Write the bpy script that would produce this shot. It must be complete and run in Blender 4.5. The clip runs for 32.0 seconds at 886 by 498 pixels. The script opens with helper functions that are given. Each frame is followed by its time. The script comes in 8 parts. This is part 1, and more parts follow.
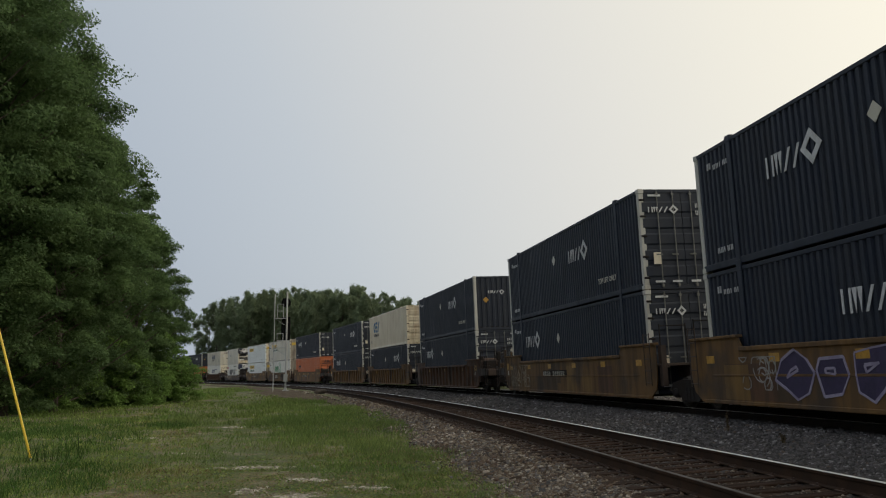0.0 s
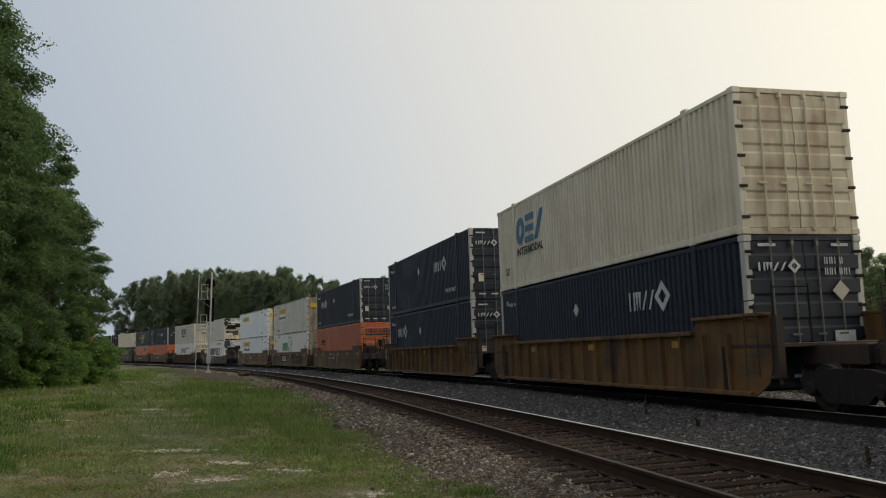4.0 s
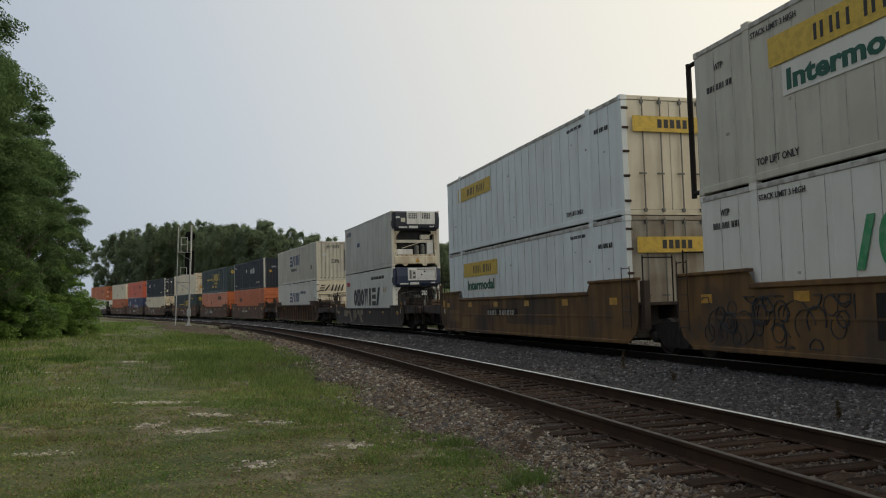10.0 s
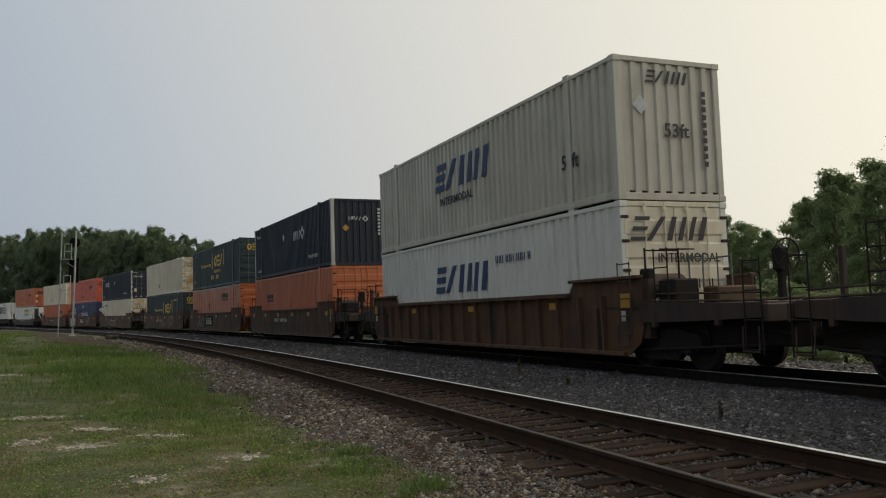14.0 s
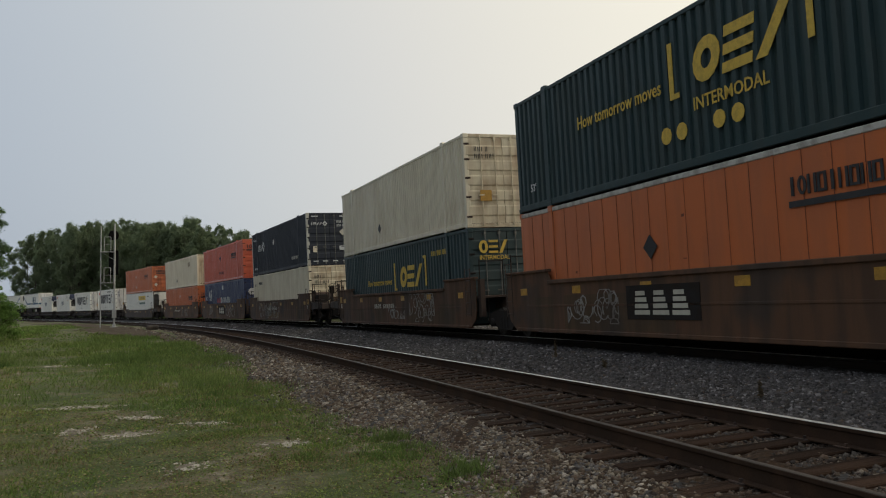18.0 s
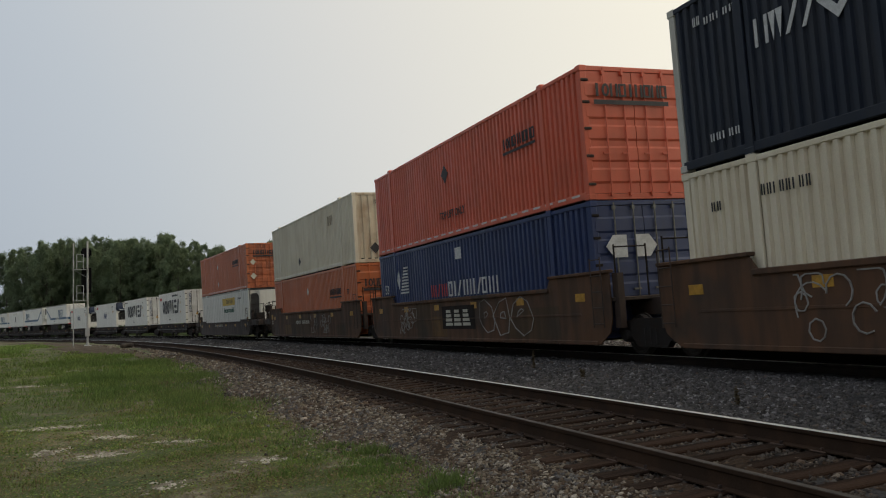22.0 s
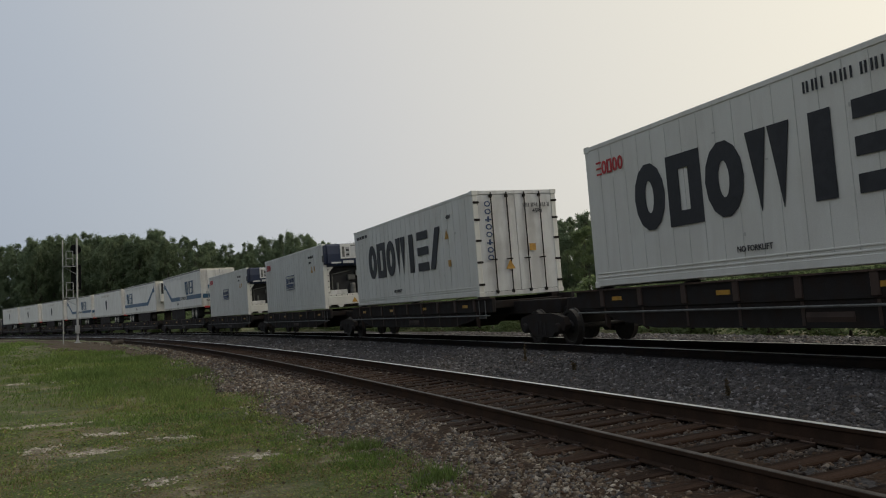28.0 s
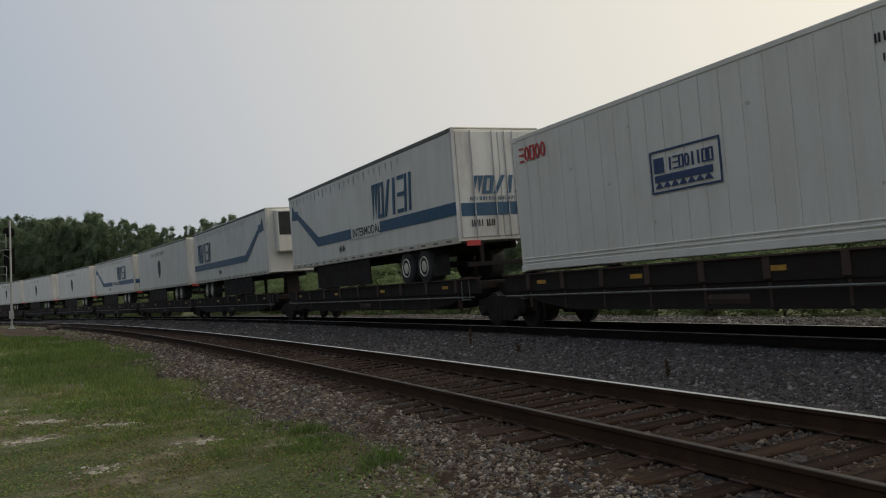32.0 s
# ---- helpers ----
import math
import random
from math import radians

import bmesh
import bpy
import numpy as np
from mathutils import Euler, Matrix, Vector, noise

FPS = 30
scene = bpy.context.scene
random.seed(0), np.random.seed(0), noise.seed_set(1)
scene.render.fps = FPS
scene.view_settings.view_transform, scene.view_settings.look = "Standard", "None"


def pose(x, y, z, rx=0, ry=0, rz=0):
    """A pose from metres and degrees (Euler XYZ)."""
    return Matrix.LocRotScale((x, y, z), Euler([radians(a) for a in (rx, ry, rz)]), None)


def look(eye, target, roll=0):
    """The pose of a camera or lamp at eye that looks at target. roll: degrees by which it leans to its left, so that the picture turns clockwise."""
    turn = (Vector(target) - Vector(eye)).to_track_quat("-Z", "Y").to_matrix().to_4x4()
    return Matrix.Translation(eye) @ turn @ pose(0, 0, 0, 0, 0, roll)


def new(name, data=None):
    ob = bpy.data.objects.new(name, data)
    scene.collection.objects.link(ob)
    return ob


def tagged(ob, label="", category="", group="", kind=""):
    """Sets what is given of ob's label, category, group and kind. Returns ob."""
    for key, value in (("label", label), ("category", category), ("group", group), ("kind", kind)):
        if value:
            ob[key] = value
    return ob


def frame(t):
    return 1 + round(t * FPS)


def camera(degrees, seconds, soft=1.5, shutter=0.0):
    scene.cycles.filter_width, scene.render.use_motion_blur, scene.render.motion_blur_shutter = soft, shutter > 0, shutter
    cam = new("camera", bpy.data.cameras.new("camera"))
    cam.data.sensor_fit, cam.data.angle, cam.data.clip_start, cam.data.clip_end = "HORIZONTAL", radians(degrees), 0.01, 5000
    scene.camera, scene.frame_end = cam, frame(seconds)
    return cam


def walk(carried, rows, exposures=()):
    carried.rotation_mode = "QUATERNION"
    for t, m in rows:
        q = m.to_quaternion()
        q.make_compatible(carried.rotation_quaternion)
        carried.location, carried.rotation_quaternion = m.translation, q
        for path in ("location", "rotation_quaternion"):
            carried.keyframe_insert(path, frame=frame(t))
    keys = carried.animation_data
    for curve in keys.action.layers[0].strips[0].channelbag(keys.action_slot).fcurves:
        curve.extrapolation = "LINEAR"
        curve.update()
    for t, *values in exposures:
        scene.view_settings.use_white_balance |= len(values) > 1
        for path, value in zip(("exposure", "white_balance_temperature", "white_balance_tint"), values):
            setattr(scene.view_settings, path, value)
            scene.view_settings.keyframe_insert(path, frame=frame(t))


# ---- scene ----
# camera: a hand-held phone, standing still beside the line, turning a little
EYE = (0.0, 0.0, 1.221)
cam = camera(56.11, 32.0, soft=1.1)
VIEW = [  # seconds, tilt, lean, turn
    (0, 98.65, 0.35, -6.97),
    (0.5, 98.57, 0.90, -7.47),
    (1, 98.23, 1.28, -7.75),
    (1.5, 98.01, 1.37, -8.32),
    (2, 98.08, 1.59, -9.23),
    (2.5, 98.32, 1.26, -9.61),
    (4.5, 97.13, -0.30, -12.35),
    (5, 96.91, -0.30, -12.36),
    (5.5, 97.22, -0.33, -11.77),
    (6, 97.47, -0.41, -11.15),
    (6.5, 97.09, -0.11, -10.23),
    (7, 96.29, 0.32, -6.90),
    (7.5, 96.38, 0.08, -1.17),
    (8, 96.44, -0.07, 2.50),
    (8.5, 95.99, 0.06, 2.25),
    (9, 95.43, 0.35, -1.53),
    (9.5, 94.51, 0.13, -7.08),
    (10, 94.42, -0.46, -13.32),
    (10.5, 94.08, -0.84, -16.88),
    (11, 93.87, -0.77, -16.66),
    (11.5, 94.18, -0.25, -16.37),
    (12, 94.53, -0.13, -17.97),
    (12.5, 94.73, -0.06, -19.45),
    (13, 94.92, 0.07, -19.86),
    (13.5, 94.97, -0.01, -20.26),
    (14, 94.94, 0.03, -20.29),
    (14.5, 94.96, 0.54, -20.09),
    (15, 94.77, 1.06, -19.79),
    (15.5, 94.50, 1.25, -18.64),
    (17.5, 94.22, 0.77, -18.11),
    (18, 93.94, 1.08, -17.90),
    (18.5, 93.81, 1.49, -17.79),
    (19, 93.96, 1.44, -17.89),
    (19.5, 94.28, 1.52, -18.43),
    (20, 94.78, 1.57, -19.12),
    (20.5, 95.01, 1.59, -19.74),
    (21, 94.78, 1.89, -19.94),
    (21.5, 94.59, 2.04, -19.56),
    (22, 94.74, 2.07, -19.44),
    (22.5, 95.01, 2.13, -19.77),
    (23, 95.18, 2.17, -20.06),
    (23.5, 95.27, 1.91, -20.03),
    (24, 95.09, 1.89, -19.98),
    (24.5, 94.97, 2.24, -20.01),
    (25, 95.03, 2.35, -20.15),
    (25.5, 95.13, 2.26, -20.32),
    (27.5, 94.82, 2.31, -20.38),
    (28, 94.32, 2.51, -20.03),
    (28.5, 94.05, 2.64, -20.04),
    (29, 93.95, 2.73, -19.71),
    (29.5, 93.85, 2.81, -19.51),
    (30, 93.96, 2.80, -19.79),
    (30.5, 94.37, 2.50, -20.04),
    (31, 94.37, 2.05, -20.67),
    (31.5, 93.89, 2.13, -22.25),
    (32, 92.98, 2.78, -23.76),
]
walk(cam, [(t, pose(*EYE, rx, ry, rz)) for t, rx, ry, rz in VIEW],
     [(t, ev, kelvin, 10 if t < 27 else 12) for t, ev, kelvin in [(0, 0.27, 6500), (2.5, 0.27, 6500), (6, 0.28, 6500), (8.5, 0.32, 6500), (10.5, 0.3, 6500), (12, 0.25, 6500), (13, 0.15, 6400), (14, 0.08, 6400), (14.8, 0.2, 6450), (20.2, 0.23, 6500),
                                                (21, 0.07, 6500), (21.8, 0.22, 6500), (25, 0.2, 6450), (29, 0.0, 6300), (32, 0.0, 6300)]])

# ---- light: a low sun in morning haze, to the right across the line ----
SUN_TURN, SUN_RISE = 92.0, 27.0  # degrees clockwise from straight ahead (+y); above the horizon
a, b = radians(SUN_TURN), radians(SUN_RISE)
TO_SUN = Vector((math.sin(a) * math.cos(b), math.cos(a) * math.cos(b), math.sin(b)))
world = bpy.data.worlds.new("sky")
scene.world = world
world.use_nodes = True
wt = world.node_tree
sky = wt.nodes.new("ShaderNodeTexSky")
sky.sky_type, sky.sun_disc = "NISHITA", False
sky.sun_elevation, sky.sun_rotation = radians(SUN_RISE), radians(SUN_TURN)
sky.air_density, sky.dust_density, sky.ozone_density, sky.altitude = 1.0, 6.0, 1.5, 60
# haze scatters the sunlight: warm and bright about the sun, grey-blue away from it
where = wt.nodes.new("ShaderNodeTexCoord")
near_sun = wt.nodes.new("ShaderNodeVectorMath")
near_sun.operation = "DOT_PRODUCT"
near_sun.inputs[1].default_value = TO_SUN
wt.links.new(where.outputs["Generated"], near_sun.inputs[0])
even = wt.nodes.new("ShaderNodeMapRange")
even.inputs[1].default_value = -1.0
wt.links.new(near_sun.outputs["Value"], even.inputs[0])
haze = wt.nodes.new("ShaderNodeValToRGB")
rows = [(0.0, (0.62, 0.595, 0.54)), (0.15, (0.5, 0.505, 0.51)), (0.25, (0.405, 0.45, 0.51)), (0.37, (0.335, 0.39, 0.468)), (0.52, (0.478, 0.517, 0.552)), (0.66, (0.66, 0.65, 0.61)), (0.9, (0.97, 0.90, 0.71)), (1.0, (1.0, 0.93, 0.75))]
while len(haze.color_ramp.elements) < len(rows):
    haze.color_ramp.elements.new(0.5)
for e, (at, col) in zip(haze.color_ramp.elements, rows):
    e.position, e.color = at, (*col, 1)
wt.links.new(even.outputs[0], haze.inputs[0])
clear = wt.nodes.new("ShaderNodeMix")
clear.data_type, clear.blend_type = "RGBA", "MULTIPLY"
clear.inputs[0].default_value = 1.0
clear.inputs[7].default_value = (0.1, 0.1, 0.1, 1)
wt.links.new(sky.outputs[0], clear.inputs[6])
mist = wt.nodes.new("ShaderNodeMix")
mist.data_type = "RGBA"
mist.inputs[0].default_value = 0.88
wt.links.new(clear.outputs[2], mist.inputs[6])
wt.links.new(haze.outputs[0], mist.inputs[7])
wt.links.new(mist.outputs[2], wt.nodes["Background"].inputs[0])
wt.nodes["Background"].inputs[1].default_value = 1.0
sun = new("sun", bpy.data.lights.new("sun", "SUN"))
sun.data.energy, sun.data.angle, sun.data.color = 0.7, radians(18), (1.0, 0.9, 0.74)
sun.matrix_world = look(TO_SUN * 50, (0, 0, 0))

# ---- the line in plan: one curve for both tracks ----
K0, K1, K2 = 0.001473, 2.8677e-05, -2.2229e-07
NEAR_X, APART, RISE, HALF = 4.966, 5.75, 0.302, 0.7525
CANT, CANT_NEAR = 0.036, 0.056  # the tracks lean into the bend
S = np.linspace(-60, 620, 6801)
bend = np.where(S < 0, K0, np.where(S < 185, K0 + K1 * S + K2 * S * S, 0.0025))
bend = np.where(S > 420, 0.0, bend)
PSI = np.concatenate([[0], np.cumsum((bend[1:] + bend[:-1]) / 2 * np.diff(S))])
PSI -= np.interp(0, S, PSI)
mid = (PSI[1:] + PSI[:-1]) / 2
CX = np.concatenate([[0], np.cumsum(-np.sin(mid) * np.diff(S))])
CY = np.concatenate([[0], np.cumsum(np.cos(mid) * np.diff(S))])
CX += NEAR_X - np.interp(0, S, CX)
CY -= np.interp(0, S, CY)


def plan(s, q=0.0):
    """A place s metres along the line and q metres to the right of the near track, and the heading there."""
    psi = np.interp(s, S, PSI)
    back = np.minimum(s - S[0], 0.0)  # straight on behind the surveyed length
    return np.interp(s, S, CX) - back * np.sin(psi) + q * np.cos(psi), np.interp(s, S, CY) + back * np.cos(psi) + q * np.sin(psi), psi


def on_line(s, far=True, up=0.0):
    """The pose on a track at s: y along it, z up from the rails, leaning with the cant."""
    c = CANT if far else CANT_NEAR
    q = (APART if far else 0) - HALF + HALF * math.cos(c)
    x, y, psi = plan(s, q)
    return pose(x, y, (RISE if far else 0) + HALF * math.sin(c), 0, -math.degrees(c), math.degrees(psi)) @ Matrix.Translation((0, 0, up))


# ---- shapes ----
class Shape:
    """Gathers corners and faces of one part."""

    def __init__(self):
        self.v, self.f = [], []

    def add(self, verts, faces):
        n = len(self.v)
        self.v += [tuple(p) for p in verts]
        self.f += [tuple(i + n for i in f) for f in faces]
        return self

    def box(self, x0, x1, y0, y1, z0, z1, c=0.0):
        if c <= 0:
            return self.add([(x, y, z) for x in (x0, x1) for y in (y0, y1) for z in (z0, z1)],
                            [(0, 1, 3, 2), (4, 6, 7, 5), (0, 4, 5, 1), (2, 3, 7, 6), (0, 2, 6, 4), (1, 5, 7, 3)])
        c = min(c, (x1 - x0) * 0.45, (y1 - y0) * 0.45, (z1 - z0) * 0.45)
        rings = []
        for z, i in ((z0, c), (z0 + c, 0), (z1 - c, 0), (z1, c)):
            a, b, d, e = x0 + i, x1 - i, y0 + i, y1 - i
            k = c
            rings.append([(a + k, d, z), (b - k, d, z), (b, d + k, z), (b, e - k, z), (b - k, e, z), (a + k, e, z), (a, e - k, z), (a, d + k, z)])
        faces = [tuple(range(7, -1, -1)), tuple(range(24, 32))]
        for r in range(3):
            faces += [(r * 8 + i, r * 8 + (i + 1) % 8, r * 8 + 8 + (i + 1) % 8, r * 8 + 8 + i) for i in range(8)]
        return self.add([p for r in rings for p in r], faces)

    def loft(self, rings, caps=True, closed=True):
        n, verts, faces = len(rings[0]), [p for r in rings for p in r], []
        for r in range(len(rings) - 1):
            for i in range(n if closed else n - 1):
                j = (i + 1) % n
                faces.append((r * n + i, r * n + j, r * n + n + j, r * n + n + i))
        if caps and closed:
            faces += [tuple(range(n - 1, -1, -1)), tuple(range(len(verts) - n, len(verts)))]
        return self.add(verts, faces)

    def rod(self, a, b, r0, r1=None, n=8, caps=True):
        a, b = Vector(a), Vector(b)
        q = (b - a).to_track_quat("Z", "Y").to_matrix()
        r1 = r0 if r1 is None else r1
        ring = lambda p, r: [p + q @ Vector((r * math.cos(k * 2 * math.pi / n), r * math.sin(k * 2 * math.pi / n), 0)) for k in range(n)]
        return self.loft([ring(a, r0), ring(b, r1)], caps)

    def turned(self, a, b, rows, n=16):
        """A body of revolution about the line a-b; rows of (part of the way, radius)."""
        a, b = Vector(a), Vector(b)
        q = (b - a).to_track_quat("Z", "Y").to_matrix()
        rings = [[a + (b - a) * u + q @ Vector((r * math.cos(k * 2 * math.pi / n), r * math.sin(k * 2 * math.pi / n), 0)) for k in range(n)] for u, r in rows]
        return self.loft(rings)

    def outline(self, pts, axis, lo, hi):
        """A flat outline pushed through between lo and hi along x, y or z."""
        put = {"x": lambda p, d: (d, p[0], p[1]), "y": lambda p, d: (p[0], d, p[1]), "z": lambda p, d: (p[0], p[1], d)}[axis]
        return self.loft([[put(p, lo) for p in pts], [put(p, hi) for p in pts]])

    def mesh(self, name, material, smooth=False):
        me = bpy.data.meshes.new(name)
        me.from_pydata(self.v, [], self.f)
        bm = bmesh.new()
        bm.from_mesh(me)
        bmesh.ops.recalc_face_normals(bm, faces=bm.faces)
        bm.to_mesh(me)
        bm.free()
        if smooth:
            me.shade_smooth()
        me.materials.append(material)
        return me


def hang(name, mesh, parent, m=None, label=""):
    """Links a mesh as one part under its thing."""
    ob = new(name, mesh)
    ob.parent = parent
    if m is not None:
        ob.matrix_local = m
    return tagged(ob, label) if label else ob


def part(name, shape, material, parent, label="", m=None, smooth=False):
    return hang(name, shape.mesh(name, material, smooth), parent, m, label)


def thing(name, label, category, group="", m=None, kind=""):
    ob = new(name)
    ob.empty_display_size = 0.2
    if m is not None:
        ob.matrix_world = m
    return tagged(ob, label, category, group, kind)


# ---- materials ----
def material(name, base, rough=0.6, metal=0.0, other=None, amount=0.5, scale=3.0, stretch=(1, 1, 1), fine=40.0, fine_amount=0.25, bump=0.15,
             bump_scale=None, per=None, spread=0.0, second=None, second_amount=0.0, second_scale=0.6, spec=0.5, edge=(0.45, 0.6)):
    """A node material: base colour, patches of another colour, fine grain, relief. per: 'object' or 'island' varies the brightness by spread."""
    mat = bpy.data.materials.new(name)
    mat.use_nodes = True
    t = mat.node_tree
    n, link = t.nodes, t.links.new
    bsdf = n["Principled BSDF"]
    bsdf.inputs["Metallic"].default_value, bsdf.inputs["Specular IOR Level"].default_value = metal, spec
    where = n.new("ShaderNodeTexCoord")
    mapping = n.new("ShaderNodeMapping")
    mapping.inputs["Scale"].default_value = stretch
    link(where.outputs["Object"], mapping.inputs[0])

    def noise_at(s, detail=4, mapped=True):
        k = n.new("ShaderNodeTexNoise")
        k.inputs["Scale"].default_value, k.inputs["Detail"].default_value = s, detail
        link(mapping.outputs[0] if mapped else where.outputs["Object"], k.inputs["Vector"])
        return k.outputs["Fac"]

    def span(value, lo, hi, to=1.0, low=0.0):
        r = n.new("ShaderNodeMapRange")
        r.inputs[1].default_value, r.inputs[2].default_value, r.inputs[3].default_value, r.inputs[4].default_value = lo, hi, low, to
        link(value, r.inputs[0])
        return r.outputs[0]

    def blend(fac, a, b, kind="MIX"):
        m = n.new("ShaderNodeMix")
        m.data_type, m.blend_type = "RGBA", kind
        for i, v in ((0, fac), (6, a), (7, b)):
            if isinstance(v, (int, float)):
                m.inputs[i].default_value = v
            elif isinstance(v, tuple):
                m.inputs[i].default_value = (*v[:3], 1)
            else:
                link(v, m.inputs[i])
        return m.outputs[2]

    big = noise_at(scale)
    col = blend(span(big, edge[0], edge[1], amount), base, other or tuple(c * 0.6 for c in base))
    if second:
        col = blend(span(noise_at(second_scale, 3, False), 0.48, 0.66, second_amount), col, second)
    small = noise_at(fine, 3, False)
    col = blend(fine_amount, col, blend(1.0, col, span(small, 0.25, 0.75, 1.6, 0.4), "MULTIPLY"))
    if per:
        info = n.new("ShaderNodeObjectInfo" if per == "object" else "ShaderNodeNewGeometry")
        col = blend(1.0, col, span(info.outputs["Random" if per == "object" else "Random Per Island"], 0, 1, 1 + spread, 1 - spread), "MULTIPLY")
    link(col, bsdf.inputs["Base Color"])
    link(span(big, 0.3, 0.7, min(1, rough + 0.12), max(0.02, rough - 0.1)), bsdf.inputs["Roughness"])
    if bump:
        bp = n.new("ShaderNodeBump")
        bp.inputs["Strength"].default_value, bp.inputs["Distance"].default_value = bump, 0.02
        link(noise_at(bump_scale or fine, 3, False), bp.inputs["Height"])
        link(bp.outputs[0], bsdf.inputs["Normal"])
    return mat


def paint(name, base, dirt=(0.12, 0.08, 0.05), amount=0.35, rough=0.42, second_amount=0.25, spec=0.45):
    """Weathered paint on sheet metal: streaks that run down, scuffs and grime."""
    return material(name, base, rough, other=tuple(0.45 * a + 0.55 * b for a, b in zip(base, dirt)), amount=amount, scale=2.2, stretch=(1.6, 1.6, 0.22),
                    fine=55, fine_amount=0.12, bump=0.05, second=dirt, second_amount=second_amount, second_scale=0.9, spec=spec)


RUST = material("rusted_steel", (0.075, 0.045, 0.032), 0.8, 0.2, other=(0.03, 0.022, 0.02), amount=0.8, scale=4, fine=60, bump=0.2)
RAIL_DIM = material("dull_rail_head", (0.05, 0.042, 0.036), 0.55, 0.2, other=(0.03, 0.025, 0.022), amount=0.6, scale=5, fine=90, fine_amount=0.15, bump=0.03)
RAIL_TOP = material("polished_rail_head", (0.85, 0.85, 0.84), 0.48, 1.0, other=(0.7, 0.69, 0.67), amount=0.5, scale=6, fine=90, fine_amount=0.1, bump=0.02)
TIE_WOOD = material("weathered_tie_wood", (0.037, 0.021, 0.0135), 0.95, spec=0.12, other=(0.014, 0.009, 0.007), amount=0.8, scale=5, stretch=(0.3, 3, 3), fine=50, fine_amount=0.4, bump=0.4, per="object", spread=0.35)
TIE_FAR = material("weathered_tie_wood_joined", (0.034, 0.019, 0.012), 0.95, spec=0.15, other=(0.022, 0.016, 0.013), amount=0.8, scale=5, fine=50, fine_amount=0.4, bump=0.4, per="island", spread=0.35)


def stone_material(name, tones, rough=0.85):
    """Each stone takes one of several tones; grain and dust on top."""
    mat = material(name, tones[0][1], rough, fine=80, fine_amount=0.5, bump=0.25, bump_scale=60)
    n, link = mat.node_tree.nodes, mat.node_tree.links.new
    info, ramp, mix = n.new("ShaderNodeNewGeometry"), n.new("ShaderNodeValToRGB"), n.new("ShaderNodeMix")
    ramp.color_ramp.interpolation = "CONSTANT"
    while len(ramp.color_ramp.elements) < len(tones):
        ramp.color_ramp.elements.new(0.5)
    for e, (at, col) in zip(ramp.color_ramp.elements, tones):
        e.position, e.color = at, (*col, 1)
    link(info.outputs["Random Per Island"], ramp.inputs[0])
    noise = n.new("ShaderNodeTexNoise")
    noise.inputs["Scale"].default_value = 70
    where = n.new("ShaderNodeTexCoord")
    link(where.outputs["Object"], noise.inputs["Vector"])
    r = n.new("ShaderNodeMapRange")
    r.inputs[1].default_value, r.inputs[2].default_value, r.inputs[3].default_value, r.inputs[4].default_value = 0.3, 0.7, 0.6, 1.35
    link(noise.outputs["Fac"], r.inputs[0])
    mix.data_type, mix.blend_type = "RGBA", "MULTIPLY"
    mix.inputs[0].default_value = 1.0
    link(ramp.outputs[0], mix.inputs[6])
    link(r.outputs[0], mix.inputs[7])
    link(mix.outputs[2], n["Principled BSDF"].inputs["Base Color"])
    return mat


STONE = stone_material("crushed_stone", [(0, (0.054, 0.049, 0.049)), (0.22, (0.08, 0.074, 0.074)), (0.5, (0.034, 0.031, 0.03)), (0.66, (0.108, 0.1, 0.097)), (0.8, (0.05, 0.043, 0.038)), (0.91, (0.22, 0.21, 0.21)), (0.975, (0.1, 0.075, 0.058))])
STONE_TRACK = stone_material("rust_stained_stone", [(0, (0.045, 0.03, 0.021)), (0.3, (0.085, 0.055, 0.036)), (0.52, (0.022, 0.016, 0.013)), (0.72, (0.07, 0.058, 0.048)), (0.93, (0.17, 0.14, 0.11))])
STONE_BROWN = stone_material("dusty_brown_stone", [(0, (0.095, 0.068, 0.046)), (0.2, (0.16, 0.122, 0.083)), (0.4, (0.045, 0.034, 0.027)), (0.52, (0.23, 0.195, 0.15)), (0.66, (0.1, 0.062, 0.04)), (0.76, (0.12, 0.11, 0.105)), (0.92, (0.36, 0.32, 0.265))], 0.9)
BED = material("ballast_bed", (0.03, 0.028, 0.03), 0.95, other=(0.015, 0.014, 0.015), amount=0.9, scale=14, fine=30, fine_amount=0.9, bump=1.0, bump_scale=22)
# ballast darkened in colour to paint the shadow under the train
BED_SHADE = material("shadow_dark_ballast", (0.0095, 0.0085, 0.0085), 0.95, other=(0.014, 0.012, 0.011), amount=0.6, scale=12, fine=30, fine_amount=0.8, bump=0.8, bump_scale=22)
BED_BROWN = material("dusty_ballast_bed", (0.048, 0.03, 0.019), 0.95, spec=0.1, other=(0.035, 0.026, 0.02), amount=0.9, scale=14, fine=30, fine_amount=0.9, bump=1.0, bump_scale=22)
GRIME = material("dark_grimy_steel", (0.02, 0.0175, 0.0165), 0.85, 0.0, spec=0.2, other=(0.026, 0.018, 0.014), amount=0.6, scale=3, fine=40, bump=0.1)
WHEEL = material("wheel_steel", (0.025, 0.022, 0.02), 0.6, 0.3, other=(0.035, 0.028, 0.024), amount=0.6, scale=8, fine=60, bump=0.05)
BLACK_RUBBER = material("black_rubber", (0.026, 0.026, 0.027), 0.8, fine=60, bump=0.1)
GALV = material("galvanised_steel", (0.42, 0.43, 0.44), 0.5, 0.6, other=(0.3, 0.3, 0.3), amount=0.6, scale=5, fine=60, bump=0.03)
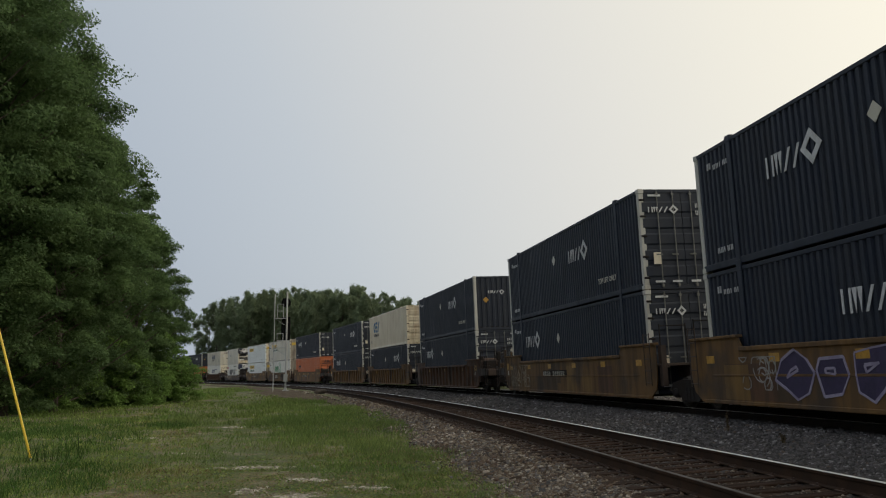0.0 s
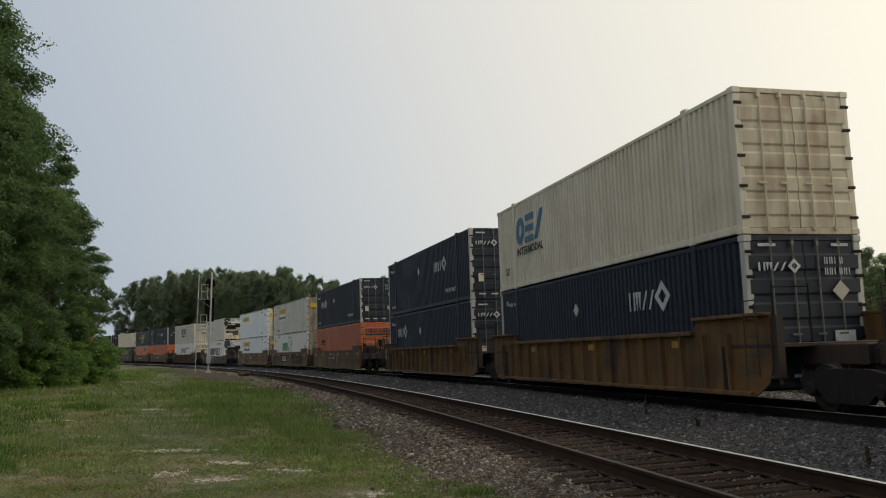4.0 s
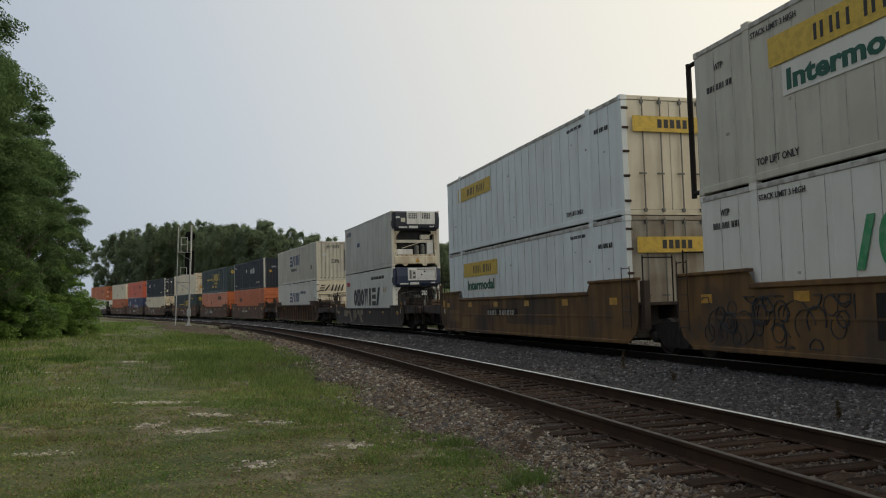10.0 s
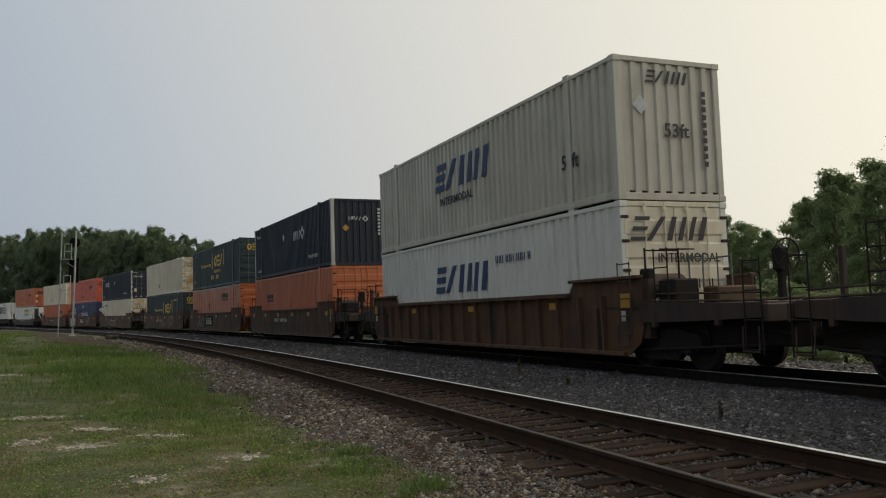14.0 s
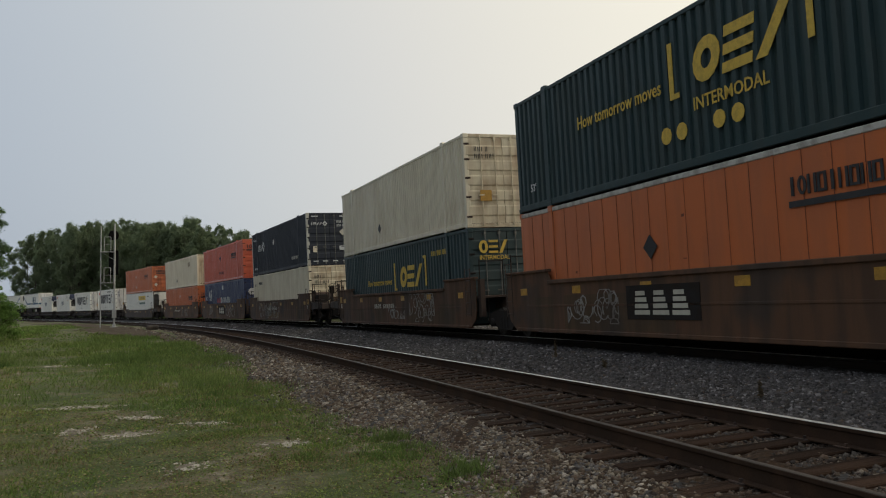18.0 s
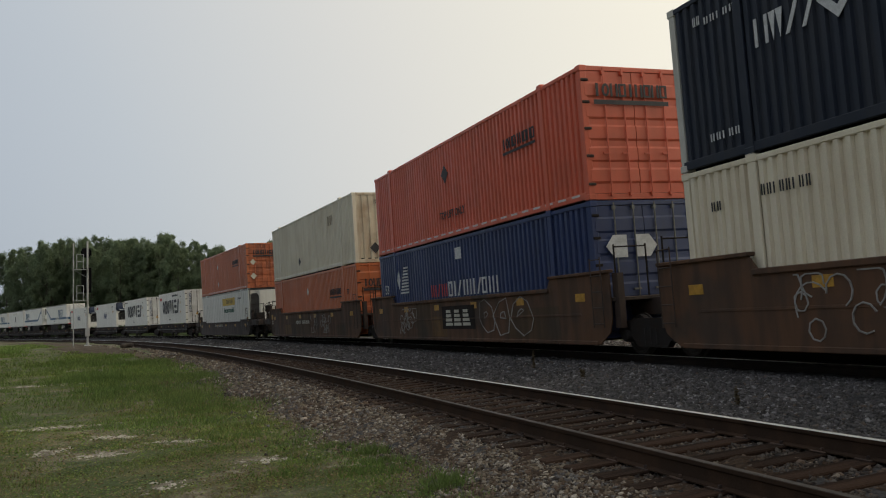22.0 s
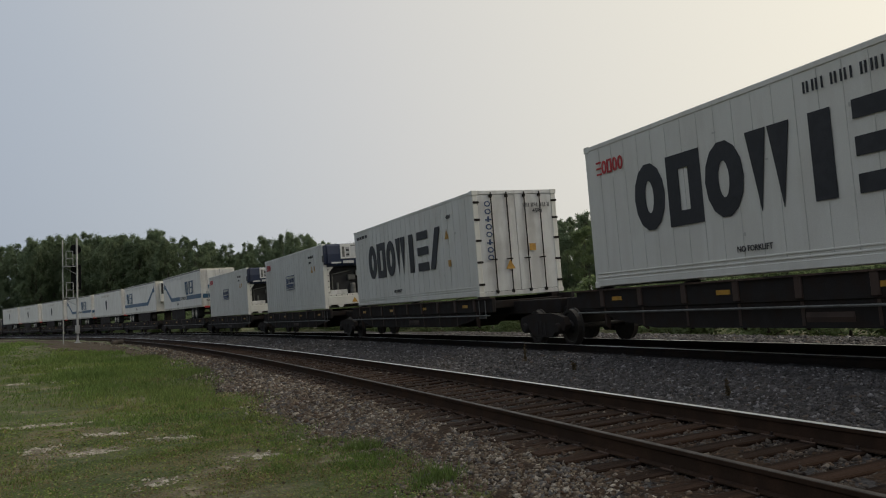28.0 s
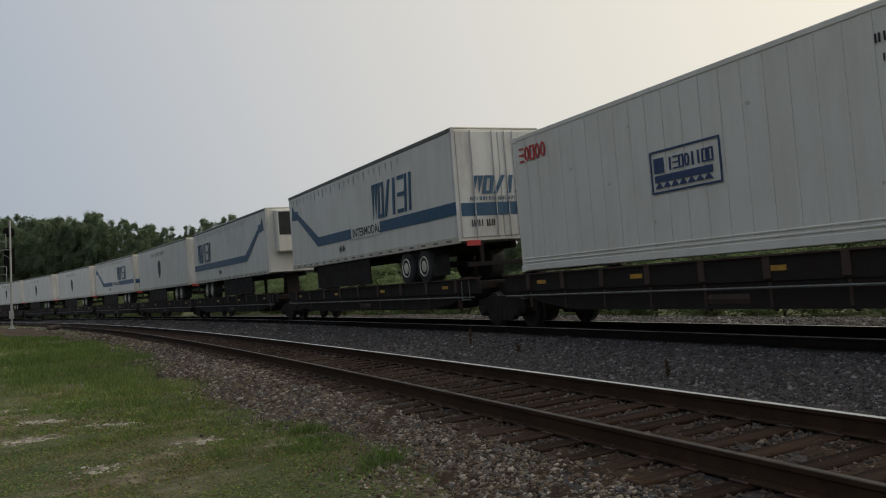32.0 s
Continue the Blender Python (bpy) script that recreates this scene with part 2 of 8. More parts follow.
STRAP = material("dull_zinc", (0.16, 0.16, 0.15), 0.6, 0.4, other=(0.1, 0.1, 0.09), amount=0.5, scale=6, fine=50)
WHITE = paint("white_paint", (0.66, 0.66, 0.64))
POST_WHITE = paint("dirty_white_post_paint", (0.5, 0.49, 0.44), (0.24, 0.2, 0.14), 0.6, 0.5, 0.4)
MARK_WHITE = material("white_lettering", (0.55, 0.56, 0.56), 0.6, other=(0.4, 0.4, 0.4), amount=0.5, scale=7, fine=50)
MARK_DARK = material("dark_lettering", (0.02, 0.021, 0.025), 0.6, other=(0.05, 0.05, 0.055), amount=0.4, scale=6, fine=50)
MARK_GOLD = material("gold_lettering", (0.62, 0.42, 0.06), 0.6, other=(0.4, 0.28, 0.06), amount=0.5, scale=7, fine=50)
MARK_BLUE = material("blue_lettering", (0.025, 0.05, 0.13), 0.6, other=(0.05, 0.08, 0.16), amount=0.5, scale=7, fine=50)
MARK_SKY = material("faded_blue_lettering", (0.045, 0.15, 0.27), 0.6, other=(0.09, 0.2, 0.3), amount=0.5, scale=7, fine=50)
MARK_TEAL = material("deep_teal_blue_lettering", (0.018, 0.075, 0.15), 0.5, other=(0.03, 0.1, 0.18), amount=0.5, scale=7, fine=50)
MARK_PINE = material("pine_green_lettering", (0.012, 0.085, 0.058), 0.6, other=(0.03, 0.12, 0.08), amount=0.4, scale=7, fine=50)
MARK_RED = material("red_lettering", (0.5, 0.05, 0.05), 0.6, other=(0.35, 0.06, 0.05), amount=0.5, scale=7, fine=50)
MARK_GREEN = material("green_lettering", (0.04, 0.25, 0.1), 0.6, other=(0.16, 0.34, 0.2), amount=0.5, scale=7, fine=50)
REFLECT = material("amber_reflector", (0.46, 0.25, 0.035), 0.5, other=(0.28, 0.15, 0.03), amount=0.5, scale=8, fine=50)
LILAC = material("pale_lilac_spray", (0.3, 0.27, 0.36), 0.7, other=(0.18, 0.15, 0.24), amount=0.6, scale=5, fine=40)
GRAFFITI = material("purple_spray_paint", (0.03, 0.022, 0.06), 0.7, other=(0.06, 0.045, 0.1), amount=0.5, scale=5, fine=40)
C_NAVY = paint("navy_container_paint", (0.0125, 0.0185, 0.033), (0.045, 0.047, 0.05), 0.5, 0.58, 0.1, 0.4)
C_CREAM = paint("cream_container_paint", (0.72, 0.655, 0.51), (0.34, 0.24, 0.14), 0.3, 0.45, 0.14)
C_STAINED = paint("rust_stained_cream_door", (0.66, 0.585, 0.43), (0.26, 0.15, 0.075), 0.6, 0.5, 0.55)
# door grime, with the shade on these doors also put into the colour
C_DIRTY_SHADED = paint("grimy_shaded_door_paint", (0.36, 0.33, 0.27), (0.14, 0.085, 0.05), 0.7, 0.6, 0.6)
C_GREY = paint("pale_grey_container_paint", (0.53, 0.505, 0.425), (0.28, 0.25, 0.2), 0.4)
C_PALE = paint("pale_blue_white_container_paint", (0.7, 0.74, 0.735), (0.42, 0.4, 0.35), 0.28, 0.42, 0.16)
C_WHITE = paint("white_container_paint", (0.68, 0.67, 0.615), (0.4, 0.36, 0.29), 0.24, 0.42, 0.13)
C_ORANGE = paint("orange_container_paint", (0.52, 0.145, 0.05), (0.3, 0.11, 0.06), 0.45)
C_SOOTY = paint("sooty_orange_door_paint", (0.45, 0.12, 0.045), (0.06, 0.03, 0.022), 0.7, 0.55, 0.6)
C_RED = paint("red_orange_container_paint", (0.62, 0.125, 0.066), (0.32, 0.1, 0.06), 0.35)
C_GREEN = paint("dark_teal_container_paint", (0.019, 0.043, 0.048), (0.05, 0.06, 0.055), 0.5, 0.5, 0.1, 0.42)
C_BLUE = paint("blue_container_paint", (0.026, 0.043, 0.12), (0.04, 0.045, 0.07), 0.4)
W_TAN = paint("tan_brown_car_paint", (0.15, 0.078, 0.022), (0.04, 0.03, 0.024), 0.75, 0.75, 0.75)
W_BROWN = paint("brown_car_paint", (0.1, 0.047, 0.022), (0.035, 0.027, 0.022), 0.75, 0.75, 0.7)
W_DARK = paint("dark_red_brown_car_paint", (0.05, 0.03, 0.022), (0.022, 0.02, 0.018), 0.6, 0.7, 0.6)
GLASS_DARK = material("dark_window_glass", (0.03, 0.035, 0.04), 0.1, spec=0.6, bump=0)
SEAM = material("grimy_seam", (0.47, 0.46, 0.43), 0.8, other=(0.2, 0.18, 0.15), amount=0.6, scale=4, fine=50)
SEAM_ORANGE = material("grimy_orange_seam", (0.2, 0.06, 0.03), 0.8, other=(0.1, 0.04, 0.025), amount=0.7, scale=4, fine=50)
SEAM_PALE = material("fine_pale_seam", (0.46, 0.45, 0.41), 0.8, other=(0.56, 0.55, 0.5), amount=0.7, scale=4, fine=50)
W_OCHRE = paint("ochre_car_paint", (0.19, 0.105, 0.026), (0.05, 0.035, 0.025), 0.6, 0.7, 0.6)
W_UMBER = paint("umber_car_paint", (0.075, 0.042, 0.018), (0.03, 0.024, 0.02), 0.6, 0.75, 0.6)
HOOD_BLUE = paint("navy_blue_plastic", (0.014, 0.025, 0.062), (0.05, 0.05, 0.06), 0.35, 0.45, 0.15)
HOOD = paint("near_black_navy_plastic", (0.009, 0.013, 0.026), (0.05, 0.05, 0.05), 0.35, 0.5, 0.15)
SILL_CREAM = paint("rust_streaked_cream", (0.6, 0.55, 0.42), (0.24, 0.12, 0.05), 0.75, 0.55, 0.45)
DUSTY = paint("faded_tan_spray", (0.29, 0.23, 0.16), (0.06, 0.045, 0.035), 0.6, 0.8, 0.5)
CHALK = paint("faded_chalk_spray", (0.3, 0.29, 0.27), (0.08, 0.06, 0.045), 0.6, 0.8, 0.6)


# ---- the ground: one sheet to the horizon ----
def ground_z(x, y):
    """Height of the ground: level field, a low bank under the line."""
    d = np.full(np.shape(x), 1e9)
    for i in range(0, 6801, 12):
        d = np.minimum(d, np.hypot(x - CX[i], y - CY[i]))
    field = -0.44 + 0.05 * np.sin(x * 0.31 + 1) * np.sin(y * 0.23) + 0.03 * np.sin(x * 0.9) * np.cos(y * 0.7) + 0.30 * np.clip((y - 40) / 40, 0, 1) * (y < 400)
    bank = np.clip(1 - (d - 8) / 8, 0, 1)
    return np.where(x > NEAR_X, field - 0.3 * bank, np.minimum(field, field + 0))


def steps(rows):
    out = []
    for a, b, d in rows:
        out += list(np.arange(a, b, d))
    return np.array(out + [rows[-1][1]])


gx = steps([(-3000, -400, 400), (-400, -80, 40), (-80, -20, 3), (-20, 14, 0.4), (14, 60, 3), (60, 300, 30), (300, 3000, 450)])
gy = steps([(-2000, -100, 300), (-100, -10, 10), (-10, 0, 1), (0, 40, 0.4), (40, 100, 1.5), (100, 300, 20), (300, 3000, 300)])
X, Y = np.meshgrid(gx, gy)
Z = ground_z(X, Y)
rng = np.random.default_rng(3)
near = (X > -25) & (X < 6) & (Y > -2) & (Y < 60)
Z += near * rng.normal(0, 0.012, Z.shape)
nx, ny = len(gx), len(gy)
idx = np.arange(nx * ny).reshape(ny, nx)
quads = np.stack([idx[:-1, :-1], idx[:-1, 1:], idx[1:, 1:], idx[1:, :-1]], -1).reshape(-1, 4)
me = bpy.data.meshes.new("ground")
me.from_pydata(np.stack([X, Y, Z], -1).reshape(-1, 3).tolist(), [], quads.tolist())
me.shade_smooth()


def ground_material():
    mat = bpy.data.materials.new("grass_ground")
    mat.use_nodes = True
    t = mat.node_tree
    n, link = t.nodes, t.links.new
    b = n["Principled BSDF"]
    where = n.new("ShaderNodeTexCoord")

    def noise_at(s, detail=5):
        k = n.new("ShaderNodeTexNoise")
        k.inputs["Scale"].default_value, k.inputs["Detail"].default_value = s, detail
        link(where.outputs["Object"], k.inputs["Vector"])
        return k.outputs["Fac"]

    def ramp(v, rows):
        r = n.new("ShaderNodeValToRGB")
        while len(r.color_ramp.elements) < len(rows):
            r.color_ramp.elements.new(0.5)
        for e, (p, c) in zip(r.color_ramp.elements, rows):
            e.position, e.color = p, (*c, 1)
        link(v, r.inputs[0])
        return r.outputs[0]

    def blend(fac, a, c, kind="MIX"):
        m = n.new("ShaderNodeMix")
        m.data_type, m.blend_type = "RGBA", kind
        for i, v in ((0, fac), (6, a), (7, c)):
            if isinstance(v, (int, float)):
                m.inputs[i].default_value = v
            else:
                link(v, m.inputs[i])
        return m.outputs[2]

    grass = ramp(noise_at(0.9, 7), [(0.32, (0.05, 0.078, 0.019)), (0.5, (0.08, 0.098, 0.03)), (0.66, (0.13, 0.118, 0.052))])
    soil = ramp(noise_at(6), [(0.3, (0.11, 0.09, 0.058)), (0.55, (0.2, 0.17, 0.125)), (0.75, (0.36, 0.32, 0.265))])
    bare = ramp(noise_at(1.1, 8), [(0.52, (0, 0, 0)), (0.64, (0.9, 0.9, 0.9))])
    col = blend(bare, grass, soil)
    col = blend(0.7, col, blend(1.0, col, ramp(noise_at(28, 3), [(0.3, (0.45, 0.45, 0.45)), (0.7, (1.5, 1.5, 1.4))]), "MULTIPLY"))
    col = blend(0.6, col, blend(1.0, col, ramp(noise_at(95, 3), [(0.32, (0.4, 0.42, 0.4)), (0.68, (1.6, 1.55, 1.45))]), "MULTIPLY"))
    link(col, b.inputs["Base Color"])
    b.inputs["Roughness"].default_value = 0.95
    bp = n.new("ShaderNodeBump")
    bp.inputs["Strength"].default_value, bp.inputs["Distance"].default_value = 0.8, 0.05
    link(noise_at(18, 4), bp.inputs["Height"])
    link(bp.outputs[0], b.inputs["Normal"])
    return mat


me.materials.append(ground_material())
tagged(new("ground", me), "rough grassy ground with bare sandy patches", "ground", kind="structure")


# ---- ballast and tracks ----
def sweep(name, profile, s0, s1, step, mat, closed=False, rough=0.0, seed=1):
    """Pushes a cross profile of (to the right, up) along the line."""
    r = np.random.default_rng(seed)
    ss = np.arange(s0, s1 + step * 0.5, step)
    prof = np.array(profile)
    v = []
    for s in ss:
        x, y, _ = plan(s, prof[:, 0] + (r.normal(0, rough * 2, len(prof)) if rough else 0))
        v += list(zip(x.tolist(), y.tolist(), (prof[:, 1] + (r.normal(0, rough, len(prof)) if rough else 0)).tolist()))
    k = len(prof)
    f = []
    for i in range(len(ss) - 1):
        for j in range(k if closed else k - 1):
            m = (j + 1) % k
            f.append((i * k + j, i * k + m, i * k + k + m, i * k + k + j))
    if closed:
        f += [tuple(range(k)), tuple(range(len(v) - k, len(v)))]
    me = bpy.data.meshes.new(name)
    me.from_pydata(v, [], f)
    me.materials.append(mat)
    bm = bmesh.new()
    bm.from_mesh(me)
    bmesh.ops.recalc_face_normals(bm, faces=bm.faces)
    bm.to_mesh(me)
    bm.free()
    return me


def bed_top(q):
    """Height of the ballast across the line."""
    return np.interp(q, [-3.4, -2.5, -1.6, -1.3, 1.3, 1.6, 2.0, 4.1, 4.45, 7.2, 7.5, 12.0, 15.0],
                     [-0.62, -0.46, -0.29, -0.235, -0.10, -0.10, -0.15, 0.06, 0.10, 0.2, 0.2, 0.12, -0.7])


cross = np.concatenate([np.arange(-3.4, 15.01, 0.2)])
ob = new("ballast", sweep("ballast", [(q, bed_top(q)) for q in cross], -30, 60, 0.25, BED, rough=0.014))
tagged(ob, "bed of crushed grey ballast stone under two railway tracks", "ballast", kind="structure")
ob = new("ballast", sweep("ballast", [(q, bed_top(q)) for q in cross[::3]] , 60, 600, 2.0, BED, rough=0.012, seed=2))
tagged(ob, "distant bed of grey ballast stone under two railway tracks", "ballast", kind="structure")
ob = new("ballast", sweep("ballast", [(q, bed_top(q)) for q in cross[::3]], -460, -30, 4.0, BED, rough=0.012, seed=4))
tagged(ob, "bed of grey ballast stone running on behind", "ballast", kind="structure")
ob = new("ballast_shoulder", sweep("ballast_shoulder", [(q, bed_top(q) + 0.008 - 0.03 * (q < -2.3)) for q in np.arange(-3.3, 1.35, 0.2)], -30, 130, 0.3, BED_BROWN, rough=0.012, seed=5))
tagged(ob, "dusty brown gravel shoulder beside the near track", "gravel", kind="structure")

# strip over the bed that carries the train's shadow in its colour
ob = new("ballast_dark", sweep("ballast_dark", [(q, bed_top(q) + 0.016) for q in np.arange(4.4, 7.9, 0.25)], -30, 300, 0.4, BED_SHADE, rough=0.008, seed=8))
tagged(ob, "ballast strip coloured dark for the shadow under the train", "ballast", kind="structure")

# bare gravel round the signal, between field and line
BARE = material("bare_brown_gravel", (0.1, 0.08, 0.055), 0.95, other=(0.065, 0.048, 0.034), amount=0.9, scale=1.2, fine=16, fine_amount=0.9, bump=1.0, bump_scale=14, spec=0.1)
bare = []
for s in np.arange(48, 150, 1.5):
    edge = -3.0 - 3.8 * np.clip((s - 48) / 18, 0, 1) - 0.6 * math.sin(s * 0.7) - 0.5 * math.sin(s * 1.9)
    x, y, _ = plan(s, np.linspace(edge, -2.6, 12))
    z = ground_z(x, y) + 0.03
    z[0] -= 0.08
    bare += list(zip(x.tolist(), y.tolist(), z.tolist()))
k = len(bare) // 12
me = bpy.data.meshes.new("gravel_patch")
me.from_pydata(bare, [], [(i * 12 + j, i * 12 + j + 1, i * 12 + j + 13, i * 12 + j + 12) for i in range(k - 1) for j in range(11)])
me.materials.append(BARE)
tagged(new("gravel_patch", me), "bare brown gravel round the signal's foot", "gravel", kind="structure")

RAIL_SIDE = material("dark_rail_side", (0.034, 0.021, 0.014), 0.9, 0.0, spec=0.12, other=(0.055, 0.032, 0.02), amount=0.7, scale=3, fine=60, bump=0.15)
# darker copy of the rail side, with the train's shade in the colour
RAIL_SHADE = material("shaded_rail_side", (0.012, 0.01, 0.009), 0.9, 0.0, spec=0.12, other=(0.022, 0.016, 0.012), amount=0.7, scale=3, fine=60, bump=0.15)
RAIL_PROFILE = [(-0.07, -0.172), (0.07, -0.172), (0.07, -0.16), (0.016, -0.148), (0.012, -0.05), (0.034, -0.035), (0.036, -0.006), (0.03, 0), (-0.03, 0), (-0.036, -0.006), (-0.034, -0.035), (-0.012, -0.05), (-0.016, -0.148), (-0.07, -0.16)]
tracks = []
for far in (False, True):
    tr = thing("railway_track", "steel rails on dark weathered wooden ties, " + ("under the moving train" if far else "empty, with shiny rail heads"), "railway track", "tracks", kind="structure")
    tracks.append(tr)
    base_q = (APART if far else 0) - HALF
    for k in (0, 1):
        q0, z0 = base_q + 2 * HALF * k, (RISE if far else 0) + 2 * HALF * k * math.sin(CANT if far else CANT_NEAR)
        hang("rail", sweep("rail", [(q0 + a, z0 + b) for a, b in RAIL_PROFILE], -460, 600, 1.0, RAIL_SHADE if far else RAIL_SIDE, True), tr)
        hang("rail_head", sweep("rail_head", [(q0 - 0.034, z0 - 0.006), (q0 + 0.034, z0 - 0.006), (q0 + 0.031, z0 + 0.001), (q0 + 0.018, z0 + 0.005), (q0 - 0.018, z0 + 0.005), (q0 - 0.031, z0 + 0.001)], -460, 600, 1.0, RAIL_TOP if k or far else RAIL_DIM, True), tr, label="bright worn top of the rail" if k or far else "dull worn top of the rail")


# ---- trees and shrubs ----
def leaf_material(name, base, light, spread=0.5, clear=0.35):
    mat = material(name, base, 0.65, other=light, amount=0.7, scale=0.35, fine=3.0, fine_amount=0.5, bump=0, per="island", spread=spread, spec=0.15)
    # leaves let part of the light through
    n, link = mat.node_tree.nodes, mat.node_tree.links.new
    bsdf, through_leaf, mix = n["Principled BSDF"], n.new("ShaderNodeBsdfTranslucent"), n.new("ShaderNodeMixShader")
    link(bsdf.inputs["Base Color"].links[0].from_socket, through_leaf.inputs[0])
    mix.inputs[0].default_value = clear
    link(bsdf.outputs[0], mix.inputs[1])
    link(through_leaf.outputs[0], mix.inputs[2])
    link(mix.outputs[0], n["Material Output"].inputs[0])
    return mat


LEAF = leaf_material("dark_green_leaves", (0.086, 0.142, 0.058), (0.12, 0.188, 0.072), 0.22, 0.52)
# paler base colour stands in for haze over mid-distance trees and brush
LEAF_MID = leaf_material("mid_haze_paled_leaves", (0.2, 0.255, 0.125), (0.24, 0.295, 0.145), 0.12, 0.65)
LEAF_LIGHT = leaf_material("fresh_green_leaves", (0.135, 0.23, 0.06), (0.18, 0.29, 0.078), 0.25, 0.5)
# distance haze painted into the far leaves as a raised base colour
LEAF_FAR = leaf_material("far_haze_paled_leaves", (0.175, 0.225, 0.135), (0.2, 0.25, 0.15), 0.08, 0.6)
BARK = material("grey_brown_bark", (0.1, 0.08, 0.065), 0.9, other=(0.05, 0.04, 0.035), amount=0.7, scale=6, stretch=(1, 1, 0.2), fine=30, bump=0.6)
BRANCHES = {}


def quads_mesh(name, centres, sizes, rng, mat, flat=0.5, long=1.5, out=None):
    """Many small leaf faces round the given centres."""
    n = len(centres)
    a = rng.normal(size=(n, 3))
    a[:, 2] *= flat
    a /= np.linalg.norm(a, axis=1)[:, None]
    if out is None:
        b = np.cross(a, rng.normal(size=(n, 3)))
    else:  # leaves lie round the outside of their clump, tips hanging a little
        nrm = out + rng.normal(0, 0.45, (n, 3))
        a = np.cross(nrm, rng.normal(size=(n, 3)))
        a /= np.linalg.norm(a, axis=1)[:, None] + 1e-9
        b = np.cross(nrm, a)
    b /= np.linalg.norm(b, axis=1)[:, None] + 1e-9
    a, b = a * sizes[:, None] * long * 0.5, b * sizes[:, None] * 0.5
    v = np.stack([centres - a, centres - a * 0.1 + b, centres + a, centres - a * 0.1 - b], 1).reshape(-1, 3)
    me = bpy.data.meshes.new(name)
    me.vertices.add(4 * n)
    me.vertices.foreach_set("co", v.ravel())
    me.loops.add(4 * n)
    me.loops.foreach_set("vertex_index", np.arange(4 * n))
    me.polygons.add(n)
    me.polygons.foreach_set("loop_start", np.arange(0, 4 * n, 4))
    me.update(calc_edges=True)
    me.materials.append(mat)
    return me


def tree_kind(key, tall, wide, low, clumps, leaves, size, mat, seed, trunk=0.25, spire=0.0, lump=0.34, soft=0.12, long=1.35, flat=0.8):
    """Trunk and crown meshes of one kind of tree: limbs reach out to drooping sprays of leaves."""
    rng = np.random.default_rng(seed)
    s = Shape()
    tip = (rng.normal(0, 0.3), rng.normal(0, 0.3), tall * 0.9)
    s.rod((0, 0, -0.5), (tip[0] * 0.5, tip[1] * 0.5, tall * 0.5), trunk, trunk * 0.6, 9)
    s.rod((tip[0] * 0.5, tip[1] * 0.5, tall * 0.5), tip, trunk * 0.6, trunk * 0.12, 7)
    cs, axes = [], []
    for i in range(clumps):
        u = (i + rng.random()) / clumps
        z = tall * (low + (1 - low) * u)
        swell = math.sin(math.pi * min(1, (0.18 + 0.82 * u) ** (1.0 + spire))) ** 0.6 if u < 0.97 else 0.3
        r = wide * swell * (0.45 + 0.6 * rng.random() ** 0.5)
        r *= 1.16 if rng.random() < 0.09 else 1.0
        t = rng.random() * 2 * math.pi
        c = (r * math.cos(t), r * math.sin(t), z + rng.normal(0, 0.3))
        cs.append((*c, (0.5 + 0.8 * rng.random() ** 1.5) * wide * lump))
        t += rng.normal(0, 0.5)
        axes.append((math.cos(t), math.sin(t), rng.normal(0.05, 0.45) + 0.8 * max(0, u - 0.6)))
        if i % 3 == 0:
            z0 = max(tall * low * 0.6, z - r * 0.8)
            s.rod((tip[0] * z0 / tall, tip[1] * z0 / tall, z0), (c[0] * 0.95, c[1] * 0.95, c[2]), trunk * 0.22, 0.02, 5, False)
    cs, axes = np.array(cs), np.array(axes)
    axes /= np.linalg.norm(axes, axis=1)[:, None]
    pick = rng.choice(clumps, leaves, p=cs[:, 3] ** 2 / np.sum(cs[:, 3] ** 2))
    d = rng.normal(size=(leaves, 3))
    d /= np.linalg.norm(d, axis=1)[:, None]
    d *= rng.random((leaves, 1)) ** 0.5
    d += soft * rng.normal(size=(leaves, 3)) * rng.random((leaves, 1))
    d[:, 2] = np.where((d[:, 2] < -0.15) & (rng.random(leaves) < 0.7), -d[:, 2], d[:, 2]) * flat
    along = np.sum(d * axes[pick], 1)[:, None]
    # sprays: drawn out along the bough, thinner and drooping at the tip
    thin = np.clip(1.0 - 0.45 * np.clip(along, 0, 1.2), 0.4, 1)
    d = (d - along * axes[pick]) * thin + along * axes[pick] * long - np.array([0, 0, 0.25]) * np.clip(along, 0, 2) ** 2
    pts = cs[pick, :3] + d * cs[pick, 3:4]
    outward = 0.6 * d / (np.linalg.norm(d, axis=1)[:, None] + 1e-9) + np.array([0, 0, 0.5])
    keep = pts[:, 2] > 0.1
    pts, outward = pts[keep], outward[keep]
    BRANCHES[key] = (s.mesh("trunk", BARK, True), quads_mesh("crown", pts, size * rng.uniform(0.6, 1.4, len(pts)), rng, mat, out=outward), tall)


# brush kind, in the leaf colour that has haze mixed in
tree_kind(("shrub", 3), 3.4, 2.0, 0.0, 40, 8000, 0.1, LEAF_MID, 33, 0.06)
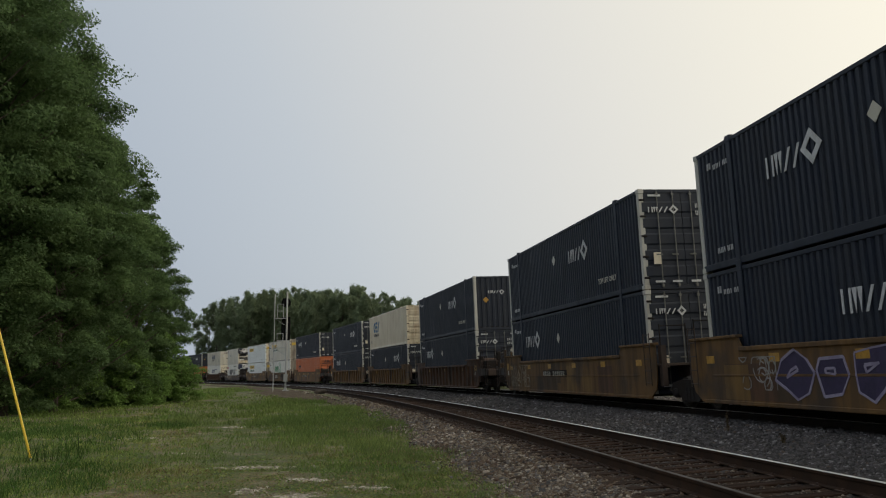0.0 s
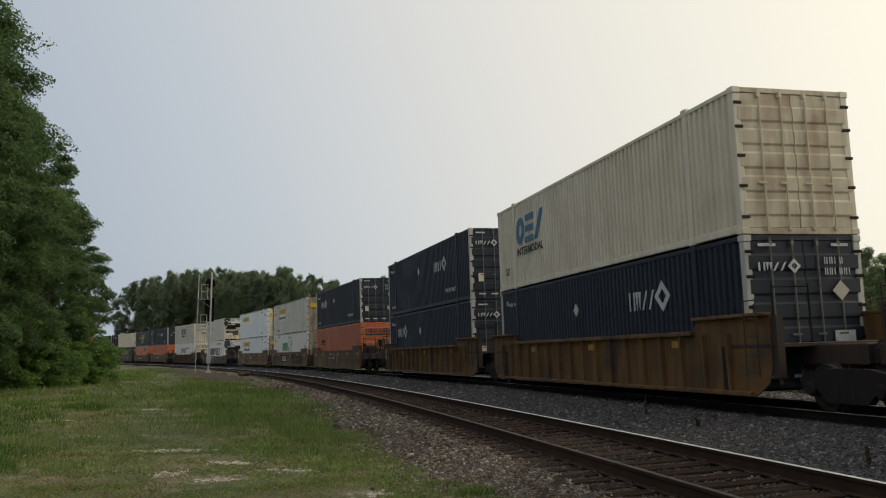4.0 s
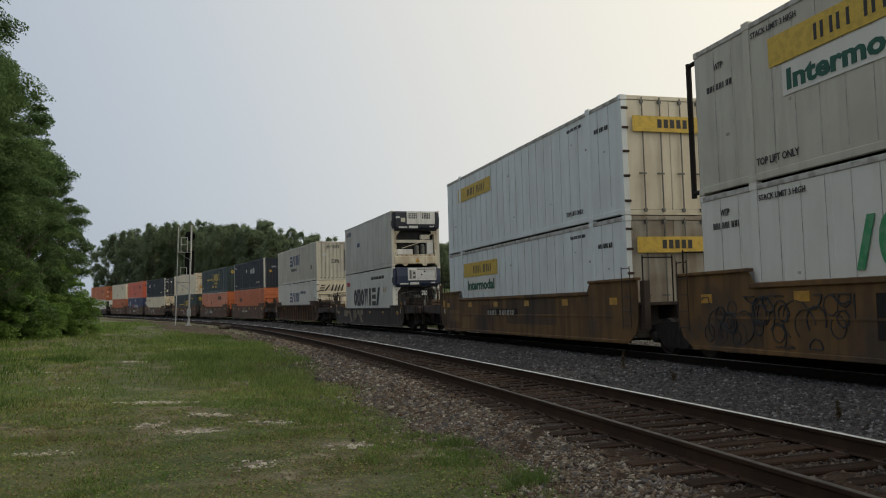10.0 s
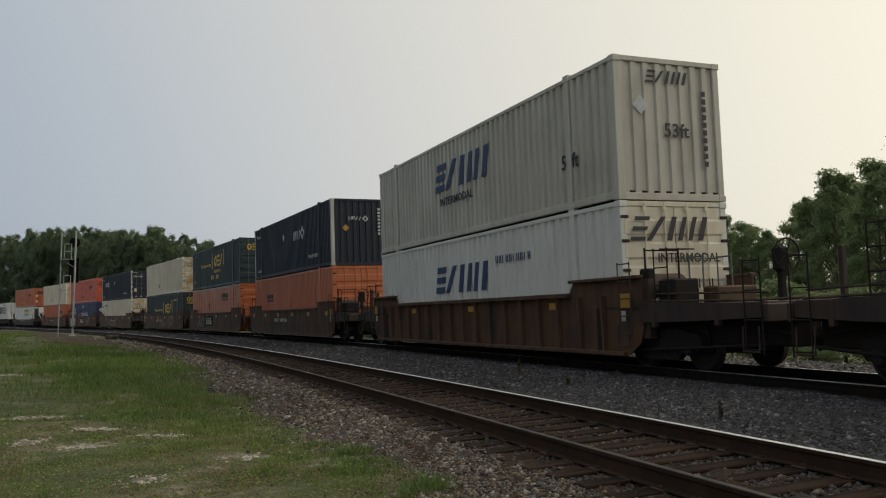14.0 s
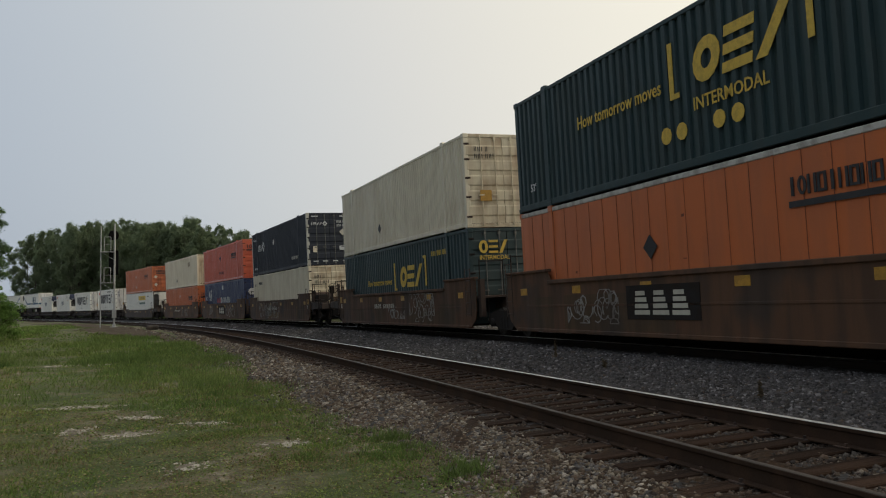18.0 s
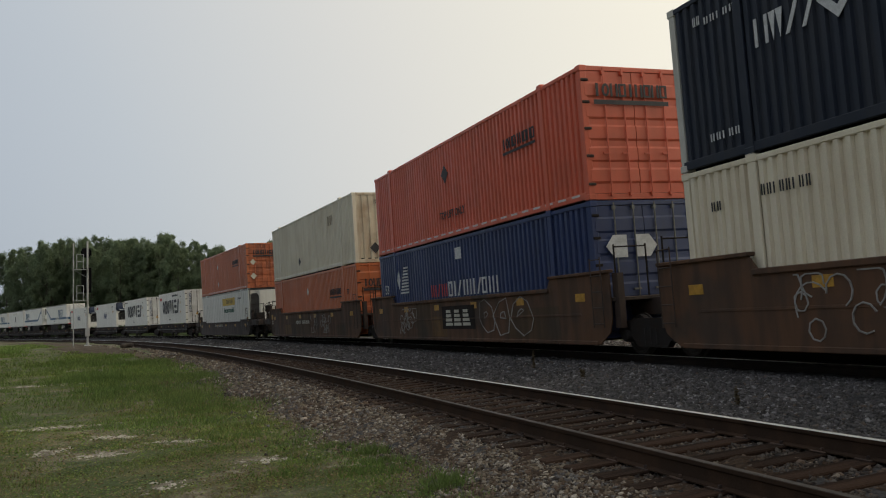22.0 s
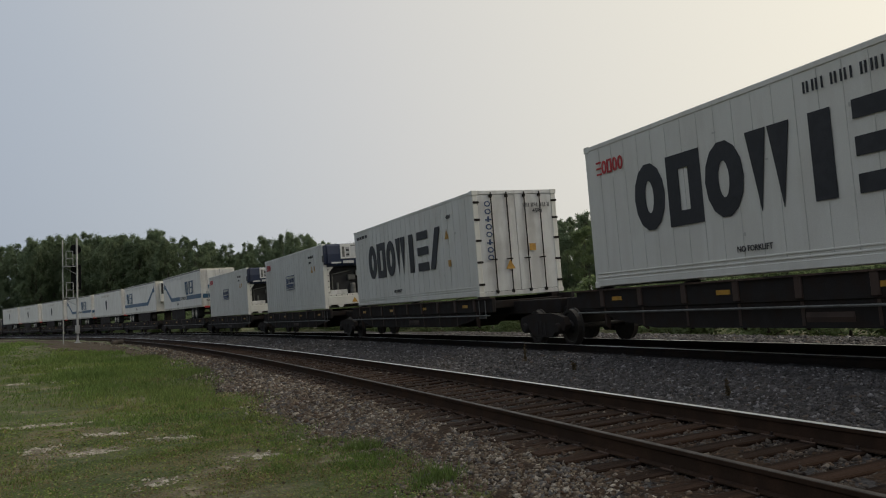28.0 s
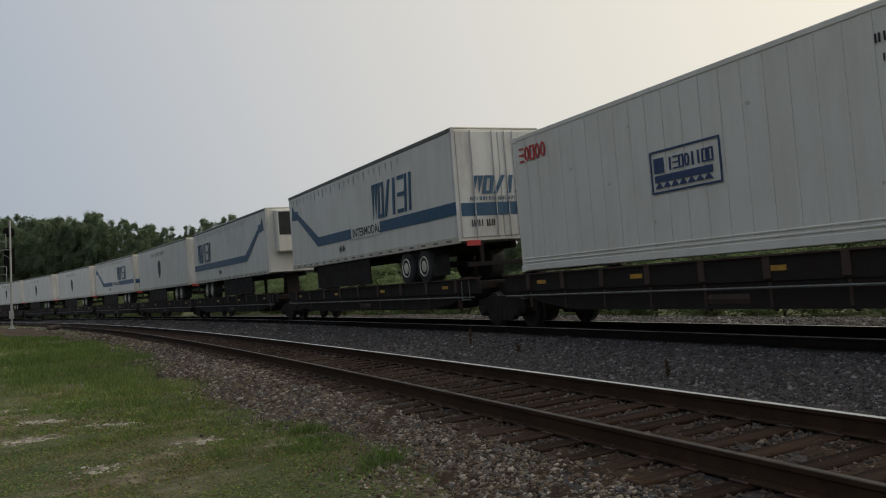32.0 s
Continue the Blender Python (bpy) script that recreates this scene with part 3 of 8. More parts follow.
for i in range(3):
    tree_kind(("near", i), 20, 5.2, 0.1, 210, 130000, 0.085, LEAF, 10 + i, 0.3, lump=0.2)
    tree_kind(("edge", i), 13, 3.4, 0.03, 130, 80000, 0.072, LEAF, 20 + i, 0.2, lump=0.2)
    tree_kind(("shrub", i), 3.4, 2.0, 0.0, 46, 14000, 0.07, LEAF_LIGHT if i == 1 else LEAF, 30 + i, 0.06, lump=0.26)
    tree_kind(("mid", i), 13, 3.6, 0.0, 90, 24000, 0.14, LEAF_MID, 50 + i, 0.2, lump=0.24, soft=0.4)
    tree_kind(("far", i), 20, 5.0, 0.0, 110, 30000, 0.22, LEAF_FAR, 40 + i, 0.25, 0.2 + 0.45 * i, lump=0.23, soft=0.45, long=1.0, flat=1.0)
# an old tree with long feathery boughs that stand clear of its crown
tree_kind(("bough", 0), 20, 5.2, 0.3, 150, 90000, 0.08, LEAF, 61, 0.3, spire=-0.35, lump=0.19, soft=0.16, long=2.0, flat=0.6)


def plant(kind, x, y, tall, turn, name, label, category, group, wide=1.0):
    trunk, crown, full = BRANCHES[kind]
    k = tall / full
    t = thing(name, label, category, group, pose(x, y, float(ground_z(np.array(x), np.array(y))) - 0.02, 0, 0, turn))
    t.scale = (k * wide, k * wide, k)
    hang("trunk", trunk, t)
    hang("crown", crown, t)
    return t


rnd = random.Random(11)
# the grove beside the field: (bearing in degrees, distance, height, kind)
for az, d, tall, kind, wide in [(-12.6, 60, 11.5, "edge", 0.95), (-15.2, 56, 15.5, "edge", 1.0), (-18.0, 52, 19.5, "near", 0.75), (-21.0, 48, 23.5, "near", 0.95), (-24.0, 45, 24, "near", 1.0), (-26.5, 43, 25, "near", 1.0),
                                (-31, 42, 25, "near", 1.0), (-36, 42, 24, "near", 1.0), (-42, 44, 25, "near", 1.1), (-15.8, 64, 15.0, "near", 0.7), (-19.5, 60, 21, "near", 0.85), (-23, 56, 25, "near", 1.0), (-25, 54, 26, "near", 1.1), (-30, 53, 26, "near", 1.1),
                                (-35, 54, 26, "near", 1.1), (-13.2, 70, 12.5, "edge", 1.0), (-48, 46, 24, "near", 1.1), (-17.8, 45, 13.0, "edge", 1.1), (-20.5, 42, 12, "edge", 1.2), (-24.5, 41, 13, "edge", 1.2), (-29.0, 39, 14, "edge", 1.2), (-33.5, 40, 13, "edge", 1.2), (-15.4, 50, 12.5, "edge", 1.0), (-13.4, 55, 10, "edge", 0.95), (-25.8, 41, 24.5, "bough", 0.95)]:
    a = radians(az)
    plant((kind, rnd.randrange(3) if kind != "bough" else 0), d * math.sin(a), d * math.cos(a), tall, rnd.uniform(0, 360), "tree", "tall dark green broadleaf tree at the grove's edge", "tree", "trees of the grove", wide)
for k in range(60):
    u = k / 59
    x, y = (-10.9 - 9 * u ** 1.2, 59.5 - 22.5 * u ** 0.9) if u < 0.85 else (-20.5 - (u - 0.85) * 40, 37.5)
    x, y = x + rnd.uniform(-0.6, 0.7), y + rnd.uniform(-4.4, -0.8)
    plant(("shrub", 1 if u < 0.6 else rnd.choice((0, 2))), x, y, rnd.uniform(1.6, 4.0), rnd.uniform(0, 360), "shrub", "leafy green shrub at the foot of the grove", "shrub", "shrubs along the grove", 1.15)
for k in range(46):
    x, y, _ = plan(4 + k * 3.4, rnd.uniform(17, 24))
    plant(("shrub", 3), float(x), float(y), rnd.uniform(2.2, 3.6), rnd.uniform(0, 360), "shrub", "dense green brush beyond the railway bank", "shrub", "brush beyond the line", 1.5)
# the woods beyond the line
WOODS = np.array([(-11, 235, 4.6), (-9, 230, 4.9), (-7.3, 225, 5.3), (-5, 220, 5.75), (-3.2, 215, 6.0), (0.9, 200, 6.2), (3, 195, 5.9), (5.4, 190, 4.9), (6.9, 185, 4.6), (8, 180, 5.3), (9.4, 170, 5.8), (12, 160, 5.2), (15, 150, 4.8), (18.4, 140, 4.2), (22, 130, 5.2),
                  (25, 120, 6.2), (29, 110, 6.1), (33, 100, 6.3), (38, 95, 6.7), (42, 85, 6.0), (44, 80, 8.3), (46, 72, 9.6), (48, 66, 9.5), (50, 60, 13.4), (54, 58, 14), (60, 60, 14)])
az = -11.5
while az < 60:
    for row in (0, 1, 2):
        d = float(np.interp(az, WOODS[:, 0], WOODS[:, 1])) + row * 9 + rnd.uniform(-3, 3)
        el = float(np.interp(az, WOODS[:, 0], WOODS[:, 2]))
        b = radians(az + rnd.uniform(-0.7, 0.7))
        x, y = d * math.sin(b), d * math.cos(b)
        if np.min(np.hypot(CX - x, CY - y)) > 15:
            tall = (1.6 + d * math.tan(radians(el))) * rnd.uniform(0.9, 1.02) * (0.96 if row else 0.9)
            plant(("far" if d > 108 else "mid", rnd.randrange(3)), x, y, tall, rnd.uniform(0, 360), "tree", "green tree with haze put into its leaf colour, in the woods beyond the railway", "tree", "woods beyond the line", rnd.uniform(0.6, 0.85))
    az += 190 / float(np.interp(az, WOODS[:, 0], WOODS[:, 1])) * 0.85

# ---- ties, plates and loose stone ----
tie = Shape().box(-1.3, 1.3, -0.115, 0.115, -0.35, -0.172, 0.012).mesh("tie", TIE_WOOD)
for k in range(136):
    m = on_line(-6 + 0.5 * k + rnd.uniform(-0.03, 0.03), False) @ pose(rnd.uniform(-0.04, 0.04), 0, rnd.uniform(-0.006, 0.006), 0, 0, rnd.uniform(-0.8, 0.8))
    ob = new("tie", tie)
    ob.parent, ob.matrix_local = tracks[0], m


def joined(name, base, poses, mat, parent, label):
    v0 = np.array([v.co for v in base.vertices])
    faces = [tuple(p.vertices) for p in base.polygons]
    v, f = [], []
    for i, m in enumerate(poses):
        mm = np.array(m)
        v.append(v0 @ mm[:3, :3].T + mm[:3, 3])
        f += [tuple(j + i * len(v0) for j in q) for q in faces]
    me = bpy.data.meshes.new(name)
    me.from_pydata(np.concatenate(v).tolist(), [], f)
    me.materials.append(mat)
    ob = new(name, me)
    ob.parent = parent
    return tagged(ob, label, kind="stuff")


plain = Shape().box(-1.3, 1.3, -0.115, 0.115, -0.35, -0.172).mesh("tie", TIE_FAR)
joined("ties", plain, [on_line(62 + 0.5 * k, False) for k in range(180)], TIE_FAR, tracks[0], "row of distant wooden ties")
joined("ties", plain, [on_line(-10 + 0.5 * k, True) for k in range(250)] + [on_line(-12 - 0.6 * k, True) for k in range(740)], TIE_FAR, tracks[1], "row of wooden ties under the train")
plate = Shape().box(-0.1, 0.1, -0.09, 0.09, -0.173, -0.158, 0.004).box(-0.085, -0.06, -0.05, -0.03, -0.16, -0.13).box(0.06, 0.085, 0.03, 0.05, -0.16, -0.13).mesh("plate", RUST)
joined("tie_plates", plate, [on_line(0 + 0.5 * k, False) @ Matrix.Translation((x, 0, 0)) for k in range(80) for x in (-HALF, HALF)], RUST, tracks[0], "rusty tie plates and spikes")


def stones(name, bands, mat, label, seed):
    """Loose crushed stone: bands of (q from, q to, s from, s to, stones a square metre, size)."""
    rng = np.random.default_rng(seed)
    base = 0.72 * np.array([(x, y, z) for x in (-1, 1) for y in (-1, 1) for z in (-1, 1)], float)
    quad = np.array([(0, 1, 3, 2), (4, 6, 7, 5), (0, 4, 5, 1), (2, 3, 7, 6), (0, 2, 6, 4), (1, 5, 7, 3)])
    vs, n = [], 0
    for q0, q1, s0, s1, dens, size in bands:
        k = int((q1 - q0) * (s1 - s0) * dens)
        q, s = rng.uniform(q0, q1, k), rng.uniform(s0, s1, k)
        if q0 < -2.6:
            keep = q > -2.4 - 0.4 * np.sin(s * 0.9) * np.sin(s * 0.37 + 1) - rng.exponential(0.2, k)
            q, s = q[keep], s[keep]
            k = len(q)
        x, y, _ = plan(s, q)
        r = size * rng.uniform(0.45, 1.0, k) * rng.choice([1, 1, 1, 1.5], k)
        z = np.maximum(bed_top(q), np.where(q < -2.2, ground_z(x, y) - 0.004, -9)) + r * 0.25
        v = base[None] * r[:, None, None] * rng.uniform(0.6, 1.3, (k, 1, 3)) * rng.uniform(0.6, 1.15, (k, 8, 1))
        v += rng.normal(0, 0.16, v.shape) * r[:, None, None]
        u = rng.normal(size=(k, 4))
        u /= np.linalg.norm(u, axis=1)[:, None]
        a, b, c, d = u.T
        turn = np.stack([np.stack([1 - 2 * (c * c + d * d), 2 * (b * c - a * d), 2 * (b * d + a * c)], -1), np.stack([2 * (b * c + a * d), 1 - 2 * (b * b + d * d), 2 * (c * d - a * b)], -1),
                         np.stack([2 * (b * d - a * c), 2 * (c * d + a * b), 1 - 2 * (b * b + c * c)], -1)], 1)
        v = np.einsum("kij,knj->kni", turn, v) * np.array([1, 1, 0.8]) + np.stack([x, y, z], -1)[:, None]
        vs.append(v.reshape(-1, 3))
        n += k
    v = np.concatenate(vs)
    f = (quad[None] + 8 * np.arange(n)[:, None, None]).reshape(-1)
    me = bpy.data.meshes.new(name)
    me.vertices.add(len(v))
    me.vertices.foreach_set("co", v.ravel())
    me.loops.add(len(f))
    me.loops.foreach_set("vertex_index", f)
    me.polygons.add(len(f) // 4)
    me.polygons.foreach_set("loop_start", np.arange(0, len(f), 4))
    me.update(calc_edges=True)
    me.materials.append(mat)
    return tagged(new(name, me), label, "gravel", kind="stuff")


stones("gravel", [(-4.6, -1.2, 4, 13, 1600, 0.0235), (-4.4, -1.2, 13, 24, 560, 0.034), (-3.6, -1.2, 24, 45, 190, 0.045), (-3.6, -1.2, 45, 85, 60, 0.06)], STONE_BROWN, "loose tan, brown and grey stones beside the near track", 5)
stones("gravel", [(-1.3, 1.3, 4, 14, 750, 0.025), (-1.3, 1.3, 14, 34, 260, 0.032)], STONE_TRACK, "rust-stained small stones between the ties", 7)
stones("gravel", [(1.1, 4.75, 5, 15, 1150, 0.029), (1.1, 4.75, 15, 30, 420, 0.038), (1.1, 4.75, 30, 60, 120, 0.055), (1.1, 4.75, 60, 110, 40, 0.08), (7.8, 12, 6, 40, 130, 0.05)], STONE, "loose dark grey crushed stone between the tracks", 6)


# ---- the field: sand patches, grass, weeds ----
SAND = material("pale_sand", (0.46, 0.42, 0.35), 0.95, other=(0.1, 0.08, 0.055), amount=0.8, scale=5, fine=50, fine_amount=0.4, bump=0.4)
GRASS = leaf_material("grass_blades", (0.135, 0.21, 0.052), (0.2, 0.245, 0.078), 0.4)
GRASS_MID = leaf_material("fresh_grass_blades", (0.14, 0.205, 0.058), (0.185, 0.235, 0.075), 0.35)
GRASS_YELLOW = leaf_material("yellow_grass_blades", (0.2, 0.25, 0.06), (0.26, 0.275, 0.09), 0.35)
GRASS_DEEP = leaf_material("deep_green_blades", (0.06, 0.12, 0.026), (0.09, 0.15, 0.034), 0.35)
DRY = leaf_material("dry_stalks", (0.26, 0.2, 0.11), (0.16, 0.12, 0.06), 0.4)
DRY_DARK = leaf_material("dead_stalks", (0.09, 0.068, 0.04), (0.06, 0.045, 0.025), 0.4)
WEED = leaf_material("weed_leaves", (0.045, 0.08, 0.022), (0.07, 0.11, 0.03), 0.4)
SANDS = [(-0.55, 12.0, 0.55, 0.22), (-1.3, 12.6, 0.3, 0.35), (-1.5, 16.3, 0.8, 0.3), (0.35, 12.9, 0.5, 0.2), (-0.5, 14.0, 0.5, 0.18), (-3.4, 19.2, 0.5, 0.14), (-5.2, 24, 0.9, 0.25), (-3.2, 29, 1.2, 0.5), (-2.6, 38, 1.3, 0.8), (1.3, 10.2, 0.5, 0.25), (0.2, 9.2, 0.35, 0.2), (-2.2, 10.6, 0.4, 0.2)]
for x, y, a, b in SANDS:
    r2 = random.Random(int(x * 100 + y))
    s = Shape()
    for _ in range(70):
        n, u, v = 14, x + a * r2.gauss(0, 0.45), y + b * r2.gauss(0, 0.6)
        r = a * 0.17 * r2.random() ** 2 + 0.02
        pts = []
        for i in range(n):
            k = r2.uniform(0.45, 1.1)
            pts.append((u + r * k * math.cos(i * 6.283 / n), v + 0.8 * r * k * math.sin(i * 6.283 / n)))
        pts.append((u, v))
        gz0 = ground_z(np.array([p[0] for p in pts]), np.array([p[1] for p in pts]))
        s.add([(p[0], p[1], float(z) + (-0.004 if i < n else 0.016 + 0.03 * r)) for i, (p, z) in enumerate(zip(pts, gz0))], [(i, (i + 1) % n, n) for i in range(n)])
    tagged(new("sand_patch", s.mesh("sand_patch", SAND, True)), "bare pale sandy patch in the grass", "sand patch", "bare patches", kind="structure")


def lumps(x, y, size, seed):
    """Smooth random patches between 0 and 1, about size metres across."""
    grid = np.random.default_rng(seed).random((64, 64))
    u, v = x / size, y / size
    i, j = np.floor(u).astype(int), np.floor(v).astype(int)
    a, b = u - i, v - j
    a, b = a * a * (3 - 2 * a), b * b * (3 - 2 * b)
    g = lambda p, q: grid[p % 64, q % 64]
    return (g(i, j) * (1 - a) + g(i + 1, j) * a) * (1 - b) + (g(i, j + 1) * (1 - a) + g(i + 1, j + 1) * a) * b


EDGE = 2.4  # where the grass thins out, left of the near track


PATH = [(6, 1.2), (8, 0.6), (12, -0.5), (16.4, -1.5), (25, -3.1), (36, -5.3), (50, -6.2), (75, -7)]  # (y, x) of a worn way over the field


def blades(name, rows, mat, label, seed, bend=0.35, avoid=True, patchy=(0.6, 0.9), wear=0.4):
    """Grass: rows of (x from, x to, y from, y to, blades a square metre, height, width)."""
    rng = np.random.default_rng(seed)
    out = []
    for x0, x1, y0, y1, dens, tall, wide in rows:
        k = int((x1 - x0) * (y1 - y0) * dens)
        x, y = rng.uniform(x0, x1, k), rng.uniform(y0, y1, k)
        patch = 0.35 * lumps(x, y, 1.1 + 0.02 * y, seed) + 0.45 * lumps(x, y, 0.26 + 0.012 * y, seed + 1) + 0.2 * lumps(x, y, 3.1, seed + 2)
        keep = rng.random(k) < patchy[0] + patchy[1] * (patch - 0.5) * 2
        off = np.abs(x - np.interp(y, [p[0] for p in PATH], [p[1] for p in PATH]) + 0.5 * (lumps(x, y, 2.5, 9) - 0.5))
        worn = np.clip(1.5 - off / (0.9 + 0.01 * y), 0, 1) * avoid
        keep &= rng.random(k) > wear * worn
        edge = np.interp(y, CY[600:2000], CX[600:2000]) - EDGE - 0.4 * np.sin(y * 0.9) * np.sin(y * 0.37 + 1)
        inside = (x < edge + rng.exponential(0.3, k) * (1 + 2 * (np.sin(y * 2.1) > 0.6)))
        keep &= (inside | (not avoid)) & (np.abs(x) < y * 0.72 + 2)
        keep &= ~((y > 50) & (x > edge - 0.4 - 3.2 * np.clip((y - 50) / 16, 0, 1) * (0.6 + 0.8 * lumps(x, y, 2.0, 5))))
        if avoid:
            for sx, sy, a, b in SANDS:
                keep &= ((x - sx) / a) ** 2 + ((y - sy) / b) ** 2 > 0.9 * rng.random(k)
        x, y, patch, worn = x[keep], y[keep], patch[keep], worn[keep]
        k = len(x)
        h = tall * rng.uniform(0.45, 1.25, k) * (0.55 + 0.9 * patch) * (1 - 0.5 * worn)
        t = rng.random(k) * 6.28
        z = ground_z(x, y) - 0.01
        dx, dy = np.cos(t) * wide, np.sin(t) * wide
        lx, ly = rng.normal(0, bend, k) * h, rng.normal(0, bend, k) * h
        out.append(np.stack([np.stack([x - dx, y - dy, z], -1), np.stack([x + dx, y + dy, z], -1), np.stack([x + lx, y + ly, z + h], -1)], 1).reshape(-1, 3))
    v = np.concatenate(out)
    n = len(v) // 3
    me = bpy.data.meshes.new(name)
    me.vertices.add(3 * n)
    me.vertices.foreach_set("co", v.ravel())
    me.loops.add(3 * n)
    me.loops.foreach_set("vertex_index", np.arange(3 * n))
    me.polygons.add(n)
    me.polygons.foreach_set("loop_start", np.arange(0, 3 * n, 3))
    me.update(calc_edges=True)
    me.materials.append(mat)
    return tagged(new(name, me), label, "grass", kind="stuff")


blades("grass", [(-5, 4.5, 5.5, 9.5, 420, 0.05, 0.005), (-9, 4.5, 5.5, 12, 640, 0.065, 0.006), (-13, 4.5, 11, 20, 340, 0.075, 0.0085), (-18, 4, 20, 34, 150, 0.085, 0.014), (-24, 2.5, 34, 60, 60, 0.15, 0.024), (-14, 2, 60, 100, 30, 0.2, 0.04)], GRASS, "short rough green grass of the field", 21, 0.5, True, (0.6, 1.5), 0.35)
blades("yellow_grass", [(-7, 4, 5.5, 12, 900, 0.045, 0.006), (-8, 4, 12, 20, 380, 0.055, 0.009), (-9, 3, 20, 40, 80, 0.08, 0.016)], GRASS_YELLOW, "low yellow-green grass and clover", 27, 0.8, True, (0.6, 1.3), 0.1)
blades("lush_grass", [(-14, -3.5, 9, 17, 330, 0.13, 0.008), (-20, -5, 17, 34, 150, 0.17, 0.013)], GRASS_DEEP, "deep green longer grass towards the grove", 28, 0.4, True, (0.5, 1.4))
blades("dry_grass", [(-2.5, 4, 5.5, 12, 520, 0.045, 0.006), (-4, 4, 6, 14, 300, 0.045, 0.006), (-5, 4, 14, 30, 150, 0.06, 0.011)], DRY, "scattered dry grass stalks", 22, 0.9, True, (0.35, 1.8), 0.0)


def cover(name, n, x0, x1, y0, y1, size, mat, label, seed):
    """Low leaves and litter lying close to the soil."""
    rng = np.random.default_rng(seed)
    x, y = rng.uniform(x0, x1, n), y0 + (y1 - y0) * rng.random(n) ** 1.5
    edge = np.interp(y, CY[600:2000], CX[600:2000]) - EDGE - 0.1
    keep = (x < edge) & (rng.random(n) < 0.25 + 1.2 * np.clip(lumps(x, y, 0.5, seed) * 0.6 + lumps(x, y, 1.6, seed + 1) * 0.4 - 0.25, 0, 1))
    for sx, sy, a, b in SANDS:
        keep &= ((x - sx) / a) ** 2 + ((y - sy) / b) ** 2 > 0.7 * rng.random(n)
    x, y = x[keep], y[keep]
    z = ground_z(x, y) + rng.uniform(0.004, 0.03, len(x))
    up = np.tile(np.array([0.0, 0.0, 1.6]), (len(x), 1))
    me = quads_mesh(name, np.stack([x, y, z], -1), size * rng.uniform(0.5, 1.4, len(x)) * (0.7 + 0.04 * y), rng, mat, long=1.6, out=up)
    return tagged(new(name, me), label, "grass", kind="stuff")


cover("clover", 52000, -6, 3.2, 5.4, 17, 0.017, GRASS_YELLOW, "low clover and weeds close to the soil", 81)
cover("ground_ivy", 40000, -8, 3.2, 5.4, 19, 0.019, GRASS, "low green leaves close to the soil", 83)
cover("dead_leaves", 36000, -3.5, 3.2, 5.4, 15, 0.018, DRY, "dry brown litter on the soil", 85)
# ranker tufts along the gravel edge and on the open ground
TUFTS = [(2.45, 9.9, 0.28, 0.2), (2.72, 7.7, 0.3, 0.2), (2.5, 7.5, 0.2, 0.18), (2.2, 8.6, 0.3, 0.12), (2.45, 9.2, 0.25, 0.14), (1.2, 9.0, 0.35, 0.1), (1.9, 11.6, 0.4, 0.16), (1.3, 12.8, 0.5, 0.15), (2.3, 10.7, 0.3, 0.14), (2.2, 12.6, 0.5, 0.16), (1.6, 14.6, 0.6, 0.16), (1.0, 17.5, 0.8, 0.18), (0.7, 22, 1.2, 0.22), (-0.5, 25, 1.5, 0.24), (-1.5, 30, 1.8, 0.26), (-0.3, 35, 1.2, 0.26), (-3.5, 44, 2.0, 0.3), (-1.5, 52, 1.6, 0.35), (0.6, 11.2, 0.4, 0.1), (-2.6, 14.0, 0.6, 0.1), (-4.0, 12.0, 0.8, 0.1)]
rows = []
for x, y, r, tall in TUFTS:
    many = 1500 if y < 11 else 420 / (1 + y * 0.06)
    rows += [(x - r, x + r, y - r * 0.7, y + r * 0.7, many, tall * 0.6, 0.004 + 0.0004 * y), (x - 0.55 * r, x + 0.55 * r, y - r * 0.4, y + r * 0.4, many, tall * 0.85, 0.004 + 0.0004 * y)]
for s0 in np.arange(16.5, 47, 1.1):
    for w in range(4):
        x, y, _ = plan(s0 + rnd.uniform(-0.5, 0.5), -2.9 - rnd.random() ** 1.9 * (3.2 + 0.11 * s0))
        r = rnd.uniform(0.35, 0.9)
        rows.append((float(x) - r, float(x) + r, float(y) - r, float(y) + r, 170 / (1 + s0 * 0.03), rnd.uniform(0.1, 0.2) + 0.002 * s0, 0.003 + 0.00027 * s0))
blades("tall_grass", rows, GRASS_MID, "ranker grass tufts along the gravel edge", 23, 0.45, False)


def weed(x, y, tall, n, mat, label, spread=0.25, leafy=True):
    r3 = random.Random(int(100 * x + 7 * y))
    z = float(ground_z(np.array(x), np.array(y)))
    q = x - np.interp(y, CY[600:2000], CX[600:2000])
    if q > -2.4:
        z = float(bed_top(q))
    t = thing("weed", label, "weed", "", pose(x, y, z - 0.01))
    st, pts = Shape(), []
    for i in range(n):
        a, h = r3.uniform(0, 6.3), tall * r3.uniform(0.55, 1.0)
        e = (spread * h * math.cos(a) * r3.random(), spread * h * math.sin(a) * r3.random(), h)
        b = (r3.uniform(-0.1, 0.1) * tall, r3.uniform(-0.1, 0.1) * tall, 0)
        st.rod(b, e, 0.006, 0.003, 4, False)
        for k in range(14):
            u = r3.uniform(0.15, 1.0)
            pts.append([b[j] + (e[j] - b[j]) * u + r3.gauss(0, 0.03 * tall) for j in range(3)])
    tagged(part("stalk", st, mat, t), kind="stuff")
    if leafy:
        hang("leaves", quads_mesh("leaves", np.array(pts), np.full(len(pts), 0.05 * tall + 0.015), np.random.default_rng(int(y * 10)), mat, 0.8, 2.0), t)
    return t


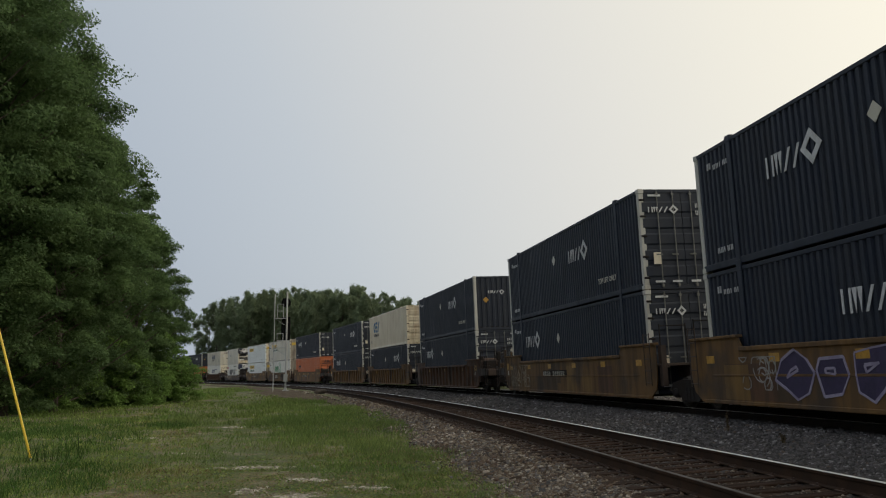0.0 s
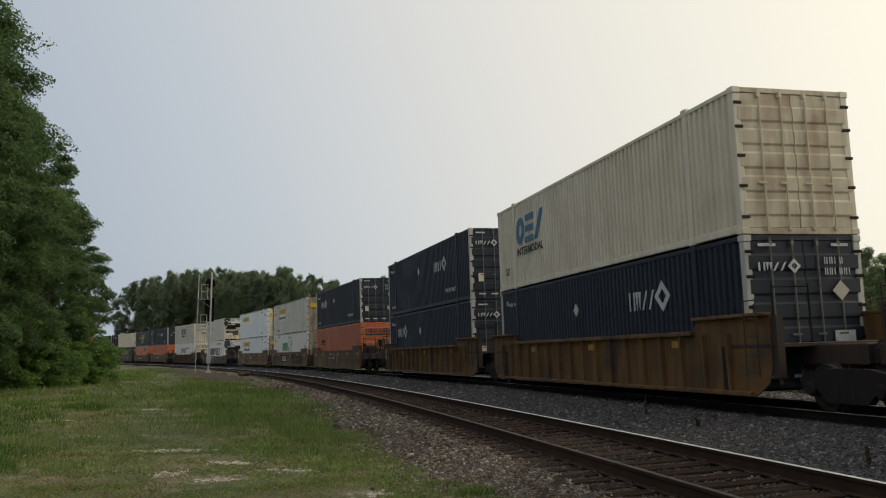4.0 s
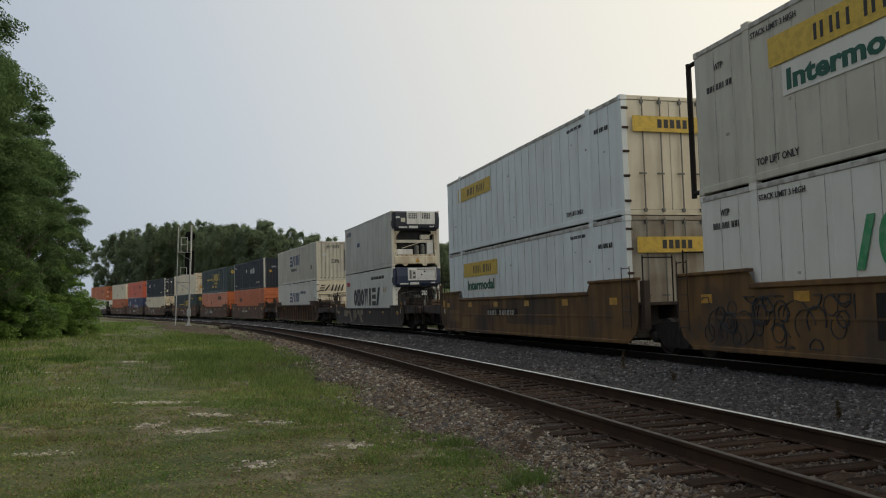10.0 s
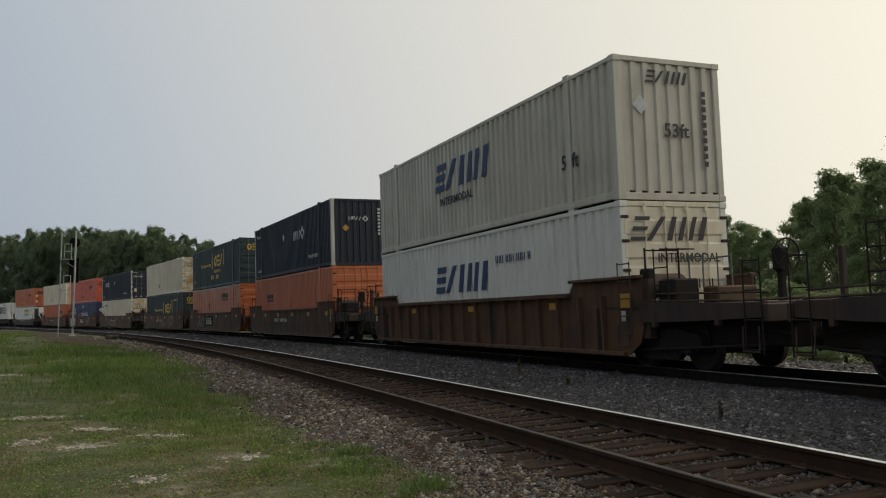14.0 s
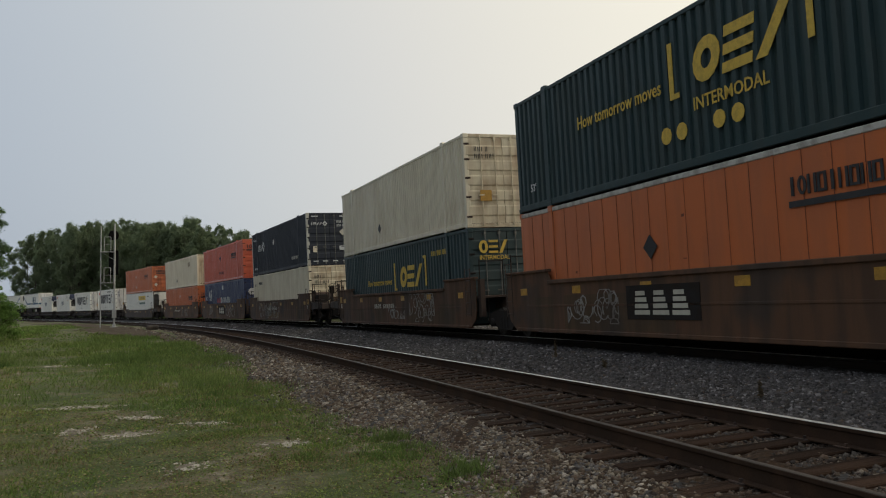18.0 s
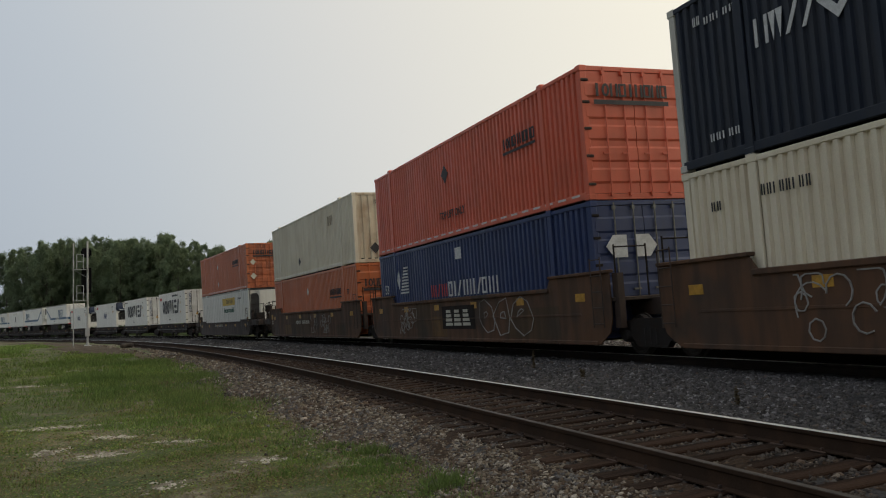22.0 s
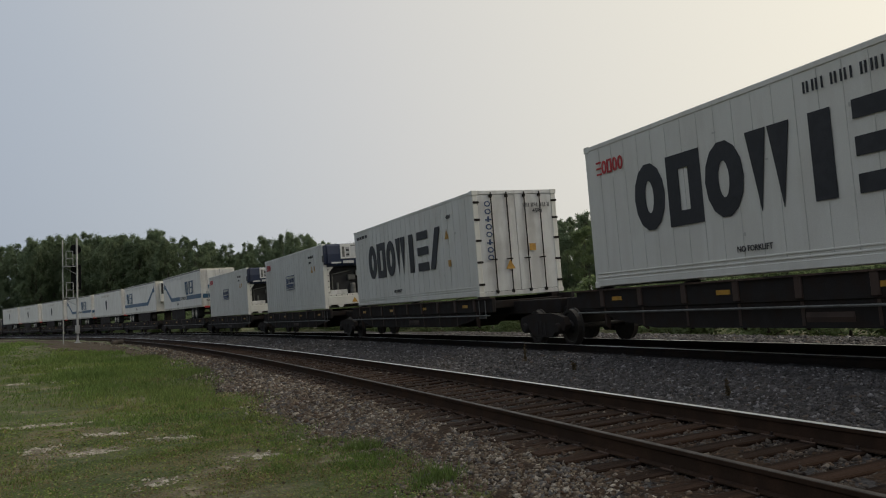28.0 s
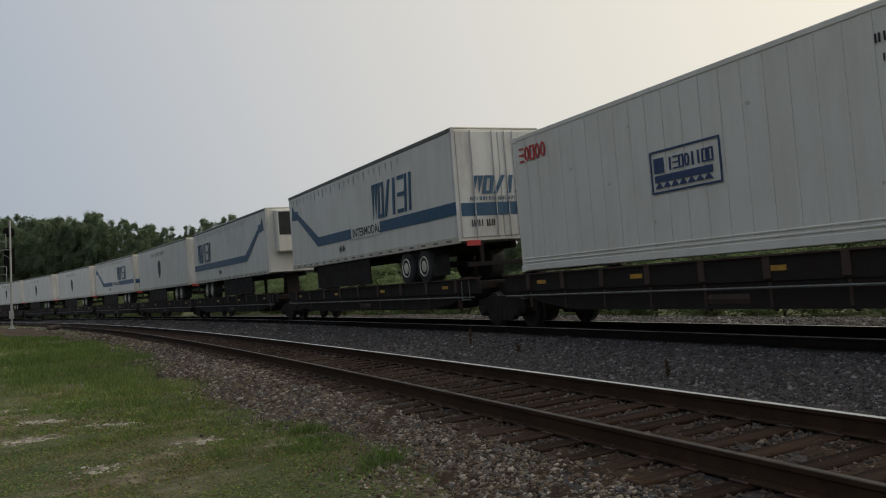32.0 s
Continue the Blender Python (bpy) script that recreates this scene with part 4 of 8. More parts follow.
blades("tall_weeds", [(-6.5, -5.0, 17.1, 17.9, 34, 0.5, 0.012), (-5.95, -5.2, 17.2, 17.6, 40, 0.75, 0.014), (-8.9, -7.2, 16.7, 17.5, 40, 0.34, 0.01), (-9.6, -8.6, 16.0, 16.8, 20, 0.5, 0.01)], WEED, "tall dark green weeds round pole and guy wire", 24, 0.2, False)
weed(-8.9, 15.8, 0.6, 8, DRY, "dry brown weed near the pole", 0.3)
blades("dead_weeds", [(-8.7, -6.5, 16.3, 17.1, 150, 0.2, 0.008), (-8.0, -6.9, 16.5, 17.0, 150, 0.3, 0.008)], DRY_DARK, "low heap of dead brown weeds by the pole", 25, 0.6, False)
weed(8.2, 17.2, 0.5, 4, DRY_DARK, "thin dry weed standing in the ballast", 0.15)
weed(7.9, 14.4, 0.3, 4, DRY_DARK, "thin dark weed standing in the ballast", 0.2)
weed(7.4, 9.3, 0.3, 4, DRY_DARK, "dry weed stalk in the ballast", 0.3)
stump = thing("stump", "dark broken stump lying beside the track", "stump", "", pose(-1.6, 70, -0.2, 0, 0, 20))
part("stump_body", Shape().turned((-0.5, 0, 0.12), (0.5, 0.1, 0.2), [(0, 0.1), (0.1, 0.2), (0.5, 0.17), (0.9, 0.2), (1, 0.12)], 9), BARK, stump)

# ---- utility pole with meter, guy wire ----
OLD_WOOD = material("weathered_pole_wood", (0.125, 0.128, 0.09), 0.9, other=(0.07, 0.075, 0.052), amount=0.7, scale=4, stretch=(4, 4, 0.25), fine=60, fine_amount=0.3, bump=0.3)
YELLOW = paint("yellow_guard_plastic", (0.72, 0.5, 0.03), (0.4, 0.3, 0.1), 0.3, 0.45, 0.1)
BROWN_BOX = paint("grimy_box_enamel", (0.15, 0.13, 0.11), (0.08, 0.06, 0.045), 0.5, 0.6, 0.3)
GREY_BOX = paint("grey_enamel", (0.4, 0.42, 0.43), (0.2, 0.2, 0.19), 0.3, 0.45, 0.2)
CLEAR = material("clear_glass", (0.9, 0.92, 0.9), 0.05, bump=0)
CLEAR.node_tree.nodes["Principled BSDF"].inputs["Transmission Weight"].default_value = 1.0
pole = thing("utility_pole", "weathered wooden utility pole with conduit and electric meter", "utility pole", "", pose(-8.29, 17.63, -0.45))
part("shaft", Shape().turned((0, 0, -0.3), (0.06, 0.02, 7.88), [(0, 0.125), (0.5, 0.112), (1, 0.1)], 16), OLD_WOOD, pole, smooth=True)
part("conduit", Shape().rod((-0.14, -0.12, 0.0), (-0.06, -0.09, 7.3), 0.03, n=10).rod((-0.06, -0.09, 7.3), (-0.06, -0.12, 7.42), 0.05, 0.03, 8), GALV, pole, "grey metal conduit")
for z in (2.6, 3.4, 4.3, 5.4, 6.4):
    part("strap", Shape().turned((0.02, 0, z), (0.02, 0, z + 0.04), [(0, 0.145), (1, 0.145)], 14).box(-0.16, -0.05, -0.15, -0.06, z, z + 0.04), STRAP, pole)
part("backboard", Shape().box(-0.13, 0.14, -0.2, -0.12, 0.85, 2.25, 0.01), OLD_WOOD, pole)
mb = part("meter_box", Shape().box(-0.15, 0.14, -0.31, -0.2, 1.5, 1.88, 0.02), GREY_BOX, pole)
part("meter_ring", Shape().turned((0.0, -0.3, 1.7), (0.0, -0.38, 1.7), [(0, 0.115), (0.7, 0.115), (0.7, 0.09), (1, 0.09)], 18), STRAP, mb)
part("meter_face", Shape().turned((0.0, -0.375, 1.7), (0.0, -0.385, 1.7), [(0, 0.08), (1, 0.08)], 16), C_CREAM, mb, "pale dial")
part("meter_glass", Shape().turned((0.0, -0.34, 1.7), (0.0, -0.44, 1.7), [(0, 0.09), (0.6, 0.09), (0.9, 0.07), (1, 0.03)], 18), CLEAR, mb, "glass meter dome")
part("panel_box", Shape().box(-0.19, 0.14, -0.31, -0.2, 1.0, 1.44, 0.015).box(-0.2, 0.15, -0.32, -0.2, 1.41, 1.45, 0.008), BROWN_BOX, pole, "grimy brown-grey breaker box")
part("outlet_box", Shape().box(-0.17, -0.03, -0.3, -0.2, 0.86, 1.0, 0.01), BROWN_BOX, pole)
part("latch", Shape().box(0.14, 0.2, -0.27, -0.23, 1.14, 1.22, 0.01), BLACK_RUBBER, pole)
part("ground_conduit", Shape().rod((-0.09, -0.25, -0.1), (-0.09, -0.25, 0.88), 0.045, n=10), STRAP, pole)
part("wire_loop", Shape().rod((-0.06, -0.1, 7.4), (-0.3, -0.15, 7.1), 0.012, n=5).rod((-0.3, -0.15, 7.1), (-0.5, -0.1, 7.25), 0.012, n=5).rod((-0.06, -0.1, 7.4), (0.2, -0.1, 7.15), 0.014, n=5).rod((0.2, -0.1, 7.15), (-0.2, -0.15, 6.95), 0.014, n=5), BLACK_RUBBER, pole)
part("service_wire", Shape().rod((-0.4, -0.1, 7.25), (-9, -4, 8.3), 0.012, n=5), BLACK_RUBBER, pole)
guy = thing("guy_wire", "steel guy wire with a yellow plastic guard, anchored in grass", "guy wire", "", pose(-5.92, 17.46, -0.46))
top_at = Vector((-2.24, 0.2, 7.1))
part("wire", Shape().rod((0, 0, 0), top_at, 0.009, n=6), STRAP, guy)
part("guard", Shape().rod(top_at * 0.02, top_at * 0.425, 0.024, n=10), YELLOW, guy, "yellow plastic guard")
part("clamp", Shape().rod(top_at * 0.965, top_at * 0.995, 0.03, n=8).rod((0, 0, -0.1), top_at * 0.03, 0.02, n=6), GALV, guy)

# ---- railway signal ----
SIGNAL_BLACK = material("black_signal_paint", (0.01, 0.01, 0.011), 0.8, spec=0.1, fine=40, bump=0.02)
ALU = paint("aluminium_paint", (0.4, 0.41, 0.41), (0.22, 0.21, 0.2), 0.3, 0.45, 0.2)
sig = thing("railway_signal", "tall silver signal mast with ladder and black signal heads", "railway signal", "", pose(-5.05, 79.6, -0.16))
part("mast", Shape().rod((0, 0, 0), (0, 0, 9.3), 0.085, 0.075, 12).turned((0, 0, 0), (0, 0, 0.35), [(0, 0.3), (0.3, 0.3), (0.4, 0.16), (1, 0.12)], 12), ALU, sig)
part("foundation", Shape().box(-0.5, 0.5, -0.5, 0.5, -0.3, 0.06, 0.03), STONE, sig, "concrete foundation")
part("ladder", Shape().rod((-1.15, 0, 0), (-1.15, 0, 9.1), 0.035, n=6).rod((-1.15, 0.3, 0), (-1.15, 0.3, 9.1), 0.035, n=6), ALU, sig)
rungs = Shape()
for k in range(28):
    rungs.rod((-1.15, 0, 0.3 + k * 0.31), (-1.15, 0.3, 0.3 + k * 0.31), 0.014, n=5)
part("rungs", rungs, ALU, sig)
for z in (4.0, 6.75):
    p = part("platform", Shape().box(-1.2, 0.05, -0.35, 0.4, z, z + 0.05).rod((-1.1, 0, z), (0, 0, z - 0.7), 0.025, n=6), ALU, sig)
    part("railing", Shape().rod((-0.85, -0.3, z), (-0.85, -0.3, z + 1.35), 0.028, n=6).rod((-0.3, -0.3, z), (-0.3, -0.3, z + 1.35), 0.028, n=6).rod((-0.85, -0.3, z + 1.35), (-0.3, -0.3, z + 1.35), 0.028, n=6).rod((-0.85, -0.3, z + 0.7), (-0.3, -0.3, z + 0.7), 0.028, n=6), ALU, p)
for z0, z1 in ((7.9, 8.7), (4.75, 6.85)):
    hd = part("signal_head", Shape().box(-0.46, 0.12, 0.12, 0.4, z0, z1, 0.08).box(-0.1, 0.1, 0.0, 0.2, (z0 + z1) / 2 - 0.1, (z0 + z1) / 2 + 0.1), SIGNAL_BLACK, sig)
    part("backplate", Shape().turned((-0.12, 0.42, (z0 + z1) / 2), (-0.12, 0.46, (z0 + z1) / 2), [(0, 0.44), (1, 0.44)], 20) if z0 > 7 else Shape().box(-0.52, 0.3, 0.42, 0.46, z0, z1 + 0.1, 0.02), SIGNAL_BLACK, hd)
part("junction_box", Shape().box(-0.18, 0.18, -0.28, -0.08, 0.9, 1.6, 0.02), ALU, sig)
mound = Shape()
for i in range(420):
    a, d = rnd.uniform(0, 6.3), 3.2 * rnd.random() ** 0.7
    r = rnd.uniform(0.04, 0.13)
    x, y = -5.2 + 1.6 * d * math.cos(a), 78.8 + 0.8 * d * math.sin(a)
    mound.turned((x, y, -0.25), (x, y, -0.25 + r * 1.1), [(0, r), (0.6, r * 0.8), (1, r * 0.3)], 6)
tagged(new("rubble", mound.mesh("rubble", STONE_BROWN)), "brown rubble heaped round the signal's foot", "rubble", kind="stuff")

# ---- red car parked by the trees ----
CAR_RED = material("faded_red_car_paint", (0.21, 0.01, 0.01), 0.3, other=(0.15, 0.01, 0.01), amount=0.5, scale=1.5, fine=60, fine_amount=0.1, bump=0.0, spec=0.5)
red = thing("car", "faded red sedan with a missing front wheel, propped on a block", "car", "", pose(-12.73, 21.86, -0.47, 0, 0, 92))
W2 = 0.84
low = [(-2.25, 0.42), (-2.2, 0.78), (-1.95, 0.92), (-1.0, 0.97), (0.75, 0.95), (1.4, 0.88), (1.75, 0.8), (1.92, 0.68), (1.97, 0.5), (1.93, 0.3), (1.78, 0.26), (1.72, 0.48), (1.55, 0.64), (1.3, 0.69), (1.05, 0.64), (0.88, 0.48), (0.82, 0.24), (-0.95, 0.24), (-1.02, 0.48), (-1.2, 0.64), (-1.45, 0.69), (-1.68, 0.62), (-1.84, 0.46), (-1.9, 0.28), (-2.2, 0.3)]
part("body", Shape().loft([[(x * 0.985, -W2, 0.03 + z * 0.97) for x, z in low], [(x, -W2 + 0.07, z) for x, z in low], [(x, W2 - 0.07, z) for x, z in low], [(x * 0.985, W2, 0.03 + z * 0.97) for x, z in low]]), CAR_RED, red)
cab = [(-1.75, 0.93), (-1.45, 1.2), (-1.1, 1.45), (-0.75, 1.54), (-0.3, 1.57), (0.05, 1.54), (0.25, 1.45), (0.6, 1.18), (0.85, 0.95)]
part("roof", Shape().loft([[(x, -W2 + 0.1 + 0.2 * (z - 0.93) / 0.62, z) for x, z in cab], [(x, W2 - 0.1 - 0.2 * (z - 0.93) / 0.62, z) for x, z in cab]]), CAR_RED, red)


def side_glass(pts, label=""):
    """A pane in the cabin's leaning side."""
    q = lambda z, d: -W2 + 0.1 + 0.2 * (z - 0.93) / 0.62 - d
    part("side_window", Shape().loft([[(x, q(z, d), z) for x, z in pts] for d in (0.012, -0.01)]), PALE_GLASS, red, label)


# opaque pane; its pale base colour stands in for the reflected sky
PALE_GLASS = material("painted_sky_glass", (0.3, 0.33, 0.35), 0.12, other=(0.36, 0.38, 0.39), amount=0.5, scale=1.5, bump=0, spec=0.8)
side_glass([(-0.36, 0.99), (0.66, 0.99), (0.5, 1.16), (0.2, 1.39), (0.02, 1.47), (-0.36, 1.5)], "side window with a pale sky reflection in its colour")
side_glass([(-1.5, 0.99), (-0.47, 0.99), (-0.47, 1.5), (-0.75, 1.48), (-1.05, 1.4), (-1.35, 1.16)])
part("pillar", Shape().loft([[(x, -W2 + 0.1 + 0.2 * (z - 0.93) / 0.62 - d, z) for x, z in [(-0.47, 0.97), (-0.36, 0.97), (-0.36, 1.51), (-0.47, 1.51)]] for d in (0.016, -0.01)]), BLACK_RUBBER, red)
part("trim_strip", Shape().box(-1.0, 0.82, -W2 - 0.02, -W2 + 0.01, 0.52, 0.6, 0.008), BLACK_RUBBER, red)
part("door_handle", Shape().box(-0.3, -0.12, -W2 - 0.025, -W2 + 0.02, 0.82, 0.87, 0.01), BLACK_RUBBER, red)
part("door_seam", Shape().box(-0.43, -0.42, -W2 - 0.004, -W2 + 0.02, 0.3, 0.94).box(0.74, 0.75, -W2 - 0.004, -W2 + 0.02, 0.32, 0.94), BLACK_RUBBER, red)
part("mirror", Shape().box(0.55, 0.7, -W2 - 0.16, -W2 + 0.02, 0.94, 1.06, 0.03), BLACK_RUBBER, red)
part("headlamp", Shape().box(1.78, 1.93, -W2 + 0.02, -W2 + 0.4, 0.6, 0.74, 0.03), C_GREY, red, "cloudy headlamp")
part("brake_disc", Shape().turned((1.3, -W2 + 0.12, 0.33), (1.3, -W2 + 0.2, 0.33), [(0, 0.13), (0.4, 0.13), (0.4, 0.17), (1, 0.17)], 18), RUST, red, "bare rusty brake disc")
for x, y in ((-1.43, -W2 + 0.02), (-1.43, W2 - 0.22), (1.3, W2 - 0.22)):
    w = part("wheel", Shape().turned((x, y, 0.3), (x, y + 0.2, 0.3), [(0, 0.22), (0.08, 0.3), (0.9, 0.3), (1, 0.22)], 20), BLACK_RUBBER, red)
    part("hub", Shape().turned((x, y - 0.005, 0.3), (x, y + 0.06, 0.3), [(0, 0.1), (0.3, 0.19), (1, 0.19)], 16), GALV, w)
block = thing("concrete_block", "grey concrete block propping up the red car", "concrete block", "", pose(-11.95, 22.35, -0.47, 0, 0, 80))
part("block_body", Shape().box(-0.2, 0.2, -0.1, 0.1, 0, 0.21, 0.01).box(-0.19, 0.19, -0.09, 0.09, 0.2, 0.24, 0.01), STONE, block)
plank = thing("plank", "pale weathered plank lying in the grass", "plank", "", pose(-11.0, 23.1, -0.42, 0, 0, 35))
part("board", Shape().box(-1.1, 1.1, -0.1, 0.1, 0, 0.045, 0.006), OLD_WOOD, plank)


# ---- the train: makers of its parts ----
SPEED, SLOWER = 12.687, 0.0054  # metres a second at the start, and how that eases off
TURNING = []  # wheelsets that show: (part, place on its bogie)
MOVING = []  # (thing, place along the line at the start, height over the rails)
L53, L40, TALL = 15.4, 11.55, 3.03
XL, XR = -1.29, 1.46  # the two sides of a container
XM = (XL + XR) / 2
KEPT = {}


def kept(key, make):
    if key not in KEPT:
        KEPT[key] = make()
    return KEPT[key]


def spun(m=180):
    """Turns a part round to the other side of its thing."""
    return Matrix.Translation((2 * XM, 0, 0)) @ pose(0, 0, 0, 0, 0, m) if m == 180 else pose(0, 0, 0, 0, 0, m)


def wave(lo, hi, pitch, depth):
    """A trapezoid wave between lo and hi: (along, inward)."""
    n = max(2, round((hi - lo) / pitch))
    p, out = (hi - lo) / n, []
    for i in range(n):
        a = lo + i * p
        out += [(a, 0), (a + 0.42 * p, 0), (a + 0.5 * p, depth), (a + 0.92 * p, depth)]
    return out + [(hi, 0)]


def ribbed_side(length, mat, pitch, depth):
    h = length / 2 - 0.1
    w = wave(-h, h, pitch, depth)
    ring = lambda z: [(XL + 0.012 + d, a, z) for a, d in w] + [(XL + 0.09, h, z), (XL + 0.09, -h, z)]
    return Shape().loft([ring(0.15), ring(TALL - 0.08)]).mesh("side_wall", mat)


def sheet_side(length, mat, pitch, proud):
    """Flat sheets with a narrow raised seam between each two."""
    h = length / 2 - 0.1
    n = round(2 * h / pitch)
    w = [(-h, 0)]
    for i in range(1, n):
        a = -h + i * 2 * h / n
        w += [(a - 0.022, 0), (a - 0.015, -proud), (a + 0.015, -proud), (a + 0.022, 0)]
    w.append((h, 0))
    ring = lambda z: [(XL + 0.014 + d, a, z) for a, d in w] + [(XL + 0.07, h, z), (XL + 0.07, -h, z)]
    return Shape().loft([ring(0.17), ring(TALL - 0.1)]).mesh("side_wall", mat)


def seam_lines(length, pitch, wide):
    """Dark grooves between the sheets, some broken, with rows of rivet lines beside them."""
    h, s, r = length / 2 - 0.1, Shape(), random.Random(int(length * 10))
    n = round(2 * h / pitch)
    for i in range(1, n):
        a = -h + i * 2 * h / n
        w = wide * r.uniform(0.5, 1.1)
        s.box(XL + 0.005, XL + 0.02, a - w - 0.012, a - 0.012, 0.19 + r.uniform(0, 0.1), TALL - 0.12)
    for k in range(9):
        a, z = r.uniform(-h + 0.5, h - 0.5), r.uniform(0.6, 2.6)
        s.box(XL + 0.006, XL + 0.02, a, a + r.uniform(0.05, 0.16), z, z + r.uniform(0.02, 0.06))
    return s


def door_leaf(mat, wide, bands):
    """A door leaf in the x-z plane, its outer face towards -y; hinged at x=0."""
    edge = [(0.09, 0.14), (0.03, 0.14)]
    if bands:
        n = 5
        for i in range(n):
            z = 0.3 + i * (TALL - 0.6) / n
            edge += [(0.03, z + 0.06), (0.002, z + 0.11), (0.002, z + 0.37), (0.03, z + 0.42)]
    edge += [(0.03, TALL - 0.12), (0.09, TALL - 0.12)]
    return Shape().outline(edge, "x", 0.0, wide).mesh("door", mat)


def add_doors(c, mat, bands=True, rods=None, hinges=None):
    rods = rods or (STRAP if mat in (C_NAVY, C_GREEN, C_BLUE) else mat if bands else GALV)
    hinges = hinges or (GRIME if mat in (C_NAVY, C_GREEN, C_BLUE) else RUST)
    wide = (XR - XL) / 2 - 0.11
    for k, x in enumerate((XL + 0.1, XR - 0.1)):
        y = -c["long"] / 2
        m = Matrix.Translation((x, y, 0)) @ (Matrix.Identity(4) if k == 0 else pose(wide * 0, 0, 0))
        d = hang("door", kept(("door", mat.name, bands, k), lambda: mirrored(door_leaf(mat, wide, bands), k)), c, m)
        for r in (0.38, 0.78):
            rx = wide * r * (1 if k == 0 else -1)
            hang("lock_rod", kept(("rod", rods.name), lambda: Shape().rod((0, -0.03, 0.06), (0, -0.03, TALL - 0.05), 0.02, n=6).box(-0.035, 0.035, -0.05, 0.03, 0.08, 0.16).box(-0.035, 0.035, -0.05, 0.03, TALL - 0.2, TALL - 0.12)
                                  .box(-0.15, 0.05, -0.055, -0.03, 1.02, 1.06).mesh("lock_rod", rods)), d, Matrix.Translation((rx, 0, 0)))
        for z in (0.35, 0.98, 1.6, 2.2, 2.7):
            hang("hinge", kept(("hinge", hinges.name), lambda: Shape().box(-0.08, 0.1, -0.022, 0.03, -0.03, 0.03, 0.01).mesh("hinge", hinges)), d, Matrix.Translation((0, 0, z)))


def mirrored(me, k):
    if k:
        me.transform(Matrix.Diagonal((-1, 1, 1, 1)))
        me.flip_normals()
    return me


def frame_of(length, mat, post_mat, low):
    """The shared frame parts: posts, rails, roof, floor."""
    h = length / 2
    post = lambda: Shape().box(-0.08, 0.08, -0.08, 0.08, 0, TALL, 0.015).box(-0.095, 0.095, -0.1, 0.1, 0, 0.13, 0.012).box(-0.095, 0.095, -0.1, 0.1, TALL - 0.13, TALL + 0.006, 0.012).mesh("corner_post", post_mat)
    rail = lambda: Shape().box(XL, XL + 0.1, -h + 0.1, h - 0.1, 0.03, 0.19 if low else 0.17, 0.012).mesh("bottom_rail", mat)
    top = lambda: Shape().box(XL, XL + 0.09, -h + 0.1, h - 0.1, TALL - 0.11, TALL - 0.01, 0.015).mesh("top_rail", mat)
    roof = lambda: Shape().box(XL + 0.05, XR - 0.05, -h + 0.05, h - 0.05, TALL - 0.05, TALL - 0.02).mesh("roof", mat)
    floor = lambda: Shape().box(XL + 0.06, XR - 0.06, -h + 0.05, h - 0.05, 0.1, 0.2).mesh("floor", GRIME)
    return post, rail, top, roof, floor


